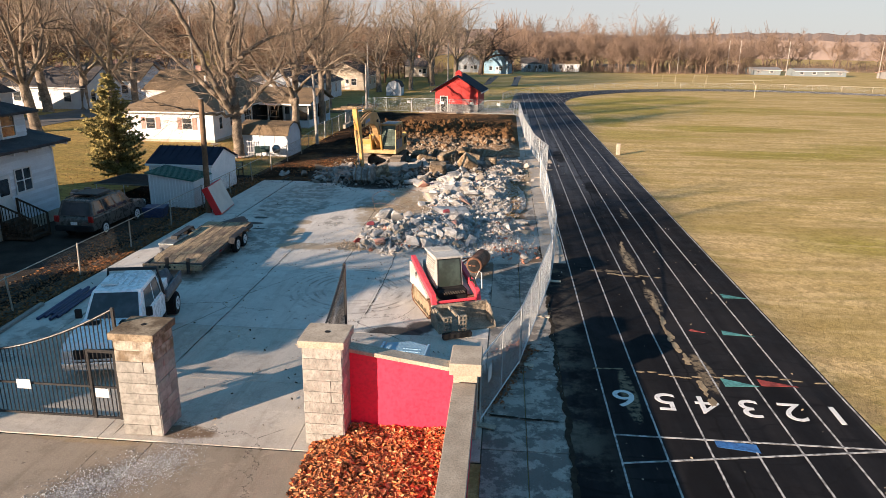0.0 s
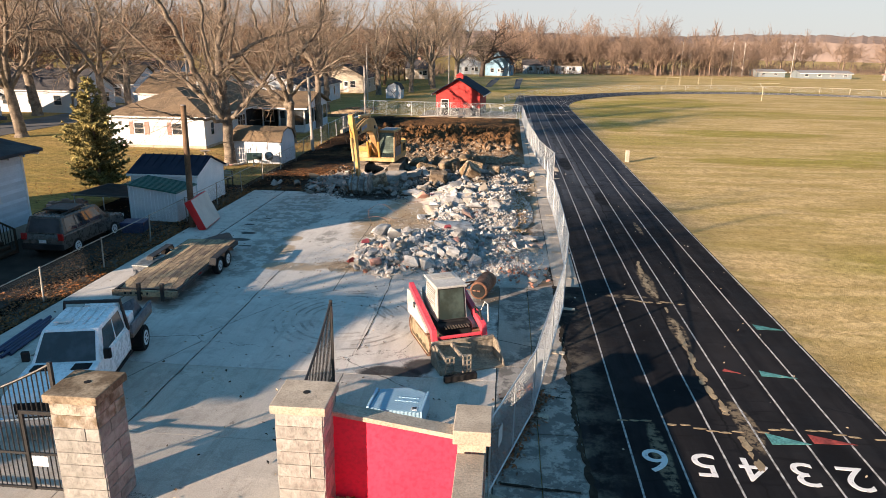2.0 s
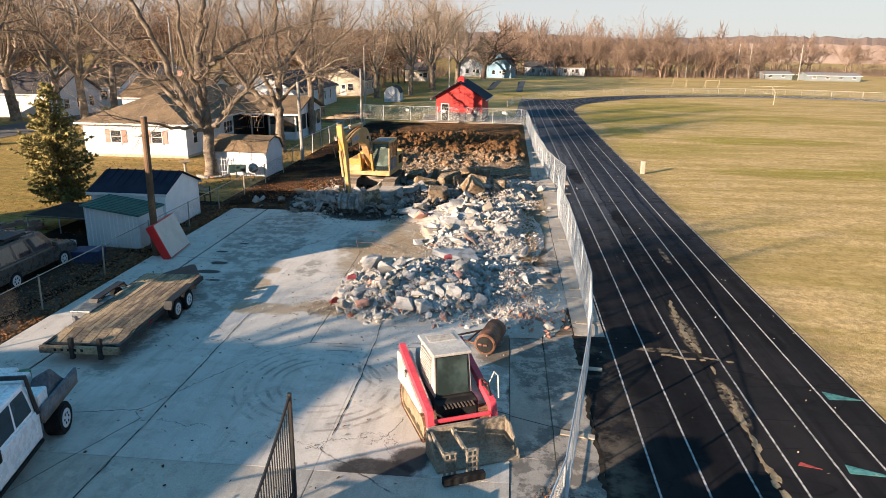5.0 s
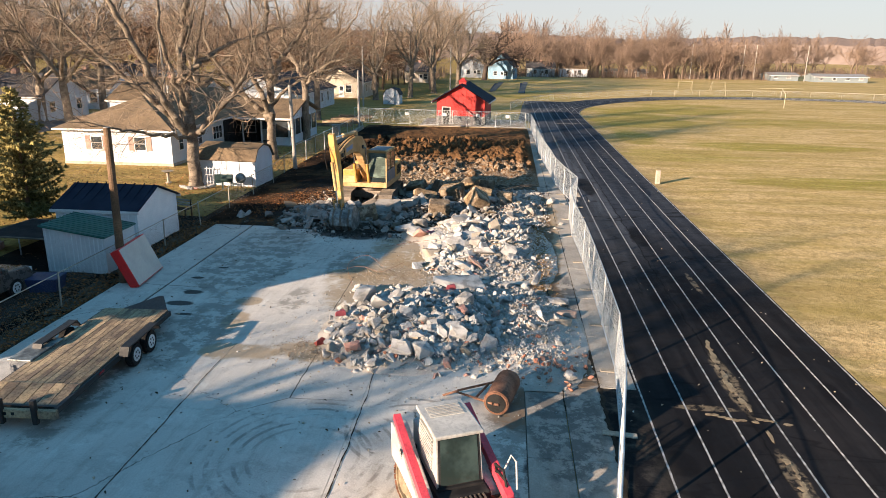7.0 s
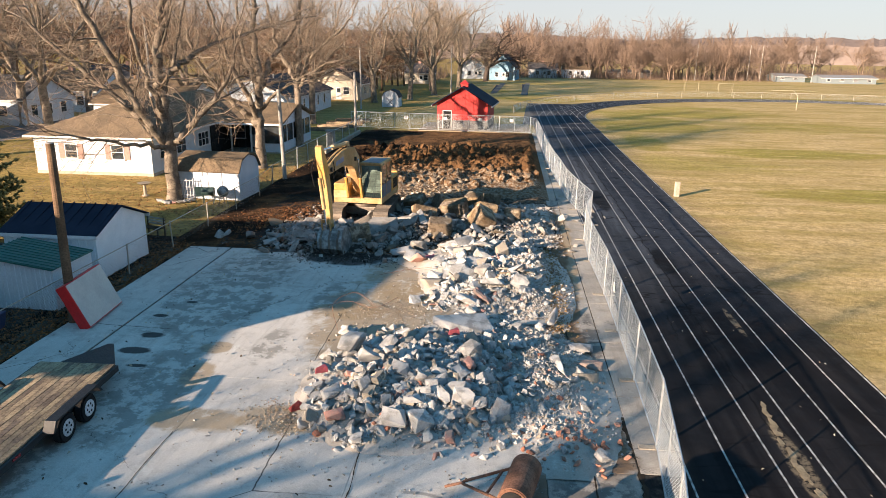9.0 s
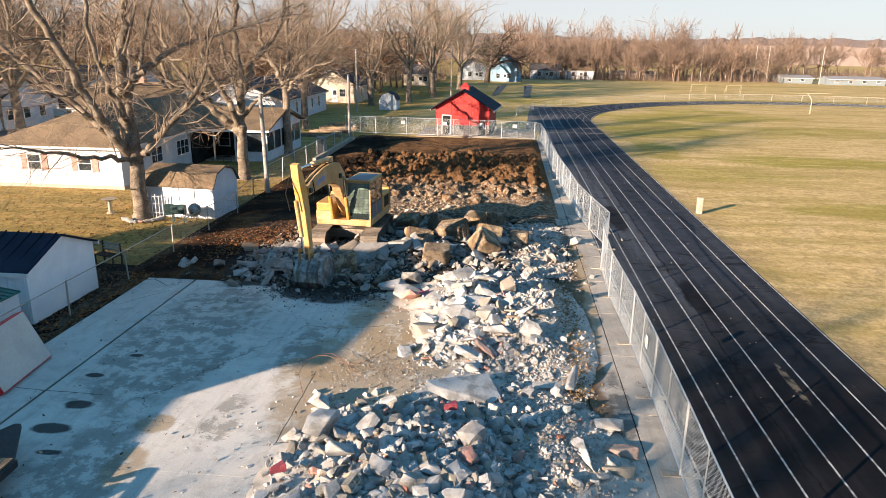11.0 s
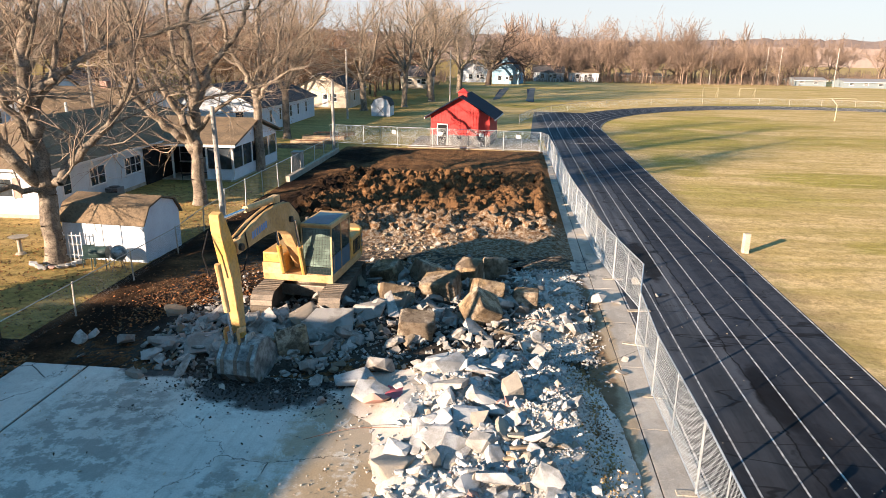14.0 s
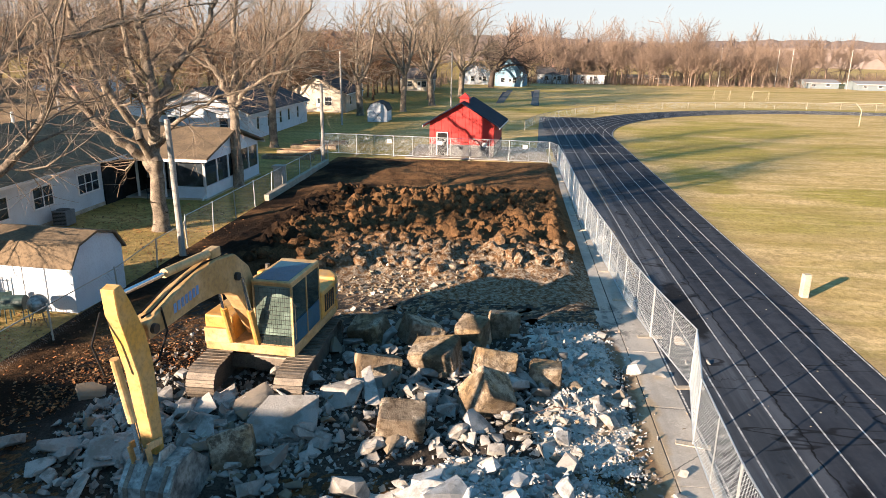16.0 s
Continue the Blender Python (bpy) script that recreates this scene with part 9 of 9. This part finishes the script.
for k in range(7):
    r = random.Random(k + 60)
    t = thing("concrete_block_shell", r.uniform(-5.2, -3.0), r.uniform(29.8, 31.6), 0.0, r.uniform(0, 90), "hollow grey concrete block with open cores", "block", "hollow blocks")
    bm = B()
    for q in ((-0.2, 0.2, -0.1, -0.07), (-0.2, 0.2, 0.07, 0.1), (-0.2, -0.16, -0.07, 0.07), (0.16, 0.2, -0.07, 0.07), (-0.02, 0.02, -0.07, 0.07)):
        box(bm, *q, 0.0, 0.19)
    o = part("shell", bm, M_CAP, t)
    w = SITE.inverted() @ t.matrix_world.translation
    t.matrix_world = Matrix.Translation((0, 0, mound_a(w.x, w.y) + 0.12)) @ t.matrix_world @ pose(0, 0, 0, r.uniform(50, 110), r.uniform(-20, 20), 0)

# ---- yard clutter ----
t = thing("trampoline", -21.9, 39.6, -0.06, 0, "rectangular trampoline with dark mat on steel legs", "trampoline")
bm = B()
prism(bm, [(-1.9, -1.5), (1.9, -1.7), (2.1, 1.3), (-1.6, 1.6)], "z", 0.80, 0.84)
part("mat", bm, M_DARK, t)
bm = B()
tube(bm, [(-1.9, -1.5, 0.82), (1.9, -1.7, 0.82), (2.1, 1.3, 0.82), (-1.6, 1.6, 0.82), (-1.9, -1.5, 0.82)], 0.045, 8)
part("rim", bm, M_STEEL, t)
for x, y in ((-1.8, -1.45), (0.0, -1.6), (1.85, -1.6), (2.0, 1.25), (0.2, 1.45), (-1.55, 1.5)):
    bm = B()
    cyl(bm, (x, y, 0), (x, y, 0.8), 0.03, seg=8)
    part("leg", bm, M_GALV, t)
t = thing("fire_ring", -24.4, 38.5, -0.06, 0, "low ring of pinkish bricks on the grass", "fire pit")
for k in range(14):
    a = k * 6.283 / 14
    bm = B()
    box(bm, -0.2, 0.2, -0.1, 0.1, 0.0, 0.2 + 0.1 * (k % 2), 0.015, Matrix.Translation((0.95 * math.cos(a), 0.95 * math.sin(a), 0)) @ Matrix.Rotation(a + 1.57, 4, "Z"))
    part("brick", bm, M_SHUT, t)
t = thing("blue_bin", -17.9, 34.0, -0.03, 10, "low dark blue plastic tub by the shed", "tub")
bm = hull([(-0.5, -0.4, 0), (0.5, -0.4, 0), (0.5, 0.4, 0), (-0.5, 0.4, 0), (-0.58, -0.48, 0.55), (0.58, -0.48, 0.55), (0.58, 0.48, 0.55), (-0.58, 0.48, 0.55)], 0.04)
part("tub", bm, M_BPIPE, t)
t = thing("bird_bath", -23.4, 54.8, -0.06, 0, "pale concrete bird bath on the lawn", "bird bath")
bm = B()
cyl(bm, (0, 0, 0), (0, 0, 0.08), 0.24, 0.18, 16)
cyl(bm, (0, 0, 0.08), (0, 0, 0.72), 0.1, 0.09, 12)
part("stem", bm, M_CAP, t)
bm = B()
cyl(bm, (0, 0, 0.72), (0, 0, 0.84), 0.2, 0.42, 20)
part("bowl", bm, M_CAP, t)
t = thing("garden_bench", -18.3, 46.0, -0.06, -20, "old dark wooden garden bench by the fence", "bench")
for k in range(4):
    bm = B()
    box(bm, -0.6, 0.6, -0.25 + k * 0.13, -0.15 + k * 0.13, 0.42, 0.46, 0.01)
    part("seat_slat", bm, M_OLDWOOD, t)
for k in range(3):
    bm = B()
    box(bm, -0.6, 0.6, 0.24, 0.27, 0.55 + k * 0.14, 0.64 + k * 0.14, 0.01)
    part("back_slat", bm, M_POLEG, t)
for x in (-0.55, 0.55):
    for y in (-0.2, 0.25):
        bm = B()
        box(bm, x - 0.03, x + 0.03, y - 0.03, y + 0.03, 0.0, 0.95 if y > 0 else 0.42)
        part("leg", bm, M_OLDWOOD, t)
# clutter in front of the gambrel shed
M_GRILLC = mat("dark_green_cover", (0.02, 0.045, 0.045), (0.03, 0.06, 0.055), 3, 14, 0.6, 0.2)
t = thing("covered_grill", -18.6, 53.3, -0.06, 10, "dark green barrel grill on legs", "grill")
bm = B()
cyl(bm, (-0.35, 0, 0.75), (0.35, 0, 0.75), 0.26, seg=18)
part("barrel", bm, M_GRILLC, t)
for x in (-0.3, 0.3):
    for y in (-0.18, 0.18):
        bm = B()
        cyl(bm, (x, y, 0), (x, y * 0.8, 0.6), 0.02, seg=6)
        part("leg", bm, M_GRILLC, t)
t = thing("steel_grill", -17.6, 53.1, -0.06, -15, "grey domed kettle grill beside the shed", "grill")
bm = B()
bmesh.ops.create_uvsphere(bm, u_segments=18, v_segments=10, radius=0.34, matrix=Matrix.Translation((0, 0, 0.82)))
part("kettle", bm, M_BUCKET, t)
for k in range(3):
    a = k * 2.09
    bm = B()
    cyl(bm, (0.34 * math.cos(a), 0.34 * math.sin(a), 0), (0.15 * math.cos(a), 0.15 * math.sin(a), 0.6), 0.018, seg=6)
    part("leg", bm, M_STEEL, t)
t = thing("plastic_chair", -19.3, 53.6, -0.06, 25, "dark green plastic garden chair", "chair")
bm = B()
box(bm, -0.25, 0.25, -0.25, 0.25, 0.4, 0.45, 0.015)
part("seat", bm, M_GRILLC, t)
bm = B()
box(bm, -0.25, 0.25, 0.22, 0.27, 0.45, 0.9, 0.015)
part("backrest", bm, M_GRILLC, t)
for x in (-0.22, 0.22):
    for y in (-0.22, 0.22):
        bm = B()
        box(bm, x - 0.02, x + 0.02, y - 0.02, y + 0.02, 0, 0.4)
        part("leg", bm, M_GRILLC, t)
t = thing("ladder_rack", -20.3, 54.1, -0.06, 0, "white wire trellis leaning by the shed", "trellis")
for k in range(5):
    bm = B()
    box(bm, -0.4 + k * 0.2 - 0.012, -0.4 + k * 0.2 + 0.012, -0.02, 0.02, 0, 1.35 - 0.08 * (k % 2))
    part("upright", bm, M_TRIM, t)
for z in (0.3, 0.8, 1.2):
    bm = B()
    box(bm, -0.42, 0.42, -0.015, 0.015, z, z + 0.025)
    part("rung", bm, M_TRIM, t)
rng = random.Random(8)
t = thing("stone_ring", -20.7, 53.1, -0.06, 0, "ring of pale stones round the tree", "stones")
for k in range(13):
    a = -2.6 + k * 0.22
    o = new("stone", rng.choice(CHUNKS))
    o.parent = t
    o.matrix_basis = pose(1.0 * math.cos(a) - 0.2, 0.9 * math.sin(a) + 0.7, 0.1, rng.uniform(-20, 20), 0, rng.uniform(0, 360)) @ Matrix.Diagonal((0.38, 0.3, 0.28, 1))
t = thing("porch_chair", -23.9, 72.6, 0.02, 30, "dark metal chair under the porch", "chair")
bm = B()
tube(bm, [(-0.3, 0.3, 0.95), (-0.3, 0.25, 0.42), (-0.3, -0.3, 0.42), (-0.3, -0.3, 0.0)], 0.025, 6)
tube(bm, [(0.3, 0.3, 0.95), (0.3, 0.25, 0.42), (0.3, -0.3, 0.42), (0.3, -0.3, 0.0)], 0.025, 6)
part("frame", bm, M_BLACK, t)
bm = B()
box(bm, -0.3, 0.3, -0.3, 0.27, 0.4, 0.44, 0.01)
part("seat", bm, M_DARK, t)
# raised beds in the far garden
for k in range(4):
    t = thing("raised_bed", -21.0 + 0.2 * k, 90.5 + 3.4 * k, -0.06, 3, "empty timber-edged garden bed", "garden bed", "garden beds")
    for q in ((-2.2, 2.2, -0.6, -0.52), (-2.2, 2.2, 0.52, 0.6), (-2.2, -2.12, -0.52, 0.52), (2.12, 2.2, -0.52, 0.52)):
        bm = B()
        box(bm, *q, 0, 0.3)
        part("board", bm, M_PLANK, t)
    bm = B()
    box(bm, -2.12, 2.12, -0.52, 0.52, 0, 0.22)
    part("soil", bm, M_SOIL, t)

# fallen leaves and crumbs strewn over the hard ground
M_FLECK = [mat("pale_fleck", (0.42, 0.36, 0.27), (0.34, 0.28, 0.2), 3, 12, 0.9, 0.1, vary=False, island=0.3), mat("dark_fleck", (0.06, 0.045, 0.03), (0.10, 0.07, 0.045), 3, 12, 0.9, 0.1, vary=False, island=0.3)]
leaves("track_leaves", 170, 71, lambda r: (r.uniform(2.5, 10.1), 12 + 78 * r.random() ** 1.2), 0.035, M_FLECK[:1], lambda u, v: 0.004, "pale dry leaves strewn on the track")
leaves("yard_leaves", 600, 72, lambda r: (r.uniform(-15.5, 0.2), r.uniform(14.0, 44.0)), 0.045, M_FLECK, lambda u, v: -0.004, "small leaves and crumbs strewn on the concrete")
pebbles("yard_crumbs", 1600, 73, lambda r: (r.gauss(-4.5, 3.0), r.uniform(26.5, 45.0)), lambda r: 0.015 + 0.035 * r.random() ** 2, lambda u, v: -0.004, M_PEB, "crumbs of concrete strewn on the yard")

# ---- spruce ----


def needle_rows(rng, h, r):
    segs = []
    z = 0.35
    while z < h:
        f = 1 - z / h
        n = 7 + int(11 * f)
        for k in range(n):
            a = rng.uniform(0, 6.283)
            L = r * min(1.0, 1.9 * f ** 0.95) * (0.72 + 0.28 * min(1.0, 5 * (1 - f))) * (0.86 + 0.3 * noise.noise(Vector((2 * math.cos(a), 2 * math.sin(a), z * 0.9)))) * rng.uniform(0.62, 1.08) + 0.1
            steps = max(2, int(L / 0.22))
            p = Vector((0, 0, z + rng.uniform(-0.1, 0.1)))
            d = Vector((math.cos(a), math.sin(a), rng.uniform(-0.15, 0.25)))
            for s in range(steps):
                q = p + d * (L / steps)
                q.z += 0.02 * s
                for w in range(10):
                    side = Vector((rng.gauss(0, 1), rng.gauss(0, 1), rng.gauss(-0.15, 0.6))).normalized()
                    tip = q + (side * 0.55 + d * 0.5).normalized() * rng.uniform(0.12, 0.26)
                    segs.append((*q, *tip, 0.068, 0.01))
                segs.append((*p, *q, 0.03, 0.025))
                p = q
        z += 0.2 + 0.06 * f
    return segs


M_SPRUCE = mat("spruce_needles", (0.20, 0.175, 0.065), (0.31, 0.255, 0.095), 1.2, 9, 0.85, 0.0, dark=0.5, island=0.4)


def spruce(u, v, h, r, seed, label):
    t = thing("spruce_tree", u, v, -0.06, 0, label, "tree")
    bm = B()
    cyl(bm, (0, 0, -0.1), (0, 0, h * 0.96), 0.16, 0.02, 10)
    part("trunk", bm, M_POLE, t)
    tagged(tubes("crown", needle_rows(random.Random(seed), h, r), M_SPRUCE, 3, t), kind="stuff")
    return t


sp = spruce(-25.6, 43.8, 6.9, 1.85, 5, "dense dark green spruce on the lawn")

# ---- more trees ----
dt = bare_tree(-45.5, 78.0, Dt, "bare broadleaf tree with many fine branches", 20, 1.4)
Et = tree_rows(53, 4.4, 0.5, 5, 6.6, 4, (0, 0), (22, 60), 0.04, 0.15, 2)
et = bare_tree(-46.6, 65.3, Et, "large bare tree with spreading limbs beside the street", 0, 1.6)
# the copy at -36.5, -3.5 stays out of view, added for branch shadows
for src, u, v, rz, s in ((et, -55.5, 88.0, 120, 1.0), (dt, -36.5, -3.5, 20, 0.95), (et, -37.5, 90.5, 200, 0.9), (dt, -24.5, 97.0, 160, 0.9), (et, -23.5, 131.0, 40, 0.95), (dt, -18.5, 139.0, 250, 1.05), (et, -15.5, 152.0, 300, 1.1), (dt, -17.5, 165.0, 10, 1.1), (et, -12.5, 178.0, 77, 1.1), (dt, -20.0, 186.0, 140, 1.1), (dt, -33.0, 128.0, 310, 1.0), (et, -58.0, 84.0, 33, 1.1), (dt, -55.0, 100.0, 222, 1.1), (et, -14.0, 200.0, 180, 1.1), (dt, -62.0, 62.0, 60, 1.1)):
    o = copy_thing(src, SITE @ pose(u, v, -0.06, 0, 0, rz))
    o.scale = (s, s, s)
Ot = tree_rows(67, 3.4, 0.55, 6, 6.0, 4, (0, 0), (30, 70), 0.03, 0.2, 2)
ot = thing("oak_tree", -7.4, 214.0, -0.06, 0, "wide dark bare oak at the end of the field", "tree")
M_OAK = mat("dark_oak_bark", (0.075, 0.06, 0.05), (0.05, 0.04, 0.035), 1.2, 10, 0.95, 0.3)
tubes("trunk", [s[1:] for s in Ot if s[0] <= 1], M_OAK, 8, ot)
tubes("crown", [(*s[1:7], max(s[7], 0.03), max(s[8], 0.02)) for s in Ot if s[0] > 1], M_OAK, 3, ot)
ot.scale = (1.25, 1.25, 1.05)

# far woods: one joined mass of bare trees
rng = random.Random(90)
kinds = []
for sd in (101, 102, 103, 104, 105, 106):
    rows = tree_rows(sd, rng.uniform(2.0, 4.0), 0.24, 5, 5.4, 3, (0, 0), (12, 58), 0.05, 0.17, 2)
    kinds.append(np.array([(*s[1:7], max(s[7], 0.05), max(s[8], 0.03)) for s in rows]))


def wood(name, spots, m, label):
    out = []
    for u, v, s in spots:
        a = kinds[rng.randrange(len(kinds))].copy()
        ang = rng.uniform(0, 6.28)
        c, n = math.cos(ang), math.sin(ang)
        for i in (0, 3):
            x, y = a[:, i].copy(), a[:, i + 1].copy()
            a[:, i] = (c * x - n * y) * s + u
            a[:, i + 1] = (n * x + c * y) * s + v
            a[:, i + 2] *= s * rng.uniform(0.95, 1.05)
        a[:, 6:8] *= s
        out.append(a)
    tagged(tubes(name, np.concatenate(out), m, 3), label, "woods", kind="stuff")


spots = []
for k in range(155):
    u = rng.uniform(-6, 84)
    spots.append((u, 236 + 0.10 * u + rng.uniform(0, 40) + (6 if u < 30 else 0), rng.uniform(0.75, 1.05) if rng.random() < 0.85 else rng.uniform(1.1, 1.6)))
for k in range(60):
    u = rng.uniform(80, 220)
    spots.append((u, 285 + rng.uniform(0, 50), rng.uniform(0.9, 1.3)))
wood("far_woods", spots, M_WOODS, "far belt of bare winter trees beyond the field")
spots = []
for k in range(170):
    u = rng.uniform(-150, -22)
    spots.append((u, rng.uniform(120, 240) if u > -62 else rng.uniform(72, 200), rng.uniform(0.75, 1.05) if u > -62 else rng.uniform(1.0, 1.5)))
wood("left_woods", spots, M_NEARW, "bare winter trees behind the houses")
rows = []
for k in range(9000):
    left = rng.random() < 0.3
    u = rng.uniform(-90, -20) if left else rng.uniform(2, 180)
    v = rng.uniform(205, 260) if left else (238 + 0.1 * u + rng.uniform(-2, 26) if u < 85 else rng.uniform(282, 330))
    h = rng.uniform(0.6, 3.8)
    rows.append((u, v, -0.1, u + rng.gauss(0, 0.5), v + rng.gauss(0, 0.5), h, 0.06, 0.02))
tagged(tubes("brush", rows, M_WOODS, 3), "bare brushwood under the far trees", "brush", kind="stuff")

# wooded ridge on the skyline
# the ridge's colour includes the haze of distance
M_RIDGE = mat("hazy_wooded_ridge", (0.19, 0.152, 0.135), (0.15, 0.122, 0.112), 0.02, 0.25, 1.0, 0.0, vary=False, dark=0.8, spec=0.0)
verts, faces = [], []
n = 420
for k in range(n + 1):
    a = radians(150 - 135 * k / n)
    d = 620
    h = 19 + 4 * noise.noise(Vector((k * 0.03, 0, 1))) + 2.5 * noise.noise(Vector((k * 0.25, 3, 1))) + 1.8 * noise.noise(Vector((k * 0.9, 5, 1)))
    if a > radians(95):
        h += 3
    for dd, hh in ((0, -0.1), (8, h * 0.7), (30, h)):
        verts.append(((d + dd) * math.cos(a), (d + dd) * math.sin(a), hh))
for k in range(n):
    for j in range(2):
        i = k * 3 + j
        faces.append((i, i + 1, i + 4, i + 3))
tagged(raw("backdrop", verts, faces, M_RIDGE), "hazy wooded ridge on the skyline", "hills", kind="structure")

pebbles("drive_gravel", 6500, 31, lambda r: (lambda a: (-8.5 + 2.0 * a + r.gauss(0, 0.28), 11.0 + 2.0 * a + r.gauss(0, 0.4)))(r.random()), lambda r: 0.01 + 0.011 * r.random(), lambda u, v: -0.004, mat("grey_gravel", (0.46, 0.46, 0.46), (0.30, 0.30, 0.305), 3, 12, 0.9, 0.2, vary=False, island=0.4), "grey gravel spilled on the driveway")
